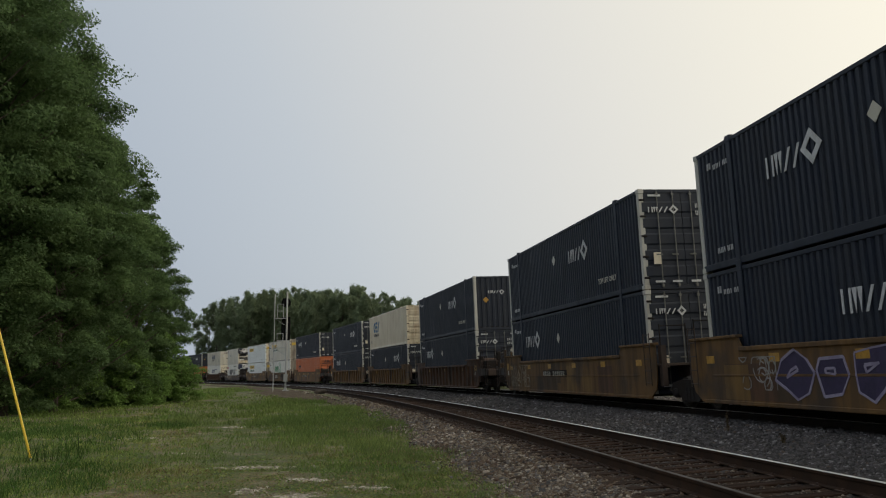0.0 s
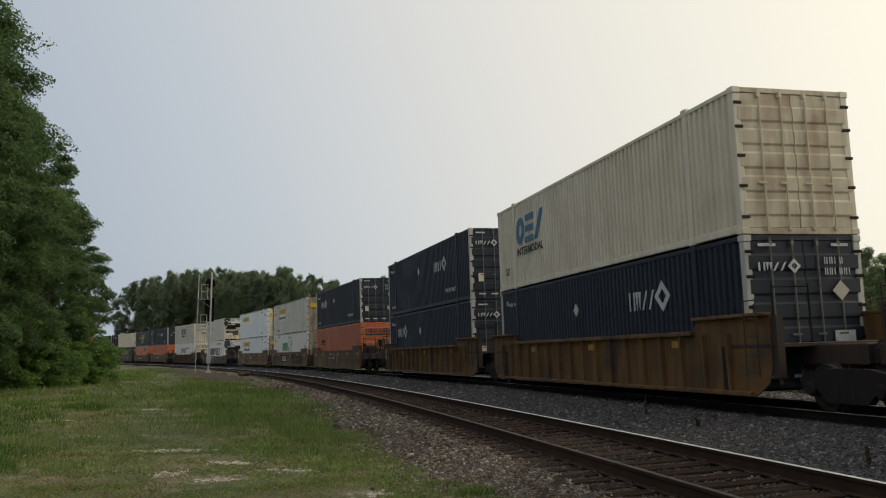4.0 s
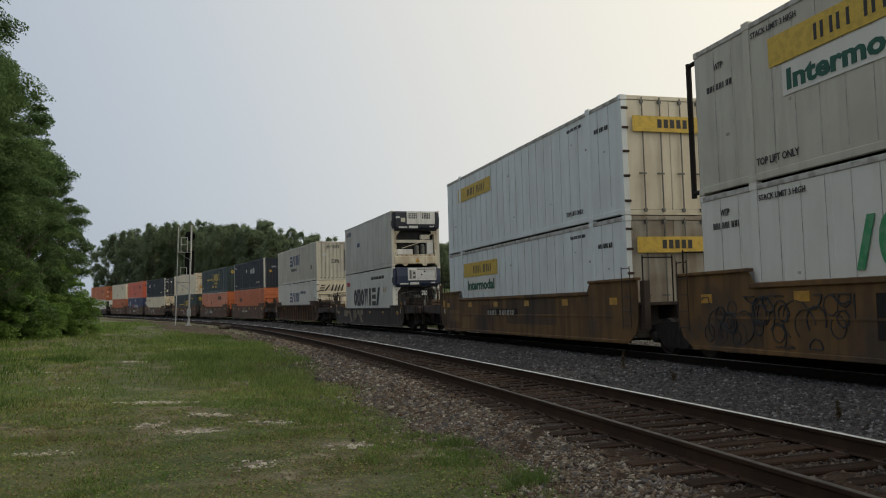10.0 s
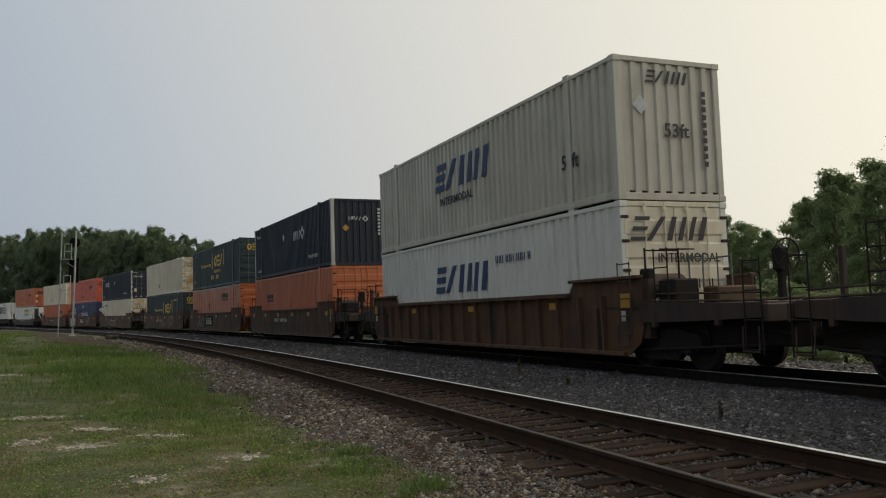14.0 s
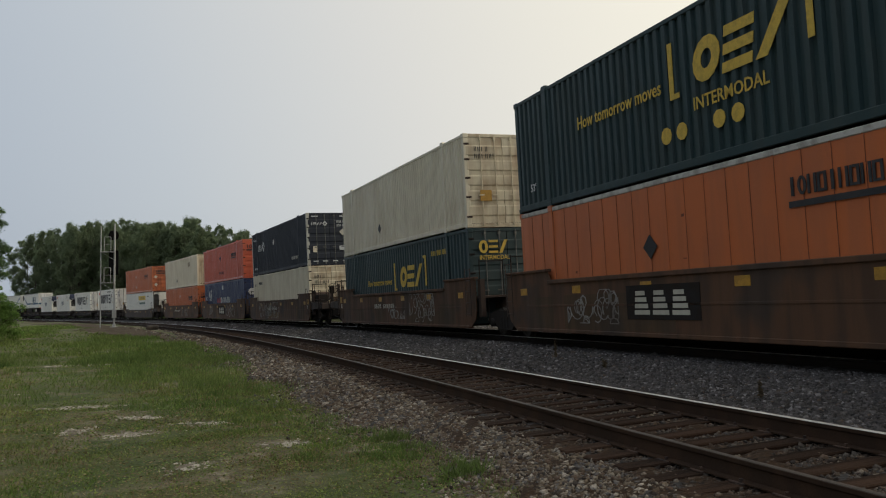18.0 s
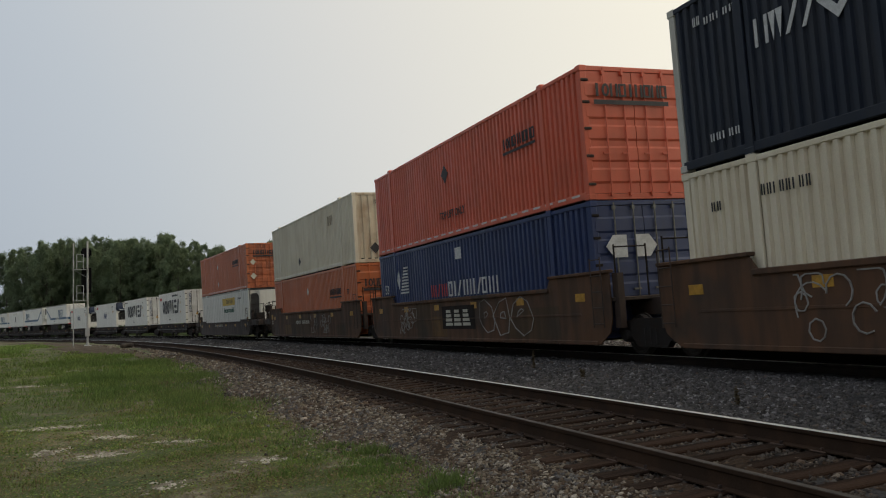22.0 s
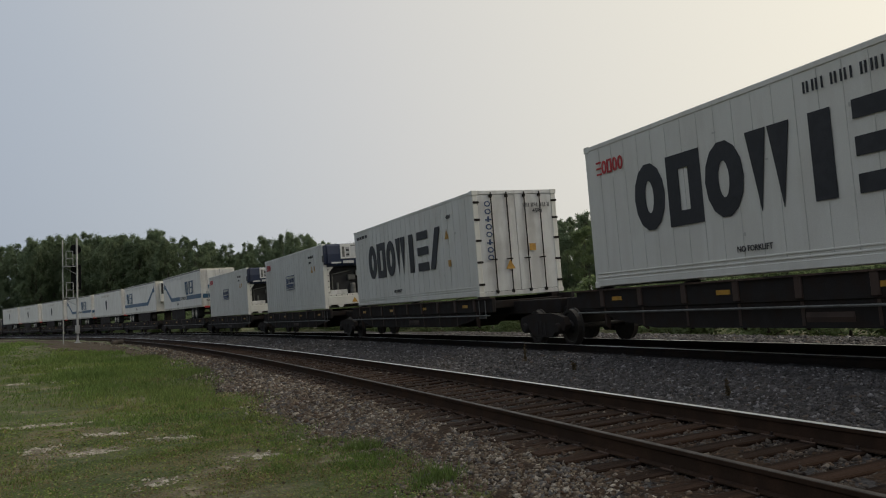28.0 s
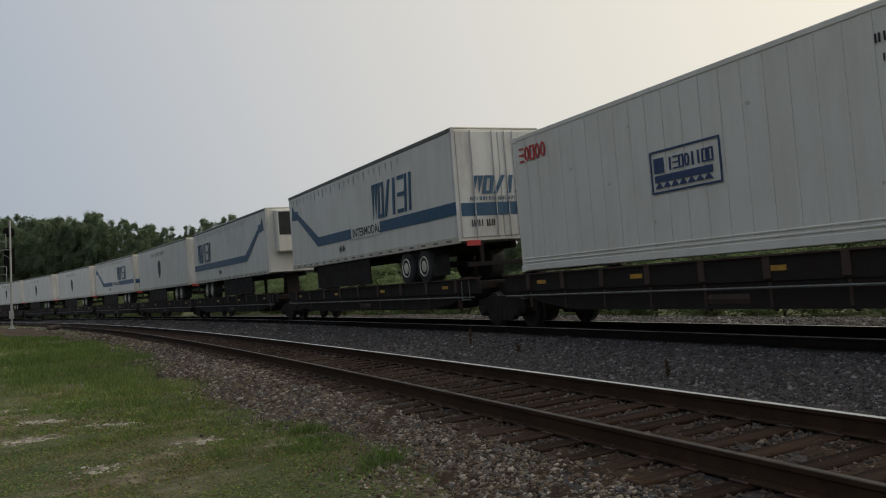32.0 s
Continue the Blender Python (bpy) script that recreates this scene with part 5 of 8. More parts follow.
def container(at, up, length, mat, label, side="rib", front="doors", posts=None, door_mat=None, pitch=0.285, depth=0.065, name="shipping_container"):
    """A container: walls, frame and doors; its front end is the one that leads."""
    c = thing(name, label, "container", "containers on the train")
    c["long"] = length
    h = length / 2
    if side == "rib":
        wall = kept((side, length, mat.name, pitch), lambda: ribbed_side(length, mat, pitch, depth))
    else:
        wall = kept((side, length, mat.name, pitch), lambda: sheet_side(length, mat, pitch, 0.012 if side == "sheet" else 0.006))
    hang("side_wall", wall, c)
    hang("side_wall", wall, c, spun())
    if side != "rib":
        seam = SEAM_ORANGE if mat is C_ORANGE else SEAM_PALE if side == "reefer" else SEAM
        step = pitch if mat is C_ORANGE or side == "reefer" else pitch / 2
        tagged(hang("panel_seam", kept(("seam", length, seam.name, step, side), lambda: seam_lines(length, step, 0.014 if side == "sheet" else 0.008).mesh("panel_seam", seam)), c), kind="stuff")
    if side == "reefer":
        for k in range(2):
            hang("rub_rail", kept(("rub", length, mat.name), lambda: Shape().box(XL - 0.004, XL + 0.03, -h + 0.12, h - 0.12, 0.0, 0.035, 0.008).mesh("rub_rail", mat)), c, Matrix.Translation((0, 0, 0.2 + 0.075 * k)))
    pm = posts or mat
    post, rail, top, roof, floor = frame_of(length, mat, pm, side == "rib")
    for x in (XL + 0.09, XR - 0.09):
        for y in (-h + 0.09, h - 0.09):
            hang("corner_post", kept(("post", pm.name), post), c, Matrix.Translation((x, y, 0)))
    for m in (None, spun()):
        hang("bottom_rail", kept(("rail", length, mat.name, side), rail), c, m)
        hang("top_rail", kept(("top", length, mat.name, side), (lambda: Shape().box(XL - 0.006, XL + 0.09, -h + 0.1, h - 0.1, TALL - 0.12, TALL - 0.01, 0.015).mesh("top_rail", SEAM)) if side == "sheet" else top), c, m)
    hang("roof", kept(("roof", length, mat.name), roof), c)
    hang("floor", kept(("floor", length), floor), c)
    if length > 13:
        for x in (XL, XR):
            for y in (-h + 1.85, h - 1.85):
                hang("lifting_post", kept(("lift", mat.name), lambda: Shape().box(-0.02, 0.05, -0.09, 0.09, 0.0, TALL + 0.0, 0.012).box(-0.03, 0.12, -0.11, 0.11, TALL - 0.12, TALL + 0.045, 0.015)
                                          .box(-0.03, 0.12, -0.11, 0.11, -0.02, 0.12, 0.015).mesh("lifting_post", mat)), c, Matrix.Translation((x, y, 0)) @ pose(0, 0, 0, 0, 0, 0 if x < 0 else 180))
    end = kept(("end", mat.name), lambda: end_wall(mat))
    hang("end_wall", end, c, Matrix.Translation((2 * XM, h, 0)) @ pose(0, 0, 0, 0, 0, 180))
    if front == "doors":
        add_doors(c, door_mat or mat)
        part("door_sill", Shape().box(XL + 0.17, XR - 0.17, -h + 0.01, -h + 0.12, 0.0, 0.13, 0.01), door_mat or mat, c)
        part("door_header", Shape().box(XL + 0.17, XR - 0.17, -h + 0.01, -h + 0.12, TALL - 0.11, TALL, 0.01), door_mat or mat, c)
    elif front == "flush":
        add_doors(c, door_mat or mat, bands=False, rods=GRIME if side == "reefer" else STRAP, hinges=GRIME if side == "reefer" else RUST)
        part("door_sill", Shape().box(XL + 0.17, XR - 0.17, -h + 0.01, -h + 0.12, 0.0, 0.13, 0.01), door_mat or mat, c)
        part("door_header", Shape().box(XL + 0.17, XR - 0.17, -h + 0.01, -h + 0.12, TALL - 0.11, TALL, 0.01), door_mat or mat, c)
    elif front == "wall":
        em = door_mat or mat
        hang("end_wall", kept(("end", em.name), lambda: end_wall(em)), c, Matrix.Translation((0, -h, 0)))
        part("end_sill", Shape().box(XL + 0.17, XR - 0.17, -h - 0.002, -h + 0.1, 0.0, 0.15, 0.01), em, c)
        part("end_header", Shape().box(XL + 0.17, XR - 0.17, -h - 0.002, -h + 0.1, TALL - 0.11, TALL, 0.01), em, c)
    elif front == "cooler":
        add_cooler(c)
    elif front == "nose":
        add_nose(c)
    MOVING.append((c, at, up))
    return c


def end_wall(mat):
    """A ribbed end wall facing -y."""
    w = wave(XL + 0.15, XR - 0.15, 0.3, 0.05)
    me = Shape().loft([[(a, y + (0.02 + d if y == 0 else 0), z) for a, d in w] + [(XR - 0.1, 0.1, z), (XL + 0.1, 0.1, z)] for z, y in ((0.0, -0.0), (0.12, 0), (TALL - 0.12, 0), (TALL, 0))]).mesh("end_wall", mat)
    return me


def add_cooler(c):
    """The cooling machinery in the front end of a refrigerated container: hood on top, open bay, pale sill."""
    h, low = c["long"] / 2, c.get("hood", 0)
    f, T = -h, TALL
    wall = C_WHITE if low else SILL_CREAM
    s = Shape().box(XL + 0.16, XL + 0.3, f + 0.02, f + 0.14, 0.1, T - 0.9, 0.01).box(XR - 0.3, XR - 0.16, f + 0.02, f + 0.14, 0.1, T - 0.9, 0.01)
    s.box(XL + 0.16, XR - 0.16, f + 0.4, f + 0.44, 0.1, T - 0.05).box(XL + 0.3, XR - 0.3, f + 0.02, f + 0.14, 0.56, 0.66, 0.01)
    for x0, d in ((XL + 0.3, 1), (XR - 0.3, -1)):
        s.outline([(x0, T - 0.95), (x0 + d * 0.34, T - 0.95), (x0, T - 1.34)], "y", f + 0.02, f + 0.12)
    part("machine_frame", s, wall, c)
    part("machine_sill", Shape().box(XL + 0.16, XR - 0.16, f, f + 0.14, 0.16, 0.56, 0.02), wall, c, "" if low else "rust-streaked cream sill")
    tabs = Shape()
    for x in (XM - 0.6, XM + 0.5):
        tabs.outline([(x - 0.16, 0.17), (x + 0.16, 0.17), (x + 0.08, 0.04), (x - 0.08, 0.04)], "y", f, f + 0.05)
    part("sill_tab", tabs, wall, c)
    bolts = Shape()
    for i in range(9):
        bolts.box(XL + 0.3 + i * 0.265, XL + 0.34 + i * 0.265, f + 0.005, f + 0.03, 0.59, 0.63)
    for i in range(5):
        for x in (XL + 0.22, XR - 0.26):
            bolts.box(x, x + 0.04, f + 0.005, f + 0.03, 0.72 + i * 0.27, 0.76 + i * 0.27)
    tagged(part("bolts", bolts, GRIME, c), kind="stuff")
    part("bay", Shape().box(XL + 0.3, XR - 0.3, f + 0.36, f + 0.41, 0.66, T - 0.9), BLACK_RUBBER, c, "dark open machinery bay")
    hood = part("hood", Shape().outline([(f - 0.14, T - 1.02), (f - 0.02, T - 1.08), (f + 0.3, T - 1.08), (f + 0.3, T - 0.03), (f - 0.1, T - 0.03), (f - 0.19, T - 0.12), (f - 0.24, T - 0.5), (f - 0.22, T - 0.9)], "x", XL + 0.2, XR - 0.2)
                .outline([(f - 0.13, T - 0.95), (f + 0.1, T - 0.98), (f + 0.1, T - 0.08), (f - 0.1, T - 0.08), (f - 0.16, T - 0.45)], "x", XL + 0.06, XR - 0.06), HOOD_BLUE if low else HOOD, c, "dark navy rounded cooling hood")
    x0, x1 = XM - 0.55, XR - 0.33
    part("vent_panel", Shape().box(x0, x1, f - 0.27, f - 0.2, T - 0.74, T - 0.06, 0.012), WHITE, hood, "white vent panel")
    if low:
        part("hatch", Shape().box(x0 + 0.5, x1 - 0.12, f - 0.283, f - 0.26, T - 0.64, T - 0.16, 0.01), MARK_WHITE, hood)
        part("grille", Shape().box(x0 + 0.08, x0 + 0.2, f - 0.28, f - 0.26, T - 0.66, T - 0.18, 0.006).box(x0 + 0.5, x1 - 0.1, f - 0.288, f - 0.26, T - 0.16, T - 0.11).box(x1 - 0.09, x1 - 0.04, f - 0.28, f - 0.26, T - 0.66, T - 0.1), STRAP, hood)
        part("gauge_panel", Shape().box(x0 + 0.25, x0 + 0.44, f - 0.28, f - 0.26, T - 0.66, T - 0.2, 0.006), GALV, hood)
        part("gauge", Shape().box(x0 + 0.28, x0 + 0.41, f - 0.287, f - 0.275, T - 0.6, T - 0.52).box(x0 + 0.28, x0 + 0.41, f - 0.287, f - 0.275, T - 0.4, T - 0.3).box(x0 + 0.88, x0 + 0.98, f - 0.294, f - 0.28, T - 0.3, T - 0.22), BLACK_RUBBER, hood)
        part("latch", Shape().turned((x0 + 0.76, f - 0.295, T - 0.42), (x0 + 0.76, f - 0.28, T - 0.42), [(0, 0.045), (1, 0.045)], 12), BLACK_RUBBER, hood)
    else:
        part("panel_joint", Shape().box((x0 + x1) / 2 - 0.006, (x0 + x1) / 2 + 0.006, f - 0.273, f - 0.26, T - 0.73, T - 0.07), GRIME, hood)
        for g in (x0 + 0.1, (x0 + x1) / 2 + 0.06):
            for i in range(5):
                for k in range(3):
                    part("slot", Shape().box(g + i * 0.1, g + i * 0.1 + 0.065, f - 0.276, f - 0.26, T - 0.44 + k * 0.11, T - 0.36 + k * 0.11), BLACK_RUBBER, hood)
        part("name_plate", Shape().box(XL + 0.5, XL + 0.74, f - 0.25, f - 0.2, T - 0.62, T - 0.4), C_GREY, hood)
        part("pale_sticker", Shape().box(XL + 0.22, XL + 0.44, f - 0.232, f - 0.15, T - 0.42, T - 0.32), MARK_WHITE, hood)
    for a, b, z0, z1 in ((x0 + 0.12, x0 + 0.62, 0.96, 0.83), (x0 - 0.45, x0 + 0.02, 0.95, 0.87), (x1 - 0.3, x1 - 0.06, 0.9, 0.83)):
        part("label_plate", Shape().box(a, b, f - 0.238, f - 0.2, T - z0, T - z1), MARK_WHITE, hood)
    part("side_clamp", Shape().box(XL + 0.0, XL + 0.07, f - 0.05, f + 0.06, T - 0.85, T - 0.55, 0.01), STRAP, hood)
    part("side_clamp", Shape().box(XR - 0.07, XR - 0.0, f - 0.05, f + 0.06, T - 0.6, T - 0.3, 0.01), STRAP, hood)
    part("warning_plate", Shape().outline([(XM - 0.05, 0.24), (XM + 0.22, 0.24), (XM + 0.085, 0.48)], "y", f - 0.012, f + 0.01), REFLECT, c, "yellow warning triangle")
    part("motor", Shape().turned((XM + 0.1, f + 0.22, 0.66), (XM + 0.1, f + 0.22, 1.16), [(0, 0.12), (0.1, 0.14), (0.85, 0.14), (1, 0.1)], 12), STRAP, c)
    part("compressor", Shape().turned((XM + 0.45, f + 0.22, 0.66), (XM + 0.45, f + 0.22, 1.25), [(0, 0.1), (0.1, 0.13), (0.8, 0.13), (1, 0.06)], 12), STRAP, c)
    part("control_box", Shape().box(XM + 0.3, XM + 0.85, f + 0.1, f + 0.3, 1.5, 1.74, 0.02), C_GREY if not low else WHITE, c)
    if not low:
        part("cross_beam", Shape().box(XL + 0.3, XR - 0.3, f + 0.06, f + 0.14, 1.3, 1.46, 0.01), C_GREY, c)
        part("drip_tray", Shape().box(XL + 0.34, XM - 0.15, f + 0.1, f + 0.3, 0.68, 0.95, 0.02), WHITE, c)
        part("side_cabinet", Shape().box(XR - 0.72, XR - 0.36, f + 0.06, f + 0.3, 0.68, 1.4, 0.02), WHITE, c)
        part("cable", Shape().rod((XL + 0.6, f + 0.05, 1.0), (XM + 0.2, f + 0.04, 1.3), 0.018, n=6).rod((XM + 0.2, f + 0.04, 1.3), (XR - 0.35, f + 0.05, 1.85), 0.018, n=6), C_CREAM, c)
    else:
        part("cable", Shape().rod((XR - 0.24, f - 0.02, 1.95), (XR - 0.34, f - 0.03, 1.6), 0.02, n=6).rod((XR - 0.34, f - 0.03, 1.6), (XM + 0.6, f + 0.1, 1.25), 0.02, n=6), BLACK_RUBBER, c)
        part("drip_tray", Shape().box(XL + 0.34, XM - 0.2, f + 0.12, f + 0.3, 0.66, 0.86, 0.02), WHITE, c)
        part("relay_box", Shape().box(XM - 0.1, XM + 0.25, f + 0.2, f + 0.34, 1.3, 1.55, 0.02), STRAP, c)
        part("pipework", Shape().rod((XL + 0.5, f + 0.28, 0.7), (XL + 0.5, f + 0.28, 1.6), 0.03, n=6).rod((XL + 0.5, f + 0.28, 1.6), (XM, f + 0.28, 1.75), 0.03, n=6).rod((XL + 0.75, f + 0.26, 0.7), (XL + 0.75, f + 0.26, 1.2), 0.05, n=8), STRAP, c)


def add_nose(c):
    """A smooth white end with a black bay for the cooling unit."""
    h = c["long"] / 2
    part("nose", Shape().outline([(XL + 0.5, -h + 0.02), (XL + 0.75, -h - 0.22), (XR - 0.75, -h - 0.3), (XR - 0.4, -h - 0.1), (XR - 0.35, -h + 0.1), (XL + 0.5, -h + 0.1)], "z", 0.35, TALL - 0.15), C_WHITE, c)
    part("end_wall", Shape().box(XL + 0.1, XR - 0.1, -h + 0.05, -h + 0.12, 0.05, TALL - 0.05), C_WHITE, c)
    part("vent", Shape().outline([(XL + 0.16, 1.42), (XL + 0.24, 1.28), (XL + 0.6, 1.28), (XL + 0.68, 1.42), (XL + 0.68, 2.5), (XL + 0.58, 2.68), (XL + 0.24, 2.68), (XL + 0.16, 2.52)], "y", -h - 0.16, -h + 0.05), BLACK_RUBBER, c, "black rounded vent")
    for x in (XL + 0.06, XR - 0.12):
        part("guard_post", Shape().rod((x, -h - 0.25, 0.0), (x, -h - 0.25, TALL), 0.05, n=8).rod((x, -h - 0.25, TALL - 0.05), (x, -h, TALL - 0.05), 0.05, n=8).rod((x, -h - 0.25, 0.9), (x, -h, 0.7), 0.04, n=8), STRAP, c)
    part("top_gap", Shape().box(XL + 0.15, XR - 0.15, -h - 0.02, -h + 0.06, TALL - 0.13, TALL - 0.02), BLACK_RUBBER, c, "dark gap over the nose")
    part("panel_line", Shape().box(XM + 0.0, XM + 0.012, -h - 0.275, -h - 0.262, 0.4, 1.6), GRIME, c)
    part("warning_plate", Shape().box(XM + 0.05, XM + 0.5, -h - 0.31, -h - 0.285, 1.35, 1.55), REFLECT, c)


# ---- marks painted on the near side: a runs in reading direction from the trailing end, z up ----
def side_mark(c, name, pieces, mat, label="", proud=0.0, lean=0.0, base=0.0):
    h, x = c["long"] / 2, XL - proud
    s = Shape()
    for p in pieces:
        pts = [(h - a - lean * (z - base), z) for a, z in p]
        s.outline(pts, "x", x - 0.004, x + 0.006)
    ob = part(name, s, mat, c, label)
    return tagged(ob, kind="stuff") if len(pieces) > 1 else ob


def rect(a0, a1, z0, z1):
    return [(a0, z0), (a1, z0), (a1, z1), (a0, z1)]


def ring(a, z, ra, rz, t, n=14):
    """A hollow oval, as a closed row of slabs."""
    p = [(math.cos(k * 2 * math.pi / n), math.sin(k * 2 * math.pi / n)) for k in range(n + 1)]
    return [[(a + ra * c0, z + rz * s0), (a + ra * c1, z + rz * s1), (a + (ra - t) * c1, z + (rz - t) * s1), (a + (ra - t) * c0, z + (rz - t) * s0)] for (c0, s0), (c1, s1) in zip(p, p[1:])]


def blocks(a, z, wide, tall, n, seed=1, thick=0.3, kinds=None, lean=0.0):
    """n plain shapes in a row, of the size of letters: bars, ovals, frames and chevrons."""
    r, out = random.Random(seed), []
    p = wide / n
    for i in range(n):
        a0, a1 = a + i * p, a + i * p + 0.9 * p
        t, k = min(thick * 0.84 * p, 0.3 * tall), kinds[i] if kinds else r.randrange(7)
        m = (a0 + a1) / 2
        if k == 0:
            out += [rect(a0, a0 + t, z, z + tall), rect(a1 - t, a1, z, z + tall)]
        elif k == 1:
            out += [[(a0, z), (a0 + 1.2 * t, z), (a1, z + tall), (a1 - 1.2 * t, z + tall)]]
        elif k == 2:
            out += ring(m, z + tall / 2, (a1 - a0) / 2, tall / 2, t)
        elif k == 3:
            out += [rect(a0, a0 + t, z, z + tall), rect(a1 - t, a1, z, z + tall), rect(a0 + t, a1 - t, z + tall - 0.8 * t, z + tall), rect(a0 + t, a1 - t, z, z + 0.8 * t)]
        elif k == 4:
            out += [rect(m - 0.6 * t, m + 0.6 * t, z, z + tall)]
        elif k == 5:
            out += [[(a0, z + tall), (m - 0.02 * p, z + tall), ((a0 + m) / 2, z)], [(m + 0.02 * p, z + tall), (a1, z + tall), ((a1 + m) / 2, z)]]
        else:
            out += [rect(a0, a1, z + d * (tall - 0.8 * t), z + d * (tall - 0.8 * t) + 0.8 * t) for d in (0, 0.5, 1)]
    return [[(u + lean * (v - z), v) for u, v in q] for q in out] if lean else out


def bars(a, z, wide, tall, n):
    """Small writing: a row of thin upright strokes."""
    p, out = wide / n, []
    for i in range(n):
        b = a + i * p
        out.append(rect(b + 0.08 * p, b + 0.26 * p, z, z + tall))
        if i % 3 != 2:
            out.append(rect(b + 0.5 * p, b + 0.68 * p, z, z + tall))
    return out


def lozenge(a, z, r, hole=0.0):
    if not hole:
        return [[(a - r, z), (a, z - r), (a + r, z), (a, z + r)]]
    q = hole
    cs = [(a - r, z), (a, z - r), (a + r, z), (a, z + r)]
    ci = [(a - r * q, z), (a, z - r * q), (a + r * q, z), (a, z + r * q)]
    return [[cs[i], cs[(i + 1) % 4], ci[(i + 1) % 4], ci[i]] for i in range(4)]


def words(c, text, a, z, tall, mat, label="", end=False, proud=0.0, wide=None, bold=0.02):
    """Readable words in the built-in letters, on the near side or on the leading end."""
    cu = bpy.data.curves.new("words", "FONT")
    cu.body, cu.size, cu.extrude, cu.resolution_u, cu.offset = text, tall * 1.38, 0.003, 2, tall * bold
    tmp = bpy.data.objects.new("words", cu)
    scene.collection.objects.link(tmp)
    dg = bpy.context.evaluated_depsgraph_get()
    me = bpy.data.meshes.new_from_object(tmp.evaluated_get(dg))
    bpy.data.objects.remove(tmp)
    me.materials.clear()
    me.materials.append(mat)
    if wide:
        xs = [v.co.x for v in me.vertices]
        me.transform(Matrix.Diagonal((wide / (max(xs) - min(xs)), 1, 1, 1)))
    h = c["long"] / 2
    m = Matrix.Translation((a, -h - 0.03 - proud, z)) @ pose(0, 0, 0, 90, 0, 0) if end else Matrix.Translation((XL - 0.006 - proud, h - a, z)) @ pose(0, 0, 0, 90, 0, -90)
    return hang("lettering", me, c, m, label)


def end_mark(c, name, pieces, mat, proud=0.045, label=""):
    """Marks on the leading end; x to the right, z up."""
    y = -c["long"] / 2 - proud
    s = Shape()
    for p in pieces:
        s.outline(p, "y", y - 0.004, y + 0.006)
    ob = part(name, s, mat, c, label)
    return tagged(ob, kind="stuff") if len(pieces) > 1 else ob


def lozenge_logo(c, a, z, tall, mat=None):
    """A slanting row of bars that ends in an open lozenge."""
    mat = mat or MARK_WHITE
    side_mark(c, "logo", blocks(a, z, tall * 2.9, tall, 4, 5, 0.24, (0, 5, 1, 1)), mat, "white block logo", lean=-0.0, base=z)
    side_mark(c, "logo", lozenge(a + tall * 3.65, z + tall * 0.6, tall * 0.8, 0.5), mat, "white open lozenge")


def navy(at, up, label, front="doors", logo_at=4.0, small=False, plate=True):
    c = container(at, up, L53, C_NAVY, label, "rib", front, posts=POST_WHITE if front != "none" else C_NAVY, pitch=0.22, depth=0.05)
    lozenge_logo(c, logo_at, 1.65 if not small else 1.78, 0.46)
    side_mark(c, "numbering", bars(1.0, 2.45, 1.0, 0.12, 6), MARK_WHITE)
    side_mark(c, "numbering", bars(0.7, 2.5, 0.22, 0.16, 2), MARK_WHITE)
    words(c, "TOP LIFT ONLY", 11.7, 0.55, 0.18, C_GREY, wide=1.6)
    side_mark(c, "numbering", bars(0.9, 0.4, 0.8, 0.13, 5), MARK_WHITE)
    side_mark(c, "placard", lozenge(7.0, 2.0, 0.2), C_GREY)
    if front == "doors":
        end_mark(c, "logo", blocks(-1.02, 2.31, 0.66, 0.17, 4, 5, 0.26, (0, 5, 1, 1)) + lozenge(-0.2, 2.4, 0.15, 0.5), MARK_WHITE)
        end_mark(c, "numbering", bars(0.5, 2.44, 0.48, 0.14, 4) + bars(0.5, 2.22, 0.68, 0.14, 6), MARK_WHITE)
        if plate:
            end_mark(c, "placard", lozenge(0.85, 1.9, 0.2), C_GREY)
            end_mark(c, "label_plate", [rect(-0.95, -0.72, 0.75, 1.1)], C_CREAM)
            end_mark(c, "label_plate", [rect(0.62, 1.1, 0.85, 1.1)], MARK_WHITE)
        end_mark(c, "marker_strip", [rect(-1.0, -0.6, 2.8, 2.86), rect(0.7, 1.1, 2.8, 2.86), rect(-0.95, -0.65, 0.2, 0.26), rect(-0.4, -0.1, 0.2, 0.26), rect(0.2, 0.5, 0.2, 0.26), rect(0.8, 1.1, 0.2, 0.26)], MARK_WHITE)
    elif front == "wall":
        end_mark(c, "placard", lozenge(-0.6, 1.7, 0.17), REFLECT, 0.0)
        end_mark(c, "logo", blocks(-0.45, 2.05, 0.62, 0.17, 4, 5, 0.26, (0, 5, 1, 1)) + lozenge(0.35, 2.13, 0.15, 0.5), MARK_WHITE, 0.0)
        end_mark(c, "numbering", [rect(0.95, 1.07, 1.4 + k * 0.16, 1.5 + k * 0.16) for k in range(8)], MARK_WHITE, 0.0)
    return c


# ---- railcars ----
def wheelset_mesh():
    s = Shape().turned((-0.9, 0, 0), (0.9, 0, 0), [(0, 0.07), (1, 0.07)], 10)
    for k in (-1, 1):
        s.turned((k * 0.68, 0, 0), (k * 0.83, 0, 0), [(0, 0.455), (0.2, 0.455), (0.28, 0.425), (1.0, 0.418), (1.0, 0.36), (0.75, 0.34), (0.75, 0.16), (1.05, 0.14), (1.05, 0.05)], 22)
    return s.mesh("wheelset", WHEEL)


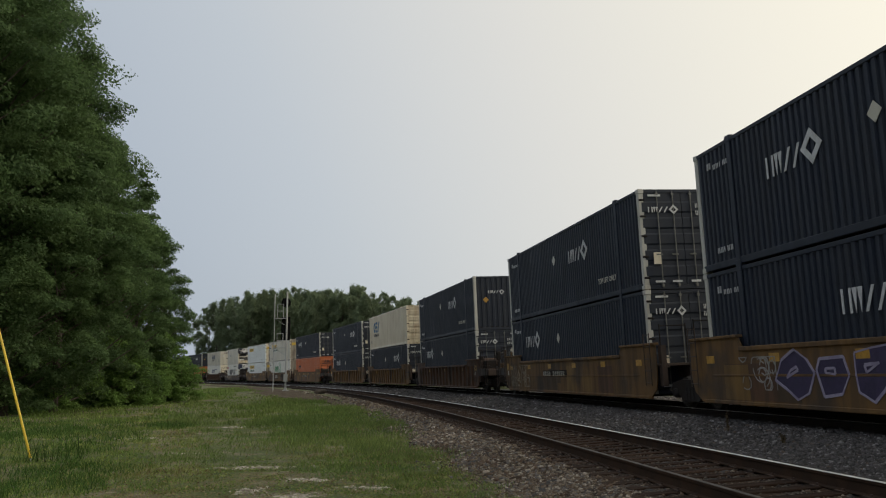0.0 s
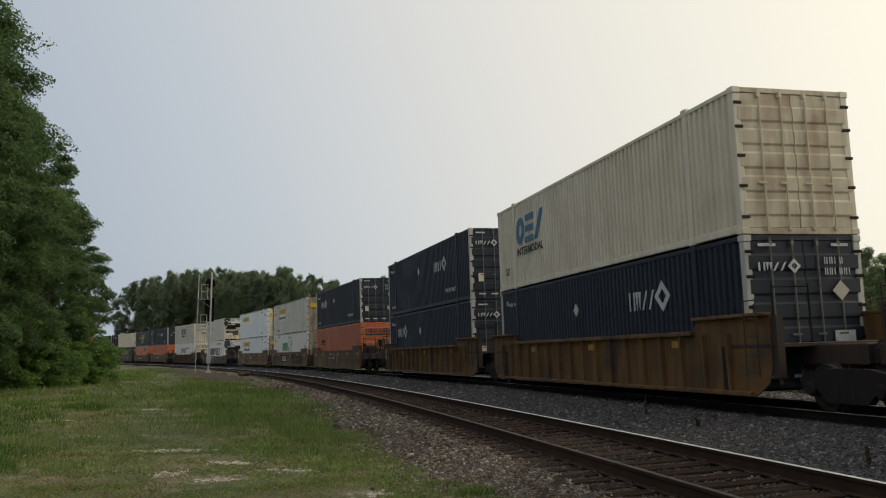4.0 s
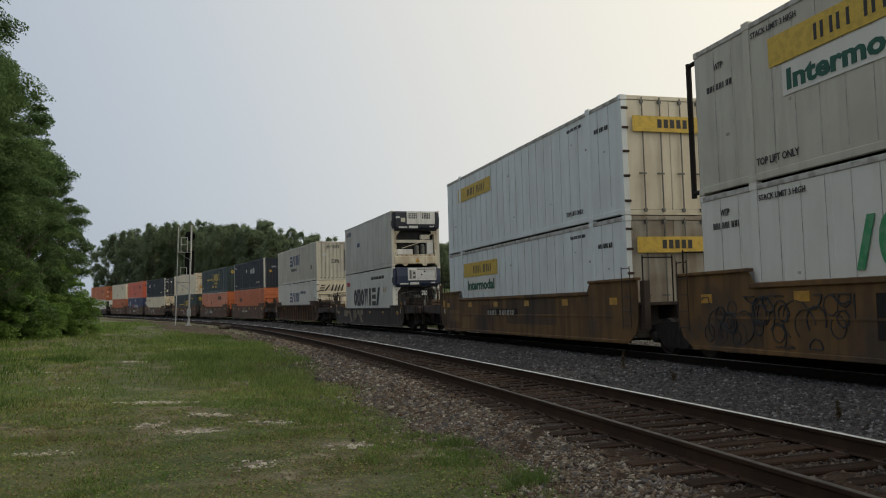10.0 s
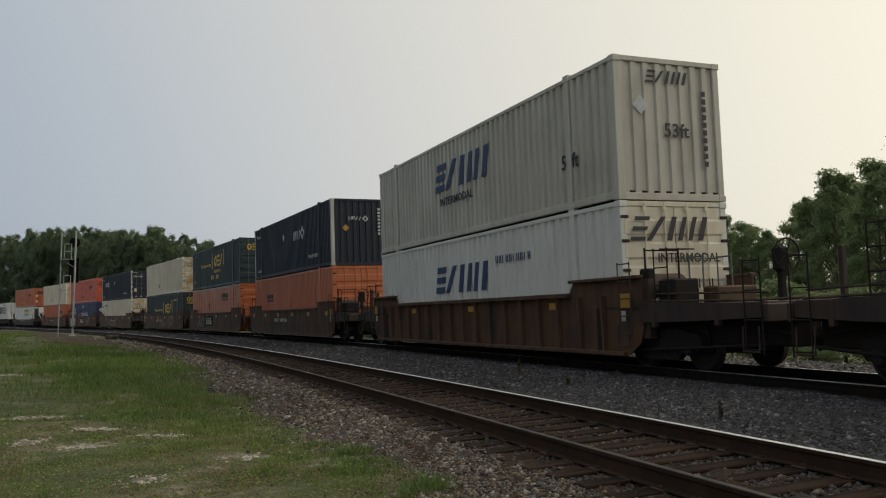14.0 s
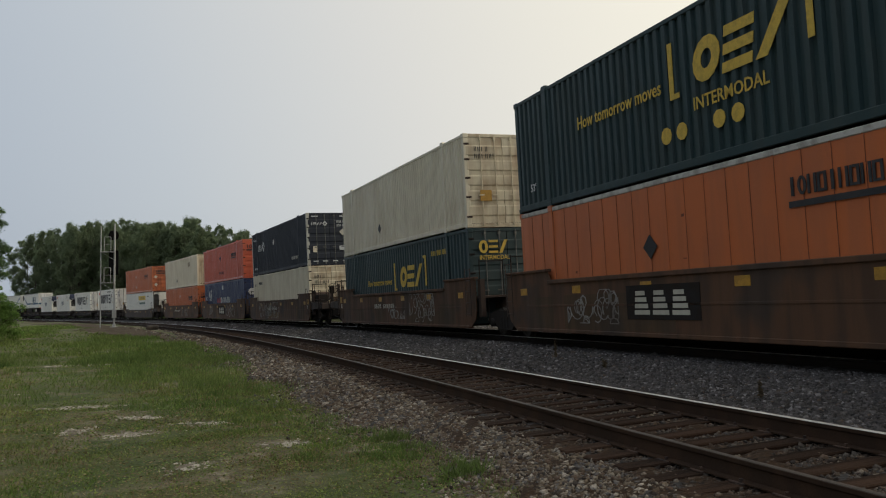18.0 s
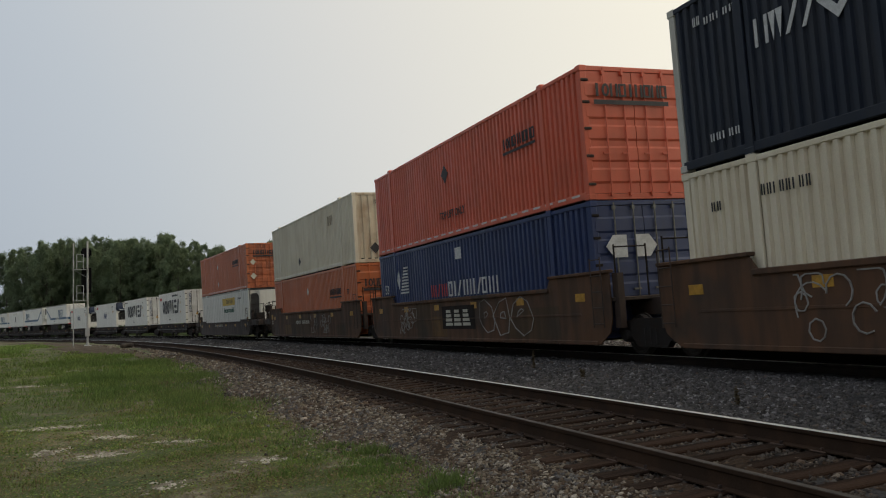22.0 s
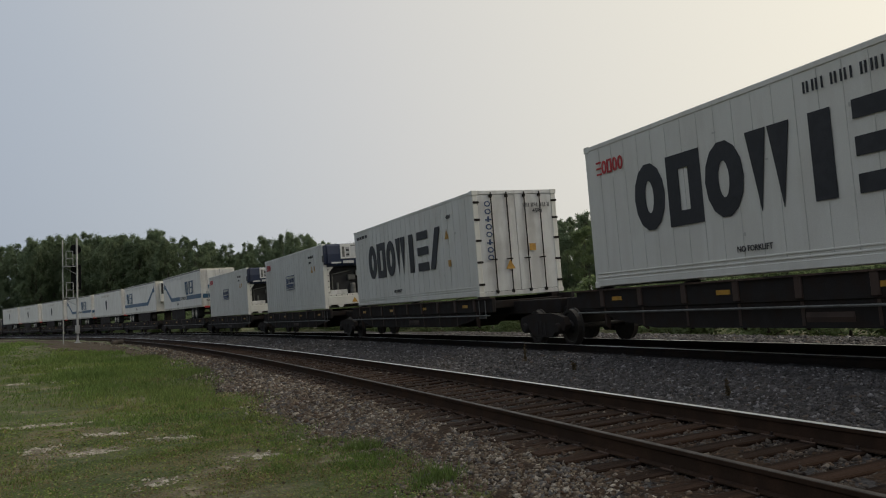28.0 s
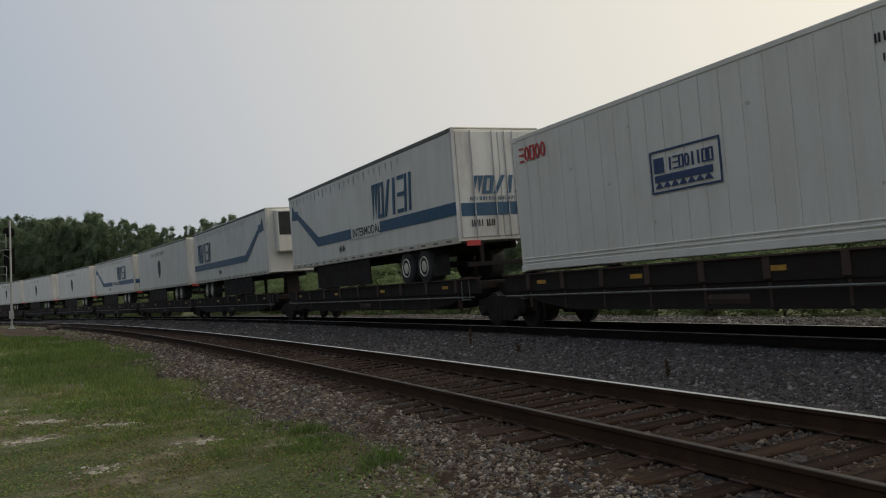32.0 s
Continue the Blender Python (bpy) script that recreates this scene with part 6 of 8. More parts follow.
def side_frame_mesh():
    s = Shape()
    pts = [(-1.2, 0.5), (-1.12, 0.68), (-0.55, 0.78), (0.55, 0.78), (1.12, 0.68), (1.2, 0.5), (1.1, 0.36), (0.72, 0.4), (0.5, 0.2), (-0.5, 0.2), (-0.72, 0.4), (-1.1, 0.36)]
    s.outline(pts, "x", -1.12, -0.98)
    s.turned((-1.2, -0.87, 0.42), (-0.95, -0.87, 0.42), [(0, 0.1), (0.15, 0.13), (1, 0.14)], 12).turned((-1.2, 0.87, 0.42), (-0.95, 0.87, 0.42), [(0, 0.1), (0.15, 0.13), (1, 0.14)], 12)
    for y in (-0.2, 0.0, 0.2):
        s.turned((-1.06, y, 0.26), (-1.06, y, 0.58), [(0, 0.08), (1, 0.08)], 8)
    return s.mesh("side_frame", GRIME)


def bogie(c, y, turns=False):
    """A two-axle bogie: bolster, side frames and wheelsets."""
    b = part("bogie", Shape().box(-1.0, 1.0, -0.22, 0.22, 0.45, 0.75, 0.03).box(-0.3, 0.3, -0.3, 0.3, 0.7, 0.92, 0.03), GRIME, c, "four-wheeled bogie")
    b.matrix_local = Matrix.Translation((0, y, 0))
    hang("side_frame", kept("side_frame", side_frame_mesh), b)
    hang("side_frame", kept("side_frame", side_frame_mesh), b, pose(0, 0, 0, 0, 0, 180))
    for d in (-0.87, 0.87):
        w = hang("wheelset", kept("wheelset", wheelset_mesh), b, Matrix.Translation((0, d, 0.425)))
        if turns:
            TURNING.append((w, d))
    return b


def well_side(h, mat, ribs, top=1.55):
    """One long side plate of a well car, on the near side."""
    s = Shape()
    x0 = -1.46
    e = top + (0.28 if top > 1.4 else 0.12)
    pts = [(-h, 0.8), (-h + 0.12, 0.5), (-h + 0.5, 0.27), (h - 0.5, 0.27), (h - 0.12, 0.5), (h, 0.8), (h, e - 0.04), (h - 2.5, e - 0.04), (h - 2.7, top - 0.02), (-h + 2.7, top - 0.02), (-h + 2.5, e - 0.04), (-h, e - 0.04)]
    inset = 0.07 if ribs else 0.0
    s.outline(pts, "x", x0 + inset, x0 + inset + 0.03)
    s.box(x0 - 0.05, x0 + 0.12, -h + 2.6, h - 2.6, top - 0.1, top, 0.012)
    for k in (-1, 1):
        a, b = sorted((k * (h - 2.55), k * h))
        s.box(x0 - 0.05, x0 + 0.12, a, b, e - 0.07, e, 0.012)
    s.box(x0 - 0.02, x0 + 0.14, -h + 0.6, h - 0.6, 0.24, 0.33, 0.012)
    if ribs:
        n = 17
        for i in range(n):
            y = -h + 1.3 + i * (2 * h - 2.6) / (n - 1)
            s.outline([(x0 - 0.05, top - 0.1), (x0 + 0.07, top - 0.1), (x0 + 0.07, 0.3), (x0 - 0.01, 0.3)], "y", y - 0.04, y + 0.04)
    else:
        s.box(x0 - 0.012, x0, -h + 1.2, h - 1.2, 0.88, 0.93, 0.004)
        for i in range(5):
            y = -h + 2.8 + i * (2 * h - 5.6) / 4
            s.box(x0 + 0.03, x0 + 0.12, y - 0.06, y + 0.06, 0.3, top - 0.08)
    return s.mesh("side_sill", mat)


def rail_steps(s, x, y, z0, z1, wide=0.42, n=4):
    for dy in (0, wide):
        s.rod((x, y + dy, z0), (x, y + dy, z1), 0.014, n=6)
    for i in range(n):
        z = z0 + 0.08 + i * (z1 - z0 - 0.12) / max(1, n - 1)
        s.rod((x, y, z), (x, y + wide, z), 0.013, n=6)
    return s


def end_gear(c, k, h, reach, mat):
    """The free end of a well car: deck over the bogie, deep side plates, rigging, ladders, stirrups, hand brake and hoses."""
    y = lambda a: k * (h + a)
    out = reach - h
    span = lambda a, b: sorted((y(a), y(b)))
    part("end_deck", Shape().box(-1.35, 1.35, *span(-0.1, out - 0.1), 1.19, 1.25, 0.01), W_DARK, c)
    for x in (-1.42, 1.36):
        s = Shape().outline([(y(-0.1), 0.9), (y(-0.1), 1.3), (y(out * 0.55), 1.26), (y(out - 0.08), 1.22), (y(out - 0.08), 1.0), (y(out * 0.5), 0.94)], "x", x, x + 0.06)
        s.box(x - 0.02, x + 0.09, *span(0.3, 0.42), 0.82, 1.28, 0.01).box(x - 0.02, x + 0.09, *span(out * 0.62, out * 0.62 + 0.1), 0.86, 1.24, 0.01)
        part("end_plate", s, W_DARK, c)
    part("end_sill", Shape().box(-1.45, 1.45, *span(out - 0.12, out), 0.92, 1.22, 0.02).box(-0.5, 0.5, *span(out - 0.3, out), 0.62, 1.0, 0.03), W_DARK, c)
    rig = Shape().box(-0.95, 0.95, *span(-1.25, 1.3), 0.32, 0.8, 0.03).box(-0.85, 0.85, *span(1.2, out - 0.05), 0.5, 0.95, 0.03).box(-0.75, 0.75, *span(-1.6, out - 0.2), 0.62, 0.9, 0.02)
    for x in (-0.7, 0.55):
        rig.turned((x, y(out - 0.75), 0.86), (x, y(out - 0.2), 0.86), [(0, 0.08), (0.08, 0.14), (0.9, 0.14), (1, 0.06)], 10)
    rig.rod((-1.2, y(-0.9), 0.33), (-1.2, y(out - 0.3), 0.55), 0.03, n=6).rod((-1.0, y(0.2), 1.0), (-0.9, y(out), 0.7), 0.025, n=6)
    part("brake_rigging", rig, GRIME, c)
    part("coupler", Shape().box(-0.12, 0.12, *span(out - 0.2, out + 0.45), 0.72, 0.98, 0.02).box(-0.2, 0.2, *span(out + 0.3, out + 0.56), 0.7, 1.02, 0.04), GRIME, c)
    hose = Shape()
    pts = [(-0.35, y(out), 0.86), (-0.42, y(out + 0.14), 0.66), (-0.44, y(out + 0.3), 0.5), (-0.4, y(out + 0.45), 0.44), (-0.33, y(out + 0.55), 0.45)]
    for a, b in zip(pts, pts[1:]):
        hose.rod(a, b, 0.025, n=6)
    part("air_hose", hose, BLACK_RUBBER, c)
    part("step_ladder", rail_steps(Shape(), -1.47, y(out - 0.3) - 0.2, 0.4, 1.95, 0.38, 4), GRIME, c)
    for a in (out - 0.55, -0.75):
        p, q = y(a), y(a + 0.36)
        part("stirrup", Shape().rod((-1.46, p, 0.86), (-1.47, p, 0.44), 0.014, n=5).rod((-1.46, q, 0.86), (-1.47, q, 0.44), 0.014, n=5).rod((-1.47, p, 0.45), (-1.47, q, 0.45), 0.016, n=5), RUST, c)
    rail = Shape()
    for x in (-0.35, 0.35):
        rail.rod((x, y(0.15), 1.25), (x, y(0.15), 2.15), 0.017, n=6).rod((x, y(0.55), 1.25), (x, y(0.55), 2.15), 0.017, n=6).rod((x, y(0.15), 2.15), (x, y(0.55), 2.15), 0.017, n=6)
    part("crossover_rail", rail.rod((-0.35, y(0.15), 2.13), (0.35, y(0.15), 2.13), 0.017, n=6), STRAP, c, "pale tube handrail")
    part("corner_reflector", Shape().box(-1.478, -1.462, *span(-0.62, -0.3), 1.2, 1.48, 0.003), REFLECT, c, "amber reflector")
    part("label_plate", Shape().box(-1.478, -1.462, *span(-0.6, -0.46), 0.94, 1.14, 0.003), C_GREY, c)
    for a, b, p, q, z in (((-1.2, -0.62, 0.25, 0.75, 1.72), (-0.45, 0.5, 0.62, 1.05, 1.56), (-1.3, -1.12, -0.2, 0.1, 1.95)) if k < 0 else ((-0.5, 0.6, 0.2, 0.6, 1.5),)):
        part("valve_box", Shape().box(a, b, *span(p, q), 1.24, z, 0.03), GRIME if z > 1.6 else W_UMBER, c)
    part("ladder_frame", rail_steps(Shape(), -1.4, y(0.62) - 0.2, 1.2, 2.3, 0.4, 4).rod((-1.4, y(0.62), 2.28), (-0.6, y(0.62), 2.28), 0.016, n=6), GRIME, c)
    pipe = Shape()
    for z, x in ((1.32, -1.3), (1.45, -1.22)):
        pipe.rod((x, y(-0.1), z), (x, y(out - 0.2), z - 0.05), 0.022, n=6)
    part("air_pipe", pipe.rod((-1.3, y(out - 0.25), 1.28), (-0.5, y(out - 0.15), 1.3), 0.022, n=6), RUST, c)
    if k < 0:
        bx = -0.72
        part("brake_stand", Shape().box(bx - 0.05, bx + 0.05, *span(out - 0.45, out - 0.35), 1.22, 2.0, 0.01).box(bx - 0.13, bx + 0.13, *span(out - 0.5, out - 0.32), 1.72, 2.16, 0.05), GRIME, c)
        w, yw = Shape(), y(out - 0.26)
        for i in range(16):
            p0, p1 = [(bx + 0.27 * math.cos(j * math.pi / 8), yw, 2.0 + 0.27 * math.sin(j * math.pi / 8)) for j in (i, i + 1)]
            w.rod(p0, p1, 0.014, n=5)
        for i in range(5):
            w.rod((bx, yw, 2.0), (bx + 0.27 * math.cos(i * 1.2566), yw, 2.0 + 0.27 * math.sin(i * 1.2566)), 0.01, n=5)
        part("brake_wheel", w, GRIME, c)
    else:
        for x, a, tall in ((-1.3, 0.5, 2.15), (-0.75, out - 0.5, 2.05)):
            part("end_post", Shape().box(x - 0.045, x + 0.045, *span(a, a + 0.09), 1.22, tall, 0.012), mat, c)


REPAINT = {W_TAN.name: (W_OCHRE, W_OCHRE, W_UMBER, W_BROWN), W_BROWN.name: (W_UMBER, W_TAN, W_UMBER), W_DARK.name: (W_UMBER,)}


def repaint(c, mat, h, top, seed):
    """Patched paint on a smooth side sill: lighter and darker rectangles."""
    r = random.Random(seed)
    for i in range(r.choice((3, 4, 5))):
        wide = r.uniform(0.8, 1.6) if i else r.uniform(2.5, 4.2)
        a = r.uniform(-h + 1.2, h - 1.2 - wide)
        z0 = r.choice((0.36, 0.62, 0.36))
        z1 = min(top - 0.12, z0 + r.uniform(0.4, 0.95))
        part("repaint_patch", Shape().box(-1.4625 - 0.0007 * i, -1.455, a, a + wide, z0, z1), r.choice(REPAINT[mat.name]), c)


def well_car(at, mat, label, length=L53, ribs=False, front=3.4, rear=3.4, marks=(), tank=False, code=True, top=1.55):
    """A well car for stacked containers. front, rear: the free length to the next box; short gaps share a bogie."""
    c = thing("well_car", label, "railcar", "railcars of the train")
    body = L53 if length < 15 else length
    c["long"] = body
    h = body / 2 + 0.75
    front_free, rear_free = front - (body - length) / 2, rear - (body - length) / 2
    side = kept(("well_side", mat.name, ribs, top), lambda: well_side(h, mat, ribs, top))
    hang("side_sill", side, c)
    hang("side_sill", side, c, pose(0, 0, 0, 0, 0, 180))
    part("well_floor", Shape().box(-1.4, 1.4, -h + 1.6, h - 1.6, 0.26, 0.33).box(-1.4, 1.4, -h + 1.45, -h + 1.6, 0.3, 1.2).box(-1.4, 1.4, h - 1.6, h - 1.45, 0.3, 1.2), GRIME, c)
    for k, free in ((-1, front_free), (1, rear_free)):
        joined = free < 5
        reach = h + max(0.1, free / 2 - 0.75 - (0.05 if joined else 0.55))
        a, b = sorted((k * (h - 1.7), k * reach))
        p = part("end_platform", Shape().box(-0.45, 0.45, a, b, 0.82, 1.2, 0.02).box(-1.4, 1.4, *sorted((k * (h - 1.5), k * (h + 0.05))), 1.16, 1.24, 0.01).box(-1.35, -1.2, *sorted((k * (h - 0.05), k * (h + 0.15))), 0.6, 1.75), W_DARK, c)
        part("ladder", rail_steps(Shape(), -1.56, k * (h - 0.35) - 0.2, 0.62, 2.1, 0.4, 5), W_DARK, c)
        part("ladder", rail_steps(Shape(), 1.56, k * (h - 0.35) - 0.2, 0.62, 2.1, 0.4, 5), W_DARK, c)
        part("handrail", Shape().rod((-1.3, k * (h + 0.02), 1.24), (-1.3, k * (h + 0.02), 2.35), 0.02, n=6).rod((-0.5, k * (h + 0.02), 1.24), (-0.5, k * (h + 0.02), 2.35), 0.02, n=6).rod((-1.3, k * (h + 0.02), 2.3), (-0.5, k * (h + 0.02), 2.3), 0.018, n=6), GRIME, c)
        if not joined:
            bogie(c, k * (h + 0.12), True)
            end_gear(c, k, h, reach, mat)
            if (tank or mat in (W_BROWN, W_TAN)) and k < 0:
                part("air_tank", Shape().turned((-1.15, k * (h - 0.35), 1.62), (-0.1, k * (h - 0.35), 1.62), [(0, 0.06), (0.05, 0.2), (0.1, 0.24), (0.9, 0.24), (0.95, 0.2), (1, 0.06)], 16), RUST, c, "rusty brown air tank")
        elif k > 0:
            bogie(c, body / 2 + rear_free / 2)
            part("joint", Shape().turned((0, body / 2 + rear_free / 2, 0.85), (0, body / 2 + rear_free / 2, 1.25), [(0, 0.4), (0.6, 0.4), (1, 0.3)], 14), GRIME, c)
    if not ribs and top > 1.4:
        repaint(c, mat, h, top, int(at * 10))
    if ribs:
        for i in range(3):
            y = -h + 3.2 + i * 4.6
            part("reflector", Shape().box(-1.4, -1.38, y, y + 0.4, top - 0.36, top - 0.2), REFLECT, c)
    else:
        for i in range(6):
            y = -h + 1.0 + i * (2 * h - 2.3) / 5
            part("reflector", Shape().box(-1.468, -1.455, y, y + 0.4, top - 0.36, top - 0.18, 0.003), REFLECT, c, "amber reflector")
    if code and not ribs:
        if mat is W_TAN:
            part("number_panel", Shape().box(-1.4715, -1.464, -0.6, 2.4, 0.86, 1.12), GRIME, c)
        s = Shape()
        for i in range(11):
            y = 2.2 - i * 0.25
            if i != 4:
                s.box(-1.476, -1.468, y, y + 0.035, 0.9, 1.08).box(-1.476, -1.468, y + 0.1, y + 0.135, 0.9, 1.08)
        tagged(part("numbering", s, C_GREY, c), kind="stuff")
    for m in marks:
        m(c)
    MOVING.append((c, at, 0.0))
    return c


def sill_logo(y):
    """A dark panel with three pale barred shapes on the side sill."""
    def put(c):
        part("logo_panel", Shape().box(-1.472, -1.464, y - 1.25, y + 1.25, 0.6, 1.3, 0.002), GRIME, c, "dark logo panel with pale shapes")
        s = Shape()
        for i in range(3):
            b = y + 0.95 - i * 0.66
            for k in range(4):
                s.box(-1.478, -1.468, b - 0.55 + 0.05 * k, b - 0.02 * k, 0.7 + k * 0.13, 0.79 + k * 0.13)
        tagged(part("logo", s, C_GREY, c), "three striped pale slabs", kind="stuff")
    return put


def scrawl(y0, y1, z0, z1, mat, seed, n=22, thick=0.035):
    """A tangle of sprayed strokes, of no meaning."""
    def put(c):
        r, s = random.Random(seed), Shape()
        for i in range(n):
            y, z = r.uniform(y0, y1), r.uniform(z0, z1)
            a, b = r.uniform(0, 6.3), r.uniform(0.5, 1.6) * r.choice((-1, 1))
            q = []
            for k in range(9):
                q.append((min(max(y, y0), y1), min(max(z, z0), z1)))
                y, z, a = y + 0.13 * math.cos(a), z + 0.13 * math.sin(a), a + b * 0.6
            for (p, u), (v, w) in zip(q, q[1:]):
                d = math.hypot(v - p, w - u)
                if d > 0.02:
                    nx, nz = -(w - u) / d * thick, (v - p) / d * thick
                    s.outline([(p + nx, u + nz), (v + nx, w + nz), (v - nx, w - nz), (p - nx, u - nz)], "x", -1.469 - 0.0004 * i, -1.461)
        tagged(part("spray_paint", s, mat, c), "sprayed scrawl", kind="stuff")
    return put


def bubbles(y0, y1, z0, z1, n, seed, line, fill=None, thick=0.03):
    """A row of sprayed angular blobs with pale outlines, no letters."""
    def put(c):
        r, edge, body = random.Random(seed), Shape(), Shape()
        w = (y1 - y0) / n
        for i in range(n):
            cy, cz = y1 - (i + 0.5) * w, (z0 + z1) / 2 + r.uniform(-0.06, 0.06)
            m = r.choice((6, 7, 8))
            pts = []
            for k in range(m):
                a, q = (k + r.uniform(-0.25, 0.25)) * 6.283 / m, r.uniform(0.62, 1.12)
                pts.append((cy + 0.58 * w * q * math.cos(a), min(max(cz + 0.52 * (z1 - z0) * q * math.sin(a), z0), z1)))
            if fill:
                body.outline(pts, "x", -1.4665 - 0.0006 * i, -1.455)
            small = [(cy + (p - cy) * 0.35 + r.uniform(-0.06, 0.06), cz + (v - cz) * 0.35) for p, v in pts[:4]]
            for loop in (pts, small):
                for (p, u), (v, q) in zip(loop, loop[1:] + loop[:1]):
                    d = math.hypot(v - p, q - u)
                    if d > 0.02:
                        t = thick * r.uniform(0.6, 1.2)
                        ny, nz = -(q - u) / d * t, (v - p) / d * t
                        edge.outline([(p + ny, u + nz), (v + ny, q + nz), (v - ny, q - nz), (p - ny, u - nz)], "x", -1.474 - 0.0005 * i, -1.462)
        if fill:
            tagged(part("spray_fill", body, fill, c), "dark purple sprayed blobs", kind="stuff")
        tagged(part("spray_outline", edge, line, c), "pale sprayed outlines", kind="stuff")
    return put


def flat_car(at, label, length, front, rear, joined_front=True, joined_rear=True):
    """A low skeleton flat car: deep centre sill, side rails, cross arms, pedestals."""
    c = thing("flat_car", label, "railcar", "railcars of the train")
    c["long"] = length
    h = length / 2 + 0.2
    part("centre_sill", Shape().box(-0.4, 0.4, -h - front / 2 + 0.3, h + rear / 2 - 0.5, 0.75, 1.12, 0.02).outline([(-h + 1.6, 0.78), (-h + 2.6, 0.4), (h - 2.6, 0.4), (h - 1.6, 0.78)], "x", -0.4, 0.4), GRIME, c)
    for x in (-1.32, 1.2):
        part("side_rail", Shape().box(x, x + 0.12, -h - 0.6, h + 0.6, 0.86, 1.26, 0.015).outline([(-h - 0.1, 0.9), (-h + 0.9, 0.62), (-h + 2.2, 0.46), (h - 2.2, 0.46), (h - 0.9, 0.62), (h + 0.1, 0.9)], "x", x + 0.03, x + 0.07), GRIME, c)
    for i in range(9):
        y = -h + 0.5 + i * (2 * h - 1.0) / 8
        hang("stake_pocket", kept("stake_pocket", lambda: Shape().box(-1.36, -1.3, -0.07, 0.07, 0.9, 1.24, 0.012).outline([(-1.3, 0.9), (-1.3, 0.5), (-1.2, 0.42), (-1.2, 0.9)], "y", -0.03, 0.03).mesh("stake_pocket", W_DARK)), c, Matrix.Translation((0, y, 0)))
    part("deck_edge", Shape().box(-1.37, -1.2, -h - 0.6, h + 0.6, 1.235, 1.265), RUST, c, "rusty deck edge")
    part("brake_pipe", Shape().rod((-1.36, -h - 0.5, 0.78), (-1.36, h + 0.5, 0.78), 0.022, n=6), STRAP, c)
    part("air_tank", Shape().turned((-1.15, -1.0, 0.62), (-1.15, 0.0, 0.62), [(0, 0.06), (0.06, 0.16), (0.94, 0.16), (1, 0.06)], 12), W_DARK, c)
    part("grab_iron", Shape().rod((-1.38, -h - 0.3, 0.7), (-1.38, -h - 0.3, 1.2), 0.014, n=5).rod((-1.38, -h + 0.1, 0.7), (-1.38, -h + 0.1, 1.2), 0.014, n=5).rod((-1.38, -h - 0.3, 0.72), (-1.38, -h + 0.1, 0.72), 0.014, n=5), STRAP, c)
    n = 7
    for i in range(n):
        y = -h + i * 2 * h / (n - 1)
        hang("cross_arm", kept("cross_arm", lambda: Shape().box(-1.3, 1.3, -0.14, 0.14, 0.95, 1.17, 0.02).mesh("cross_arm", GRIME)), c, Matrix.Translation((0, y, 0)))
    for y in (-length / 2 + 0.1, length / 2 - 0.1):
        for x in (-1.12, 1.16):
            hang("pedestal", kept("pedestal", lambda: Shape().box(-0.14, 0.14, -0.14, 0.14, 1.15, 1.3, 0.02).mesh("pedestal", GRIME)), c, Matrix.Translation((x, y, 0)))
    for i in range(4):
        y = -h + 1.0 + i * (2 * h - 2.2) / 3
        part("reflector", Shape().box(-1.332, -1.318, y, y + 0.34, 1.02, 1.1), REFLECT, c, "amber reflector")
    bogie(c, h - 0.2 + rear / 2, at < 430)
    part("joint", Shape().turned((0, h - 0.2 + rear / 2, 0.8), (0, h - 0.2 + rear / 2, 1.12), [(0, 0.35), (1, 0.3)], 12), GRIME, c)
    if not joined_front:
        bogie(c, -h - 0.5, True)
        part("coupler", Shape().box(-0.12, 0.12, -h - front / 2 - 0.1, -h - front / 2 + 0.5, 0.72, 0.98, 0.02), GRIME, c)
    MOVING.append((c, at, 0.0))
    return c


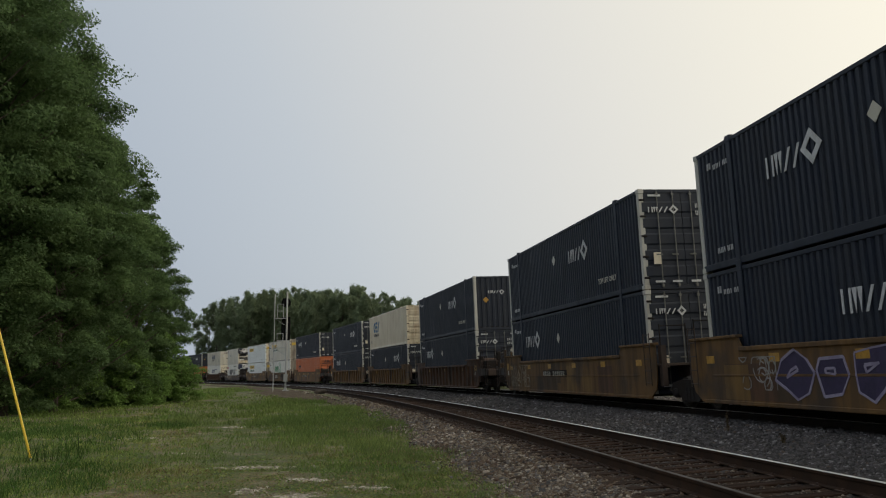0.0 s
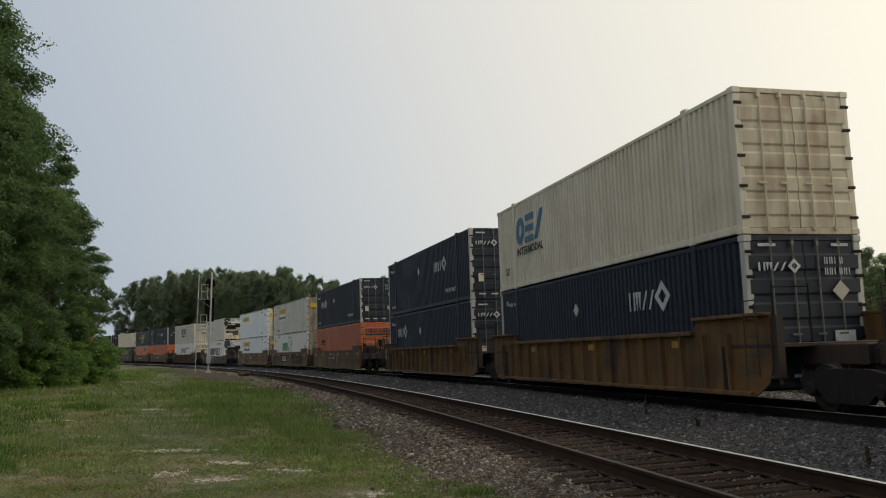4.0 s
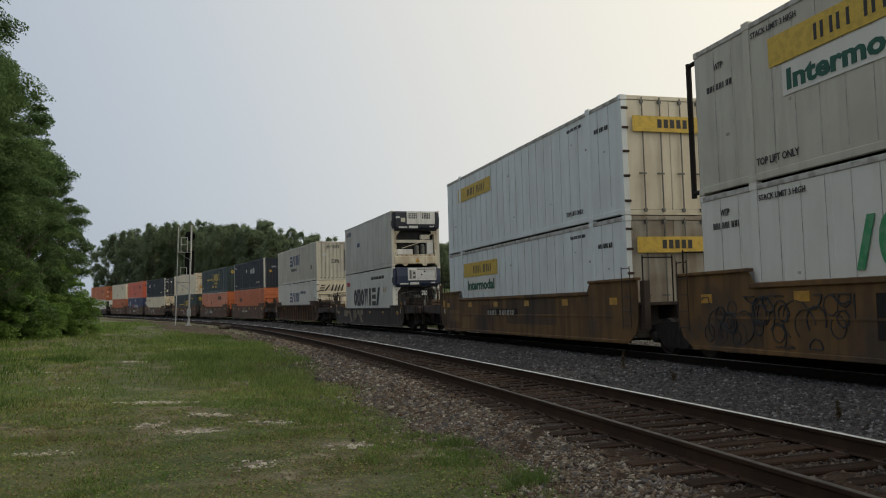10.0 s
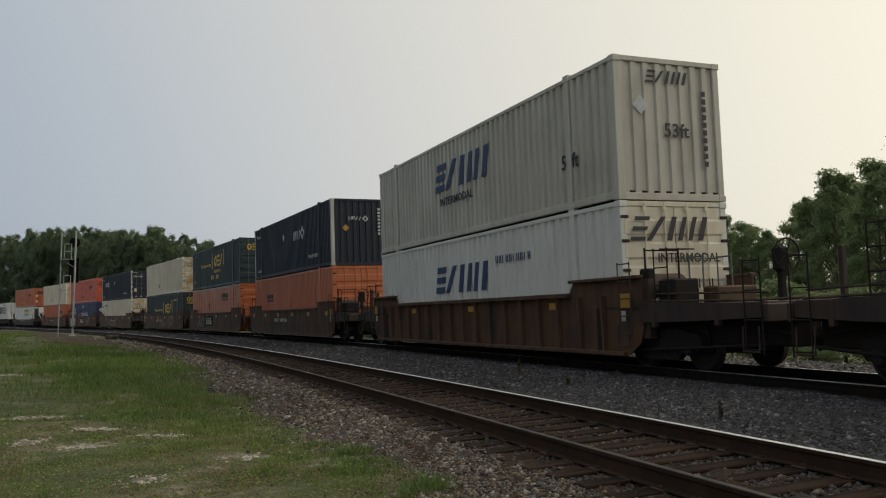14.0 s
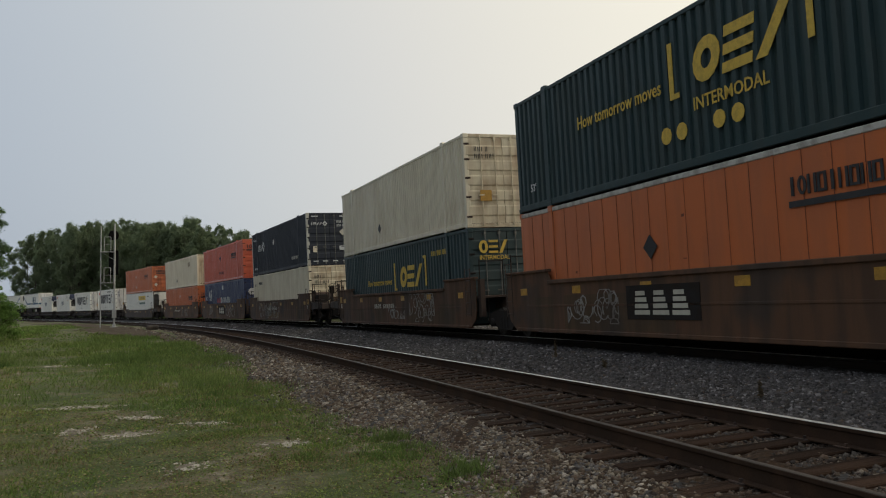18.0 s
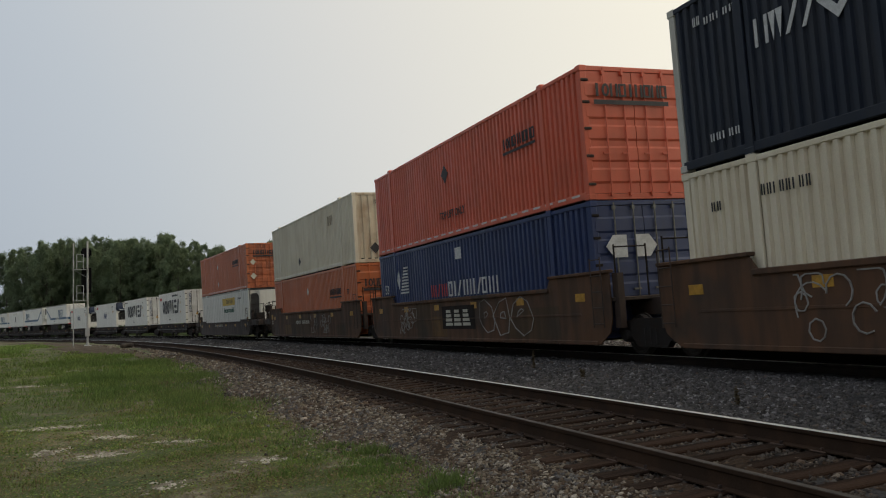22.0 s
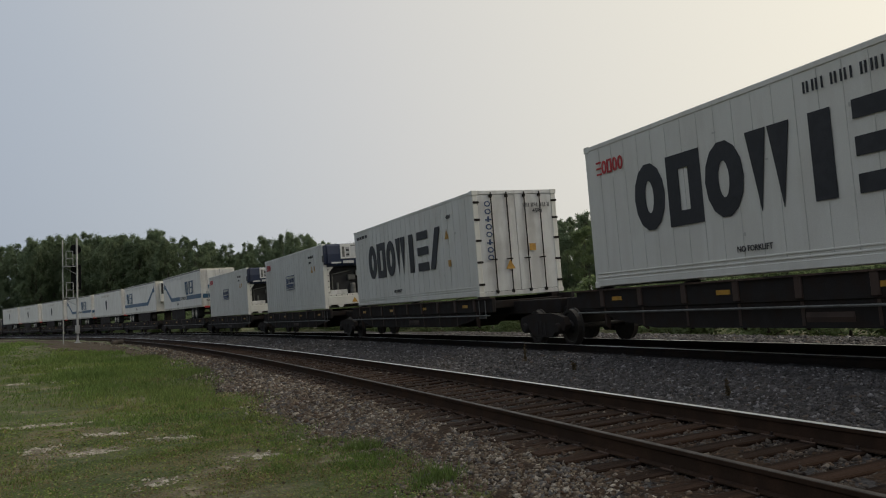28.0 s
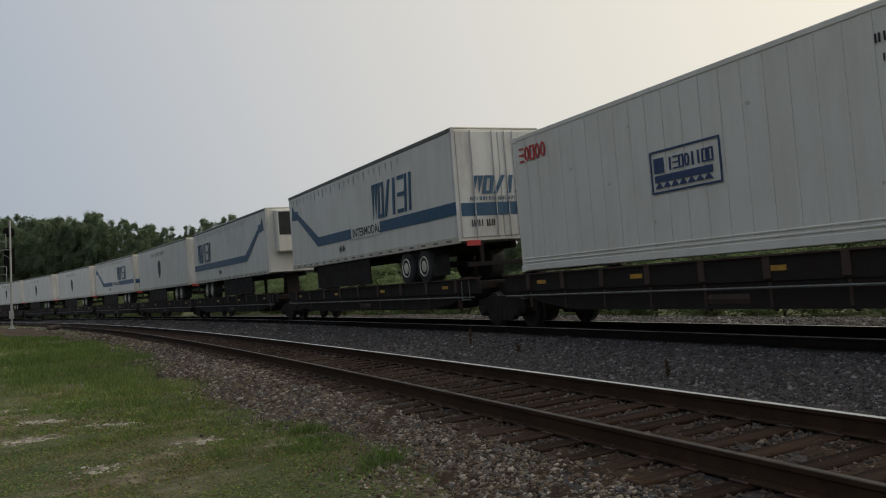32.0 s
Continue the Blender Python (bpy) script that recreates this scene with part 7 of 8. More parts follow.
def trailer(at, label, marks, doors_lead=True, panels=False):
    """A highway trailer standing on the flat car: box, doors, tandem wheels, landing legs."""
    c = thing("semi_trailer", label, "trailer", "trailers on the train")
    length = 15.0
    c["long"] = length
    h, z0, z1 = length / 2, 1.02, 4.03
    k = -1 if doors_lead else 1
    box = Shape().box(XL, XR, -h, h, z0, z1 - 0.06, 0.02)
    part("box", box, C_WHITE, c)
    if panels:
        for i in range(9):
            hang("slat", kept("slat", lambda: Shape().box(XL - 0.012, XL + 0.004, -h + 0.1, h - 0.1, 0, 0.02).mesh("slat", C_WHITE)), c, Matrix.Translation((0, 0, z0 + 0.3 + i * 0.28)))
    part("roof", Shape().box(XL + 0.02, XR - 0.02, -h + 0.02, h - 0.02, z1 - 0.06, z1, 0.02), C_GREY, c)
    part("top_rail", Shape().box(XL - 0.015, XL + 0.04, -h, h, z1 - 0.14, z1 - 0.03, 0.01), STRAP, c)
    part("bottom_rail", Shape().box(XL - 0.015, XL + 0.05, -h, h, z0 - 0.04, z0 + 0.14, 0.01), C_GREY, c)
    for i in range(18):
        hang("rail_marker", kept("rail_marker", lambda: Shape().box(XL - 0.019, XL - 0.01, 0, 0.3, z0 + 0.02, z0 + 0.07).mesh("rail_marker", STRAP)), c, Matrix.Translation((0, -h + 0.4 + i * 0.8, 0)))
    part("corner_post", Shape().box(XL - 0.012, XL + 0.1, -h - 0.012, -h + 0.12, z0, z1 - 0.05, 0.01), WHITE, c)
    part("corner_post", Shape().box(XR - 0.1, XR + 0.012, -h - 0.012, -h + 0.12, z0, z1 - 0.05, 0.01), WHITE, c)
    part("chassis", Shape().box(-0.6, -0.45, -h + 0.3, h - 0.6, z0 - 0.22, z0 - 0.02).box(0.45, 0.6, -h + 0.3, h - 0.6, z0 - 0.22, z0 - 0.02).box(-1.1, 1.1, k * (h - 3.0) - 1.2, k * (h - 3.0) + 1.2, z0 - 0.25, z0 - 0.05), GRIME, c)
    for d in (-0.62, 0.62):
        w = part("wheel", Shape().turned((-1.22, k * (h - 3.0) + d, 0.5), (-0.7, k * (h - 3.0) + d, 0.5), [(0, 0.36), (0.06, 0.48), (0.2, 0.5), (0.8, 0.5), (0.94, 0.48), (1, 0.36)], 20), BLACK_RUBBER, c)
        part("rim", Shape().turned((-1.245, k * (h - 3.0) + d, 0.5), (-1.21, k * (h - 3.0) + d, 0.5), [(0.2, 0.02), (0.2, 0.1), (0.7, 0.13), (0.75, 0.24), (0.1, 0.27), (1, 0.3)], 18), C_GREY, w, "white wheel rim")
        w = part("wheel", Shape().turned((0.7, k * (h - 3.0) + d, 0.5), (1.22, k * (h - 3.0) + d, 0.5), [(0, 0.36), (0.06, 0.48), (0.2, 0.5), (0.8, 0.5), (0.94, 0.48), (1, 0.36)], 20), BLACK_RUBBER, c)
        part("axle", Shape().rod((-1.0, k * (h - 3.0) + d, 0.5), (1.0, k * (h - 3.0) + d, 0.5), 0.07, n=8), GRIME, c)
    part("mud_flap", Shape().box(-1.15, -0.65, k * (h - 1.9) - 0.02, k * (h - 1.9) + 0.02, 0.2, 0.9), BLACK_RUBBER, c)
    for x in (-0.7, 0.7):
        part("landing_leg", Shape().box(x - 0.06, x + 0.06, -k * (h - 2.6) - 0.06, -k * (h - 2.6) + 0.06, 0.1, z0, 0.01).box(x - 0.15, x + 0.15, -k * (h - 2.6) - 0.15, -k * (h - 2.6) + 0.15, 0.02, 0.1, 0.01), GRIME, c)
    part("side_skirt", Shape().box(XL + 0.05, XL + 0.09, *sorted((-k * (h - 3.0), k * (h - 6.5))), 0.12, z0 - 0.05), GRIME, c)
    part("hitch_stand", Shape().outline([(-k * (h - 0.8) - 0.3, 0.0), (-k * (h - 0.8) + 0.3, 0.0), (-k * (h - 0.8) + 0.15, z0 - 0.05), (-k * (h - 0.8) - 0.15, z0 - 0.05)], "x", -0.3, 0.3), GRIME, c)
    if doors_lead:
        for j, (a, b) in enumerate(((XL + 0.1, XM - 0.01), (XM + 0.01, XR - 0.1))):
            d = part("door", Shape().box(a, b, -h - 0.03, -h + 0.02, z0 + 0.1, z1 - 0.12, 0.01), WHITE, c)
            for x in ((a + b) / 2 - 0.2, (a + b) / 2 + 0.45 * (1 if j == 0 else -1)):
                part("lock_rod", Shape().rod((x, -h - 0.06, z0 + 0.05), (x, -h - 0.06, z1 - 0.1), 0.018, n=6), GALV, d)
        part("bumper", Shape().box(XL + 0.2, XR - 0.2, -h - 0.06, -h + 0.06, 0.35, 0.47, 0.01).box(-0.7, -0.6, -h - 0.04, -h + 0.04, 0.4, z0).box(0.6, 0.7, -h - 0.04, -h + 0.04, 0.4, z0), GRIME, c)
        part("door_band", Shape().box(XL + 0.12, XR - 0.12, -h - 0.045, -h - 0.032, 1.68, 2.02), MARK_TEAL, c, "blue band across the doors") if marks == "stripe" else None
        part("tail_lamp", Shape().box(XL + 0.2, XL + 0.6, -h - 0.06, -h - 0.02, z0 - 0.12, z0 + 0.02), MARK_RED, c)
    else:
        n = part("cooling_unit", Shape().box(XM - 1.0, XM + 1.0, -h - 0.45, -h, z0 + 0.9, z1 - 0.15, 0.06), C_WHITE, c, "white cooling unit on the nose")
        part("grille", Shape().box(XM - 0.9, XM + 0.9, -h - 0.47, -h - 0.44, z0 + 1.7, z1 - 0.25, 0.02), BLACK_RUBBER, n, "black grille")
    if marks == "stripe":
        f = (lambda a: a) if doors_lead else (lambda a: length - a)
        side_mark(c, "stripe", [[(f(0.6), 3.05), (f(0.95), 3.05), (f(3.5), 1.72), (f(15), 1.72), (f(15), 2.06), (f(3.65), 2.06), (f(0.95), 3.3)]], MARK_TEAL, "blue stripe that bends up", proud=0.016)
        side_mark(c, "stripe_head", [[(f(0.35), 3.0), (f(0.5), 3.6), (f(0.75), 3.35), (f(1.25), 3.3), (f(1.0), 2.95)]], MARK_TEAL, "blue arrow head", proud=0.02)
        side_mark(c, "placard", lozenge(6.0, 1.45, 0.13) + lozenge(6.3, 1.45, 0.13), STRAP, proud=0.018)
        side_mark(c, "dirt_streaks", [[(a, 3.78), (a + 0.16, 3.78), (a + 0.1, 3.78 - 0.1 - 0.22 * ((a * 7.3) % 1))] for a in [0.6 + 0.47 * i for i in range(24)]], MARK_WHITE, proud=0.018)
        side_mark(c, "logo", blocks(9.2 if doors_lead else 1.0, 2.16, 3.1, 1.1, 6, 8, 0.34, (5, 3, 1, 4, 6, 0)), MARK_TEAL, "blue block logo", proud=0.02, lean=0.12, base=2.2)
        part("word_plate", Shape().box(XL - 0.026, XL - 0.018, -2.3, -2.3 + 2.6, 1.68, 2.1), C_WHITE, c) if doors_lead else None
        if doors_lead:
            words(c, "INTERMODAL", 7.35, 1.75, 0.28, MARK_DARK, wide=2.45, proud=0.022)
            end_mark(c, "logo", blocks(-0.85, 2.25, 2.0, 0.48, 6, 8, 0.34, (5, 3, 1, 4, 6, 0), 0.2), MARK_TEAL, 0.065)
            end_mark(c, "marking", bars(-0.9, 2.08, 1.9, 0.1, 20), MARK_TEAL, 0.065)
            end_mark(c, "numbering", bars(-0.9, 1.4, 0.75, 0.18, 5), MARK_DARK, 0.05)
    else:
        side_mark(c, "emblem", [[(6.9, 3.0), (6.65, 2.7), (6.75, 2.1), (7.1, 1.7), (7.45, 2.1), (7.55, 2.7), (7.3, 3.0)]], MARK_DARK, "dark shield emblem", proud=0.016)
        side_mark(c, "marking", bars(4.6, 3.35, 4.6, 0.26, 9), C_GREY, proud=0.016)
    MOVING.append((c, at, 1.2))
    return c


# ---- the train, from its leading end to its last trailer ----
def grey_gasket(c, z=0.05):
    side_mark(c, "rub_strip", [rect(0.3, c["long"] - 0.3, 0.06, 0.2)], GALV)


# two navy boxes, sprayed car
well_car(12.05, W_TAN, "tan-brown well car with purple sprayed scrawl, carrying navy containers", front=6.5, rear=3.4, marks=[bubbles(-6.6, 4.3, 0.42, 1.42, 9, 3, LILAC, GRAFFITI, 0.026), scrawl(4.4, 6.2, 0.6, 1.3, CHALK, 4, 16, 0.012)], code=False)
navy(12.05, 0.36, "navy corrugated container low in a tan well car", logo_at=5.5)
navy(12.05, 3.41, "navy corrugated container stacked on another navy one", logo_at=3.4)
well_car(31.0, W_TAN, "tan-brown well car with smooth sides and amber reflectors", front=3.4, rear=6.5, marks=[scrawl(4.4, 7.4, 0.45, 1.35, DUSTY, 9, 34, 0.016)])
navy(31.0, 0.36, "navy corrugated container, doors forward, low in a tan well car", logo_at=2.5, small=True)
navy(31.0, 3.41, "navy corrugated container, doors forward, stacked high", logo_at=8.8)
# three ribbed cars
well_car(53.2, W_BROWN, "brown well car with upright side ribs", ribs=True, front=6.5, rear=4.3)
navy(53.2, 0.36, "navy container with doors forward in a ribbed brown well car", logo_at=2.3, small=True)
navy(53.2, 3.41, "navy container with white corner posts and ribbed end forward", front="wall", logo_at=9.2)
well_car(72.9, W_TAN, "tan-brown well car with upright side ribs", ribs=True, front=4.3, rear=3.4)
navy(72.9, 0.36, "navy container under a cream container", logo_at=10.4, small=True)
cr = container(72.9, 3.41, L53, C_CREAM, "weathered cream container with blue block logo, stacked on navy", "rib", "doors", door_mat=C_STAINED, pitch=0.22, depth=0.06)
side_mark(cr, "logo", blocks(2.0, 1.5, 2.7, 0.95, 3, 2, 0.34, (2, 6, 1)), MARK_SKY, "blue block logo", proud=0.0, lean=0.12, base=1.5)
words(cr, "INTERMODAL", 2.1, 1.12, 0.27, MARK_DARK, wide=2.5)
words(cr, "53'", 0.8, 0.55, 0.26, MARK_DARK)
well_car(91.8, W_TAN, "tan-brown ribbed well car with navy containers", ribs=True, front=3.4, rear=7.7)
navy(91.8, 0.36, "navy container with doors forward, low in a ribbed well car", logo_at=2.2, small=True)
navy(91.8, 3.41, "navy container with doors forward above another navy one", logo_at=9.9)
# smooth tan cars
well_car(114.8, W_TAN, "tan-brown smooth-sided well car with an orange container", front=7.7, rear=4.0)
o = container(114.8, 0.36, L53, C_ORANGE, "orange container with horizontal door bands, low in a well car", "rib", "doors", pitch=0.22, depth=0.055)
side_mark(o, "logo", blocks(2.0, 1.84, 1.5, 0.24, 9, 33, 0.3, (4, 2, 0, 3, 4, 0, 3, 0, 3)) + [rect(2.0, 3.5, 1.68, 1.77)], MARK_DARK, "dark logo bars")
end_mark(o, "logo", blocks(-1.0, 2.32, 2.0, 0.3, 9, 33, 0.3, (4, 2, 0, 3, 4, 0, 3, 0, 3)) + [rect(-1.0, 1.0, 2.14, 2.24)], MARK_DARK, 0.05)
navy(114.8, 3.41, "navy container with doors forward on an orange container", logo_at=2.2)
well_car(134.1, W_TAN, "tan-brown well car with a dark logo panel", front=4.0, rear=3.1, marks=[sill_logo(1.5), scrawl(-6.5, -0.5, 0.4, 1.35, MARK_DARK, 77, 60, 0.011), scrawl(3.2, 7.5, 0.4, 1.3, MARK_DARK, 78, 40, 0.011)], code=False)
g = container(134.1, 0.36, L53, C_WHITE, "off-white sheet-sided container with a green animal emblem", "sheet", "flush", door_mat=C_DIRTY_SHADED, pitch=1.22)
side_mark(g, "logo", blocks(4.4, 1.3, 2.5, 0.85, 5, 4, 0.34), MARK_GREEN, "green block logo", proud=0.014)
s = []
for i in range(14):
    u, v = i * 0.42, (i + 1) * 0.42
    s.append([(8.0 + 0.95 * math.cos(2.4 - u), 1.95 + 0.8 * math.sin(2.4 - u)), (8.0 + 0.95 * math.cos(2.4 - v), 1.95 + 0.8 * math.sin(2.4 - v)), (8.0 + 0.82 * math.cos(2.4 - v), 1.95 + 0.68 * math.sin(2.4 - v)), (8.0 + 0.82 * math.cos(2.4 - u), 1.95 + 0.68 * math.sin(2.4 - u))])
s += [[(7.4, 1.5), (7.9, 1.7), (8.0, 1.62), (7.45, 1.36)], [(8.2, 1.9), (8.7, 2.1), (8.72, 2.0), (8.25, 1.8)], [(7.7, 2.2), (8.1, 2.35), (8.12, 2.26), (7.75, 2.1)]]
side_mark(g, "emblem", s, MARK_GREEN, "green curved emblem", proud=0.014)
words(g, "STACK LIMIT 3 HIGH", 2.0, 2.7, 0.11, MARK_DARK, wide=1.3, proud=0.004)
words(g, "WTP", 0.75, 2.55, 0.14, MARK_DARK, wide=0.3, proud=0.004)
side_mark(g, "numbering", bars(0.45, 2.3, 0.95, 0.13, 9), MARK_DARK)
g = container(134.1, 3.41, L53, C_GREY, "pale grey sheet-sided container with a yellow panel", "sheet", "flush", door_mat=C_DIRTY_SHADED, pitch=1.22)


def yellow_panel(c, a, z, green=True, wide=3.9, named=True):
    part("panel", Shape().box(XL - 0.008, XL + 0.004, c["long"] / 2 - a - wide, c["long"] / 2 - a, z, z + 0.54, 0.002), MARK_GOLD, c, "yellow name panel")
    side_mark(c, "marking", bars(a + 1.2, z + 0.13, 2.3, 0.28, 6), MARK_DARK, proud=0.01)
    if not named:
        return
    part("word_plate", Shape().box(XL - 0.003, XL + 0.008, c["long"] / 2 - a - 3.7, c["long"] / 2 - a - 0.35, z - 0.6, z - 0.04), C_WHITE, c)
    words(c, "Intermodal", a + 0.45, z - 0.5, 0.36, MARK_PINE if green else MARK_DARK, wide=3.1, proud=0.004, bold=0.05)


yellow_panel(g, 2.5, 2.0)
words(g, "STACK LIMIT 3 HIGH", 2.0, 2.7, 0.11, MARK_DARK, wide=1.3)
words(g, "WTP", 0.75, 2.45, 0.14, MARK_DARK, wide=0.3)
side_mark(g, "numbering", bars(0.45, 2.05, 0.9, 0.12, 8), MARK_DARK)
words(g, "TOP LIFT ONLY", 2.0, 0.3, 0.14, MARK_DARK, wide=1.2)
end_mark(g, "panel", [rect(-1.0, 1.1, 2.1, 2.5)], MARK_GOLD, 0.05)
part("guard_post", Shape().rod((XL + 0.06, 8.0, 0.0), (XL + 0.06, 8.0, 2.9), 0.06, n=8).rod((XL + 0.06, 8.0, 2.85), (XL + 0.06, 7.6, 2.85), 0.05, n=8).rod((XL + 0.06, 8.0, 0.1), (XL + 0.06, 7.6, 0.1), 0.05, n=8), GRIME, g)
well_car(152.7, W_TAN, "tan-brown smooth well car with white containers", front=3.1, rear=9.6)
for up, z, a in ((0.36, 2.0, 2.1), (3.41, 2.0, 1.6)):
    j = container(152.7, up, L53, C_PALE, "white sheet-sided container with rust-streaked doors and yellow panel", "sheet", "flush", door_mat=C_CREAM if up > 1 else C_DIRTY_SHADED, pitch=1.22)
    yellow_panel(j, a, z, named=up < 1)
    words(j, "TOP LIFT ONLY", 12.0, 0.3, 0.13, MARK_DARK, wide=1.1)
    side_mark(j, "numbering", bars(13.9, 2.3, 0.8, 0.12, 8) + bars(12.2, 2.68, 1.0, 0.09, 12), MARK_DARK)
    end_mark(j, "panel", [rect(-1.0, 1.1, 2.1, 2.5)], MARK_GOLD, 0.05)
    end_mark(j, "marking", [rect(-0.3 + i * 0.18, -0.18 + i * 0.18, 2.2, 2.42) for i in range(5)], MARK_DARK, 0.055)
# refrigerated boxes in a dark car
well_car(175.8, W_DARK, "dark red-brown well car with pale painted patches", length=L40, front=9.6, rear=9.2, top=1.22, marks=[
    lambda c: tagged(part("spray_paint", Shape().outline([(5.6, 1.14), (5.6, 0.7), (4.6, 0.7), (4.6, 1.14)], "x", -1.475, -1.455).outline([(4.2, 1.14), (3.9, 1.14), (3.2, 0.35), (3.6, 0.35)], "x", -1.475, -1.455)
                   .outline([(2.9, 1.14), (2.2, 1.14), (2.0, 0.7), (2.8, 0.35), (3.1, 0.35)], "x", -1.475, -1.455).outline([(1.8, 1.14), (0.3, 1.14), (0.3, 0.82), (1.8, 0.82)], "x", -1.475, -1.455)
                   .outline([(1.4, 0.82), (0.9, 0.82), (0.3, 0.35), (0.8, 0.35)], "x", -1.475, -1.455), DUSTY, c), "pale painted patches", kind="stuff")], code=False)
r = container(175.8, 0.36, L40, C_WHITE, "white refrigerated container with large dark lettering shapes", "reefer", "none", pitch=0.46)
r["hood"] = 1
add_cooler(r)
side_mark(r, "logo", blocks(2.4, 1.0, 6.6, 1.02, 7, 12, 0.38, (2, 3, 2, 5, 4, 6, 1)), MARK_DARK, "large dark block logo", proud=0.006)
side_mark(r, "marking", bars(7.0, 2.5, 3.0, 0.17, 15), MARK_DARK, proud=0.006)
side_mark(r, "logo", blocks(0.3, 2.25, 1.0, 0.28, 5, 3, 0.28, (6, 2, 3, 2, 2)), MARK_RED, "small red block logo", proud=0.006)
side_mark(r, "warning_plate", [[(9.7, 1.75), (9.95, 1.75), (9.82, 2.05)], rect(10.15, 10.3, 1.75, 2.0)], REFLECT, proud=0.006)
r = container(175.8, 3.41, L40, C_GREY, "dented grey-white refrigerated container with dark cooling hood", "reefer", "none", pitch=0.46)
add_cooler(r)
side_mark(r, "logo", blocks(0.4, 2.45, 0.3, 0.28, 2, 6), MARK_RED, proud=0.006)
side_mark(r, "logo", blocks(0.75, 2.45, 1.0, 0.28, 5, 3), MARK_BLUE, proud=0.006)
part("patch", Shape().box(XL - 0.008, XL + 0.004, 1.6, 2.2, 1.6, 1.85), MARK_BLUE, r, "small blue label")
# white and grey pair in a ribbed car
well_car(198.6, W_BROWN, "brown ribbed well car with white and grey containers", ribs=True, front=9.2, rear=6.4)
w = container(198.6, 0.36, L53, C_WHITE, "white corrugated container with rusty doors, low in a well car", "rib", "doors", door_mat=C_CREAM, pitch=0.34)
side_mark(w, "logo", blocks(5.2, 1.42, 3.9, 0.8, 5, 21, 0.42, (6, 1, 4, 0, 4)), MARK_BLUE, "dark blue slanted block logo", lean=0.25, base=0.9)
side_mark(w, "numbering", bars(9.6, 2.1, 2.0, 0.2, 10), MARK_BLUE)
end_mark(w, "logo", blocks(-1.1, 2.2, 2.0, 0.5, 5, 21, 0.3, (6, 1, 4, 0, 4), 0.3), MARK_DARK, 0.05)
words(w, "INTERMODAL", -0.45, 1.75, 0.2, MARK_DARK, end=True, proud=0.03, wide=1.6)
end_mark(w, "numbering", bars(-0.7, 1.2, 1.700, 0.200, 10), MARK_DARK, 0.05)
w = container(198.6, 3.41, L53, C_GREY, "grey corrugated container with ribbed end forward", "rib", "wall", pitch=0.3)
side_mark(w, "logo", blocks(5.5, 1.5, 4.0, 0.85, 5, 21, 0.42, (6, 1, 4, 0, 4)), MARK_BLUE, "dark blue slanted block logo", lean=0.25, base=1.4)
words(w, "INTERMODAL", 5.9, 1.05, 0.24, MARK_DARK, wide=2.4)
words(w, "53ft", 13.2, 0.95, 0.34, MARK_DARK)
words(w, "53ft", -0.1, 1.35, 0.3, MARK_DARK, end=True, proud=-0.01)
end_mark(w, "logo", blocks(-0.5, 2.5, 1.1, 0.27, 5, 21, 0.3, (6, 1, 4, 0, 4), 0.3), MARK_DARK, 0.0)
end_mark(w, "placard", lozenge(-0.65, 2.0, 0.2), MARK_WHITE, 0.0)
end_mark(w, "numbering", [rect(0.95, 1.05, 0.75 + k * 0.17, 0.86 + k * 0.17) for k in range(10)], MARK_DARK, 0.0)
# brown cars with orange, navy and teal boxes
well_car(220.4, W_BROWN, "brown smooth well car with an orange and a navy container", front=6.4, rear=3.5, tank=True)
o = container(220.4, 0.36, L53, C_ORANGE, "orange corrugated container under a navy one", "rib", "doors", pitch=0.22, depth=0.055)
side_mark(o, "logo", blocks(3.0, 1.84, 1.5, 0.24, 9, 33, 0.3, (4, 2, 0, 3, 4, 0, 3, 0, 3)) + [rect(3.0, 4.5, 1.68, 1.77)], MARK_DARK)
navy(220.4, 3.41, "navy container with white posts, ribbed end forward, on orange", front="wall", logo_at=9.0)
well_car(239.7, W_BROWN, "brown smooth well car with a dark logo panel", front=3.5, rear=3.7, marks=[sill_logo(1.0), scrawl(2.6, 4.9, 0.5, 1.25, CHALK, 31, 22, 0.01)], code=False)
o = container(239.7, 0.36, L53, C_ORANGE, "orange sheet-sided container with upright seams", "sheet", "doors", pitch=0.62)
side_mark(o, "logo", blocks(10.15, 2.2, 1.85, 0.3, 9, 33, 0.3, (4, 2, 0, 3, 4, 0, 3, 0, 3)) + [rect(10.15, 12.0, 2.02, 2.12)], MARK_DARK, "dark logo bars", proud=0.014)
side_mark(o, "placard", lozenge(6.2, 1.7, 0.25), MARK_DARK, proud=0.014)


def bracket_logo(c, a, z):
    side_mark(c, "logo", blocks(a, z, 2.6, 0.82, 3, 14, 0.32, (2, 6, 1)), MARK_GOLD, "gold block logo", lean=0.15, base=z)
    side_mark(c, "bracket", [[(a - 0.7, z - 0.1), (a - 0.4, z - 0.1), (a - 0.4, z), (a - 0.56, z), (a - 0.56, z + 1.0), (a - 0.7, z + 1.0)]], MARK_GOLD)
    side_mark(c, "bracket", [[(a + 3.04, z + 1.1), (a + 2.74, z + 1.1), (a + 2.74, z + 1.0), (a + 2.9, z + 1.0), (a + 2.9, z), (a + 3.04, z)]], MARK_GOLD)


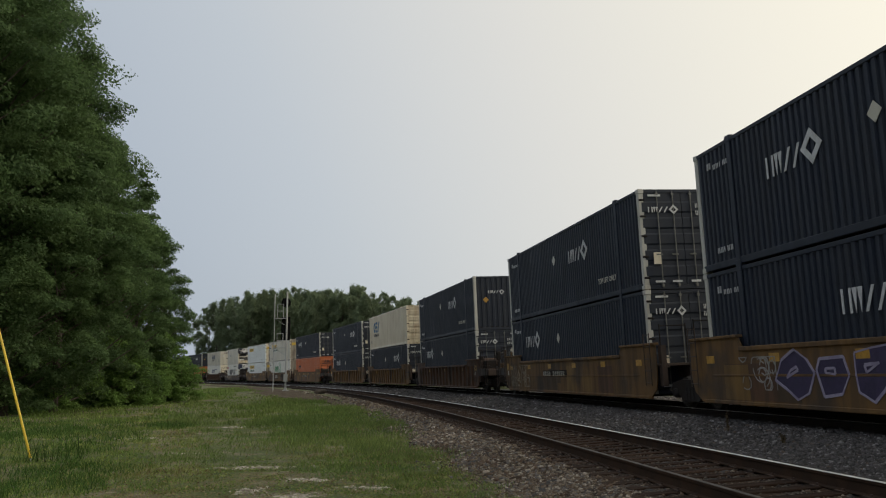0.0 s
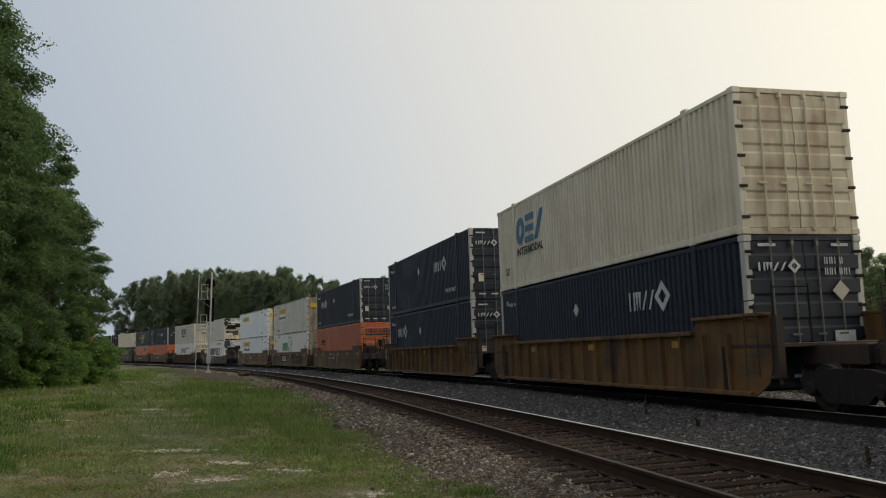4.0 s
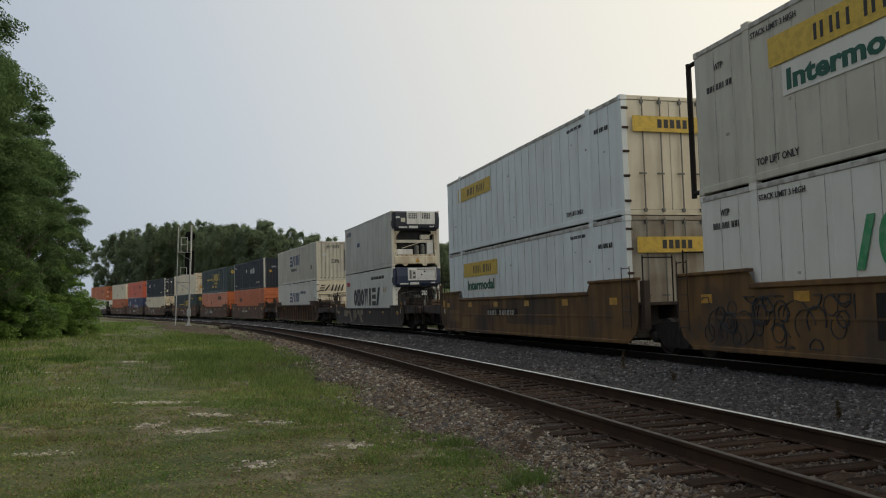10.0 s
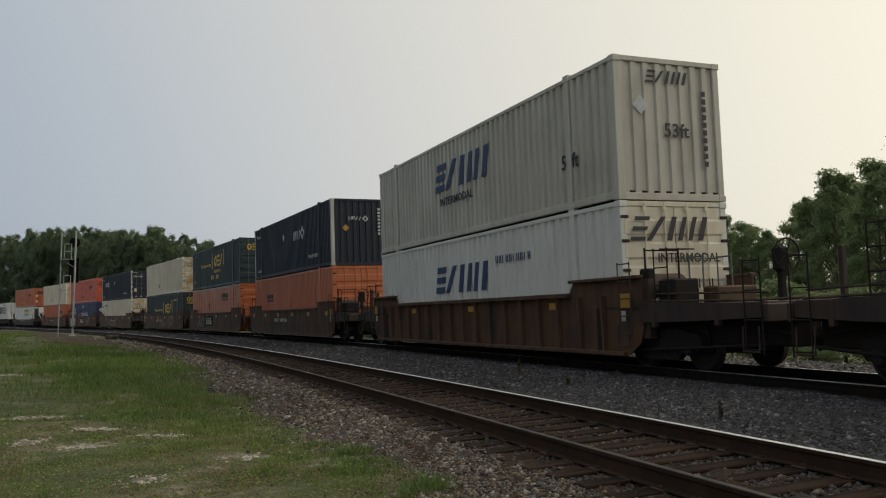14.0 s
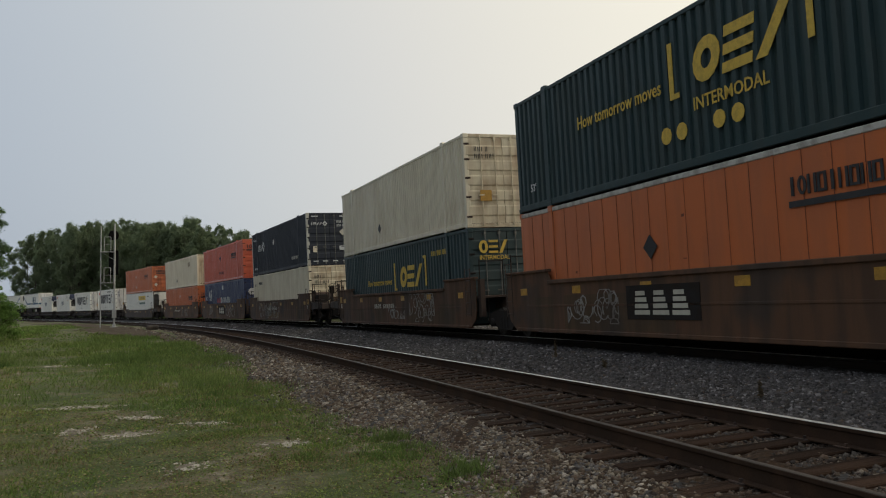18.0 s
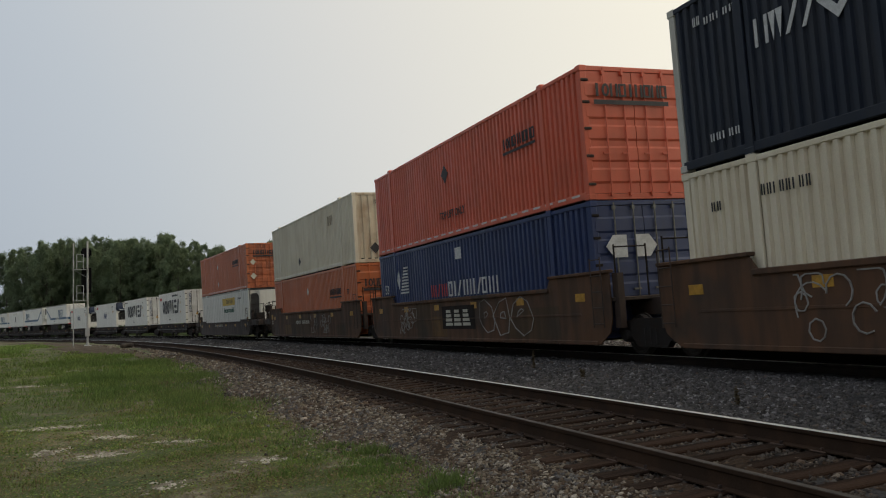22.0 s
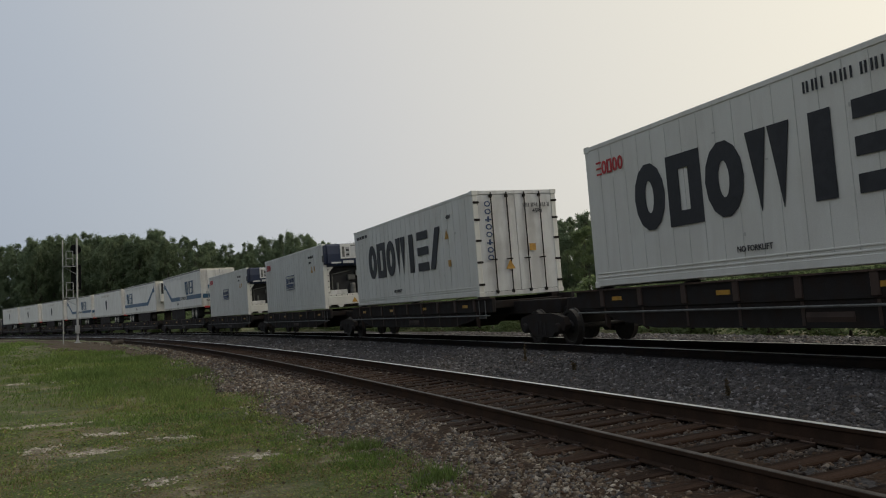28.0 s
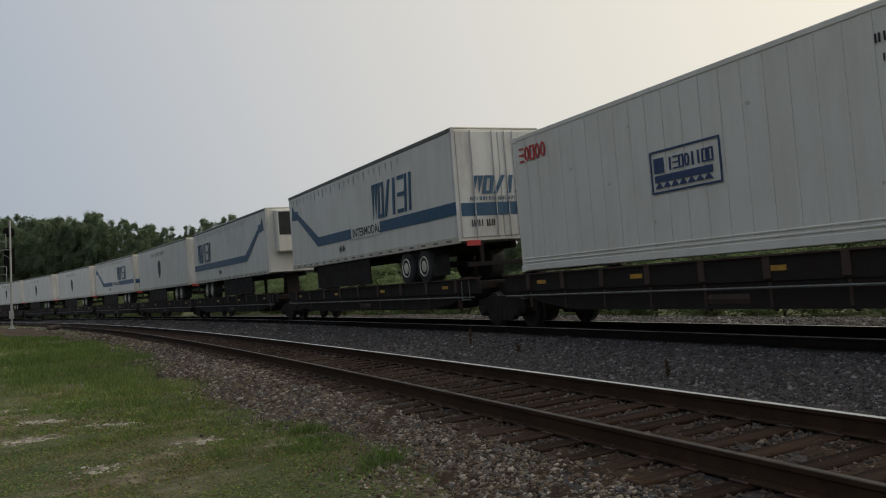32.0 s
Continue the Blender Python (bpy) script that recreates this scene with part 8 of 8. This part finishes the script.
t = container(239.7, 3.41, L53, C_GREEN, "dark teal corrugated container with gold logo and slogan", "rib", "doors", pitch=0.28)
bracket_logo(t, 7.9, 1.5)
words(t, "INTERMODAL", 7.9, 1.05, 0.24, MARK_GOLD, wide=2.0)
words(t, "How tomorrow moves", 3.5, 1.6, 0.3, MARK_GOLD, wide=3.4)
side_mark(t, "dots", [[(7.0 + d + 0.17 * math.cos(k), 0.75 + 0.17 * math.sin(k)) for k in [i * 0.628 for i in range(10)]] for d in (0, 0.5, 1.6, 2.1)], MARK_GOLD)
words(t, "53'", 0.8, 0.5, 0.2, MARK_WHITE)
end_mark(t, "logo", blocks(-0.8, 2.2, 1.05, 0.42, 3, 14, 0.32, (2, 6, 1)), MARK_GOLD, 0.05)
well_car(258.8, W_BROWN, "grimy brown well car with pale scrawl", front=3.7, rear=7.2, marks=[scrawl(-4.8, -2.2, 0.4, 1.4, CHALK, 41, 24, 0.01), scrawl(-1.6, 0.4, 0.5, 0.95, CHALK, 42, 14, 0.01)])
t = container(258.8, 0.36, L53, C_GREEN, "dark teal corrugated container with gold logo, under cream", "rib", "doors", pitch=0.28)
bracket_logo(t, 8.4, 1.34)
words(t, "How tomorrow moves", 3.95, 1.5, 0.27, MARK_GOLD, wide=3.4)
side_mark(t, "numbering", bars(12.0, 2.35, 1.5, 0.17, 8), MARK_GOLD)
end_mark(t, "logo", blocks(-0.95, 2.22, 1.05, 0.42, 3, 14, 0.32, (2, 6, 1)), MARK_GOLD, 0.05)
words(t, "INTERMODAL", -0.95, 2.02, 0.14, MARK_GOLD, end=True, proud=0.03, wide=1.05)
cr = container(258.8, 3.41, L53, C_CREAM, "cream corrugated container with rusty doors forward", "rib", "doors", door_mat=C_STAINED, pitch=0.22, depth=0.06)
side_mark(cr, "placard", lozenge(6.0, 0.85, 0.2), MARK_DARK)
end_mark(cr, "numbering", bars(-0.95, 2.45, 0.520, 0.150, 4) + bars(-0.95, 2.22, 0.780, 0.150, 6), MARK_DARK, 0.05)
end_mark(cr, "placard", lozenge(0.85, 1.05, 0.22), MARK_DARK, 0.05)
end_mark(cr, "label_plate", [rect(-0.8, -0.4, 0.85, 1.2)], REFLECT, 0.05)
# brown cars of the middle
well_car(281.5, W_BROWN, "brown smooth well car with rusty air tank on its end", front=7.2, rear=3.3, tank=True, marks=[scrawl(-1.0, 5.0, 0.4, 1.4, CHALK, 44, 40, 0.011)])
cr = container(281.5, 0.36, L53, C_CREAM, "cream corrugated container low in a brown well car", "rib", "doors", door_mat=C_STAINED, pitch=0.22, depth=0.06)
side_mark(cr, "numbering", bars(2.0, 2.35, 1.1, 0.18, 8) + bars(0.75, 2.25, 0.3, 0.16, 2), MARK_DARK)
end_mark(cr, "numbering", bars(-0.95, 2.3, 0.640, 0.200, 4) + bars(-0.95, 2.0, 0.960, 0.200, 6), MARK_DARK, 0.05)
navy(281.5, 3.41, "navy container with white door posts on a cream one", logo_at=2.2)
well_car(300.0, W_BROWN, "brown smooth well car with logo panel and white scrawl", front=3.3, rear=3.0, marks=[sill_logo(-0.2), bubbles(-4.9, -1.7, 0.42, 1.42, 3, 51, CHALK, None, 0.014), scrawl(3.4, 5.2, 0.45, 1.3, CHALK, 52, 16, 0.01)], code=False)
b = container(300.0, 0.36, L53, C_BLUE, "blue corrugated container with white lettering shapes", "rib", "doors", pitch=0.24)
side_mark(b, "logo", blocks(5.4, 1.26, 1.4, 0.4, 5, 61, 0.26, (0, 4, 1, 4, 0)), MARK_RED, "faded red block logo")
side_mark(b, "logo", blocks(6.9, 1.24, 3.6, 0.46, 10, 62, 0.26, (3, 4, 1, 4, 0, 4, 1, 3, 4, 0)), MARK_WHITE, "white block logo")
side_mark(b, "emblem", [rect(2.35 + 0.05 * i, 3.2, 1.5 + 0.11 * i, 1.56 + 0.11 * i) for i in range(9)] + [[(2.0, 2.0), (2.2, 1.65), (2.35, 2.0), (2.2, 2.35)]], MARK_WHITE, "white striped emblem")
side_mark(b, "placard", [rect(7.6, 8.05, 2.35, 2.7)], MARK_WHITE)
words(b, "53", 0.55, 1.55, 0.34, MARK_WHITE)
end_mark(b, "emblem", [[(-1.0, 2.0), (-0.8, 1.75), (-0.45, 1.75), (-0.45, 2.25), (-0.8, 2.25)], [(-0.2, 1.75), (0.15, 1.75), (0.35, 2.0), (0.15, 2.25), (-0.2, 2.25)]], MARK_WHITE, 0.05)
rd = container(300.0, 3.41, L53, C_RED, "red-orange corrugated container on a blue one", "rib", "doors", door_mat=C_RED, pitch=0.22, depth=0.055)
words(rd, "TOP LIFT ONLY", 6.6, 0.62, 0.24, MARK_DARK, wide=2.0)
side_mark(rd, "placard", lozenge(7.2, 2.0, 0.28), MARK_DARK)
side_mark(rd, "logo", blocks(11.35, 1.9, 1.8, 0.28, 9, 33, 0.3, (4, 2, 0, 3, 4, 0, 3, 0, 3)) + [rect(11.35, 13.15, 1.76, 1.83)], MARK_DARK)
side_mark(rd, "marker_strip", [rect(0.4 + i * 0.62, 0.75 + i * 0.62, 0.12, 0.17) for i in range(24)], MARK_WHITE)
end_mark(rd, "logo", blocks(-1.0, 2.32, 2.0, 0.3, 9, 33, 0.3, (4, 2, 0, 3, 4, 0, 3, 0, 3)) + [rect(-1.0, 1.0, 2.14, 2.24)], MARK_DARK, 0.05)
well_car(318.4, W_BROWN, "brown smooth well car with amber reflectors", front=3.0, rear=7.0, marks=[scrawl(-4.2, -0.6, 0.45, 1.3, CHALK, 71, 18, 0.01)])
o = container(318.4, 0.36, L53, C_ORANGE, "orange corrugated container under a pale grey one", "rib", "doors", pitch=0.22, depth=0.055)
side_mark(o, "logo", blocks(11.3, 1.82, 1.8, 0.28, 9, 33, 0.3, (4, 2, 0, 3, 4, 0, 3, 0, 3)) + [rect(11.3, 13.1, 1.68, 1.75)], MARK_DARK, "dark logo bars")
words(o, "53'", 14.0, 1.8, 0.2, MARK_DARK)
side_mark(o, "placard", lozenge(7.4, 2.15, 0.2), C_GREY)
end_mark(o, "logo", blocks(-1.0, 2.02, 2.0, 0.33, 9, 33, 0.3, (4, 2, 0, 3, 4, 0, 3, 0, 3)) + [rect(-1.0, 1.0, 1.84, 1.94)], MARK_DARK, 0.05)
gr = container(318.4, 3.41, L53, C_CREAM, "pale cream corrugated container with rust-stained end forward", "rib", "wall", door_mat=C_STAINED, pitch=0.22, depth=0.06)
side_mark(gr, "placard", lozenge(6.1, 0.75, 0.22), MARK_DARK)
side_mark(gr, "marking", bars(11.6, 2.0, 1.0, 0.45, 3), DUSTY)
end_mark(gr, "numbering", bars(-0.3, 2.55, 1.170, 0.170, 9), MARK_DARK, 0.0)
end_mark(gr, "placard", lozenge(-0.35, 0.62, 0.24), MARK_DARK, 0.0)
# white container with a nose unit, dark car
well_car(340.8, W_DARK, "dark grimy well car with a white and an orange container", front=7.0, rear=6.4, top=1.22)
j = container(340.8, 0.36, L53, C_WHITE, "white sheet-sided container with a vented nose and yellow panel", "sheet", "nose", pitch=1.22)
yellow_panel(j, 7.6, 2.05)
words(j, "TOP LIFT ONLY", 12.4, 2.4, 0.13, MARK_DARK, wide=1.0)
o = container(340.8, 3.41, L53, C_ORANGE, "weathered orange-red container with dented doors forward", "rib", "doors", door_mat=C_SOOTY, pitch=0.22, depth=0.055)
side_mark(o, "logo", blocks(11.3, 1.85, 1.8, 0.28, 9, 33, 0.3, (4, 2, 0, 3, 4, 0, 3, 0, 3)) + [rect(11.3, 13.1, 1.7, 1.77)], MARK_DARK, "dark logo bars")
side_mark(o, "placard", lozenge(6.5, 2.0, 0.2) + lozenge(6.5, 0.7, 0.2), C_GREY)
side_mark(o, "marker_strip", [rect(0.4 + i * 0.62, 0.75 + i * 0.62, 0.12, 0.17) for i in range(24)], MARK_WHITE)
end_mark(o, "logo", blocks(-0.85, 2.27, 1.8, 0.27, 9, 33, 0.3, (4, 2, 0, 3, 4, 0, 3, 0, 3)) + [rect(-0.85, 0.9, 2.1, 2.19)], MARK_DARK, 0.05)
end_mark(o, "placard", lozenge(-0.85, 1.75, 0.2) + lozenge(-0.85, 0.8, 0.22), C_GREY, 0.05)
# refrigerated containers on flat cars
flat_car(360.8, "low dark flat car with amber reflectors under a white container", L40, 6.4, 5.9, joined_front=False)
flat_car(378.25, "low dark flat car under a white container with doors forward", L40, 5.9, 4.9)
flat_car(394.6, "low dark flat car under a refrigerated container", L40, 4.9, 4.9)
flat_car(411.0, "low dark flat car with deep sills under a refrigerated container", L40, 4.9, 2.9)
for at in (360.8, 378.25):
    r = container(at, 1.3, L40, C_WHITE, "white refrigerated container with large dark lettering shapes on a flat car", "reefer", "flush", door_mat=WHITE, pitch=0.46, name="refrigerated_container")
    side_mark(r, "logo", blocks(1.75, 1.0, 7.4, 1.3, 7, 12, 0.38, (2, 3, 2, 5, 4, 6, 1)), MARK_DARK, "large dark block logo", proud=0.006)
    side_mark(r, "marking", bars(0.4, 2.66, 1.4, 0.12, 12) if at > 370 else bars(6.2, 2.6, 2.4, 0.17, 14), MARK_DARK, proud=0.006)
    if at < 370:
        side_mark(r, "logo", blocks(0.45, 2.35, 1.0, 0.28, 5, 3, 0.28, (6, 2, 3, 2, 2)), MARK_RED, proud=0.006)
    side_mark(r, "warning_plate", [[(9.4, 1.85), (9.7, 1.85), (9.55, 2.15)], rect(9.55, 9.75, 1.0, 1.2)], REFLECT, proud=0.006)
    words(r, "NO FORKLIFT", 4.5, 0.4, 0.1, MARK_DARK, wide=0.8, proud=0.006)
    words(r, "45R1", 9.6, 2.45, 0.12, MARK_DARK, proud=0.006)
    end_mark(r, "logo", [q for k in range(8) for q in (ring(-0.85, 2.64 - k * 0.22, 0.1, 0.085, 0.035, 10) if k % 3 < 2 else [rect(-0.95, -0.75, 2.6 - k * 0.22, 2.64 - k * 0.22), rect(-0.88, -0.82, 2.56 - k * 0.22, 2.72 - k * 0.22)])], MARK_BLUE, 0.05, "column of blue shapes")
    words(r, "45R1", 0.6, 2.35, 0.12, MARK_DARK, end=True, proud=0.02)
    end_mark(r, "numbering", bars(0.3, 2.52, 0.900, 0.120, 10), MARK_DARK, 0.05)
    end_mark(r, "warning_plate", [[(-0.4, 0.75), (-0.1, 0.75), (-0.25, 1.02)], rect(0.42, 0.62, 1.25, 1.45)], REFLECT, 0.05)
for at in (394.6, 411.0):
    r = container(at, 1.3, L40, C_WHITE, "white refrigerated container with blue cooling hood on a flat car", "reefer", "none", pitch=0.46, name="refrigerated_container")
    r["hood"] = 1
    add_cooler(r)
    side_mark(r, "logo_frame", [rect(4.7, 6.4, 1.15, 1.185), rect(4.7, 6.4, 1.855, 1.89), rect(4.7, 4.735, 1.185, 1.855), rect(6.365, 6.4, 1.185, 1.855)], MARK_BLUE, "framed blue logo", proud=0.006)
    side_mark(r, "logo", blocks(5.15, 1.52, 1.1, 0.22, 8, 81, 0.28) + [[(4.8 + i * 0.2, 1.24), (5.0 + i * 0.2, 1.24), (4.9 + i * 0.2, 1.34)] for i in range(7)] + [rect(4.8, 6.2, 1.34, 1.46), rect(4.8, 5.05, 1.5, 1.76)], MARK_BLUE, "blue block logo", proud=0.006)
    side_mark(r, "logo", blocks(0.3, 2.42, 1.1, 0.32, 5, 3, 0.28, (6, 2, 3, 2, 2)), MARK_RED, "red block logo", proud=0.006)
    side_mark(r, "warning_plate", [[(9.6, 1.8), (9.9, 1.8), (9.75, 2.1)], rect(10.1, 10.25, 1.85, 2.1)], REFLECT, proud=0.006)
    side_mark(r, "numbering", bars(9.2, 2.5, 0.9, 0.12, 7) + bars(9.3, 2.25, 0.4, 0.1, 4), MARK_DARK, proud=0.006)
# trailers on flat cars
PLACES = [427.2, 445.7, 462.5, 479.4, 496.9, 515.0, 532.0]
for k, at in enumerate(PLACES):
    flat_car(at, "low dark flat car carrying a white highway trailer", 15.0, 2.9 if k == 0 else at - PLACES[k - 1] - 15, (PLACES[k + 1] if k < 6 else 549.5) - at - 15)
    if k in (0, 1, 3):
        trailer(at, "white highway trailer with a bent blue stripe, doors forward" if k != 1 else "white highway trailer with blue stripe, cooling unit forward", "stripe", k != 1)
    else:
        trailer(at, "white slatted highway trailer with a dark shield emblem", "shield", True, True)
well_car(550.0, W_DARK, "dark well car at the far end of the train", front=6.4, rear=6.4)
navy(550.0, 0.36, "dark navy container far back in the train", logo_at=2)


def motions():
    """Everything on the far track rolls towards the camera and past it."""
    times = [0.5 * k for k in range(65)]
    for ob, at, up in MOVING:
        walk(ob, [(t, on_line(at - SPEED * t + SLOWER * t * t, True, up)) for t in times])
    # the wheels turn as they roll
    fine = [k / 20 for k in range(641)]
    for ob, d in TURNING:
        walk(ob, [(t, pose(0, d, 0.425, math.degrees((SPEED * t - SLOWER * t * t) / 0.425) % 360)) for t in fine])


motions()
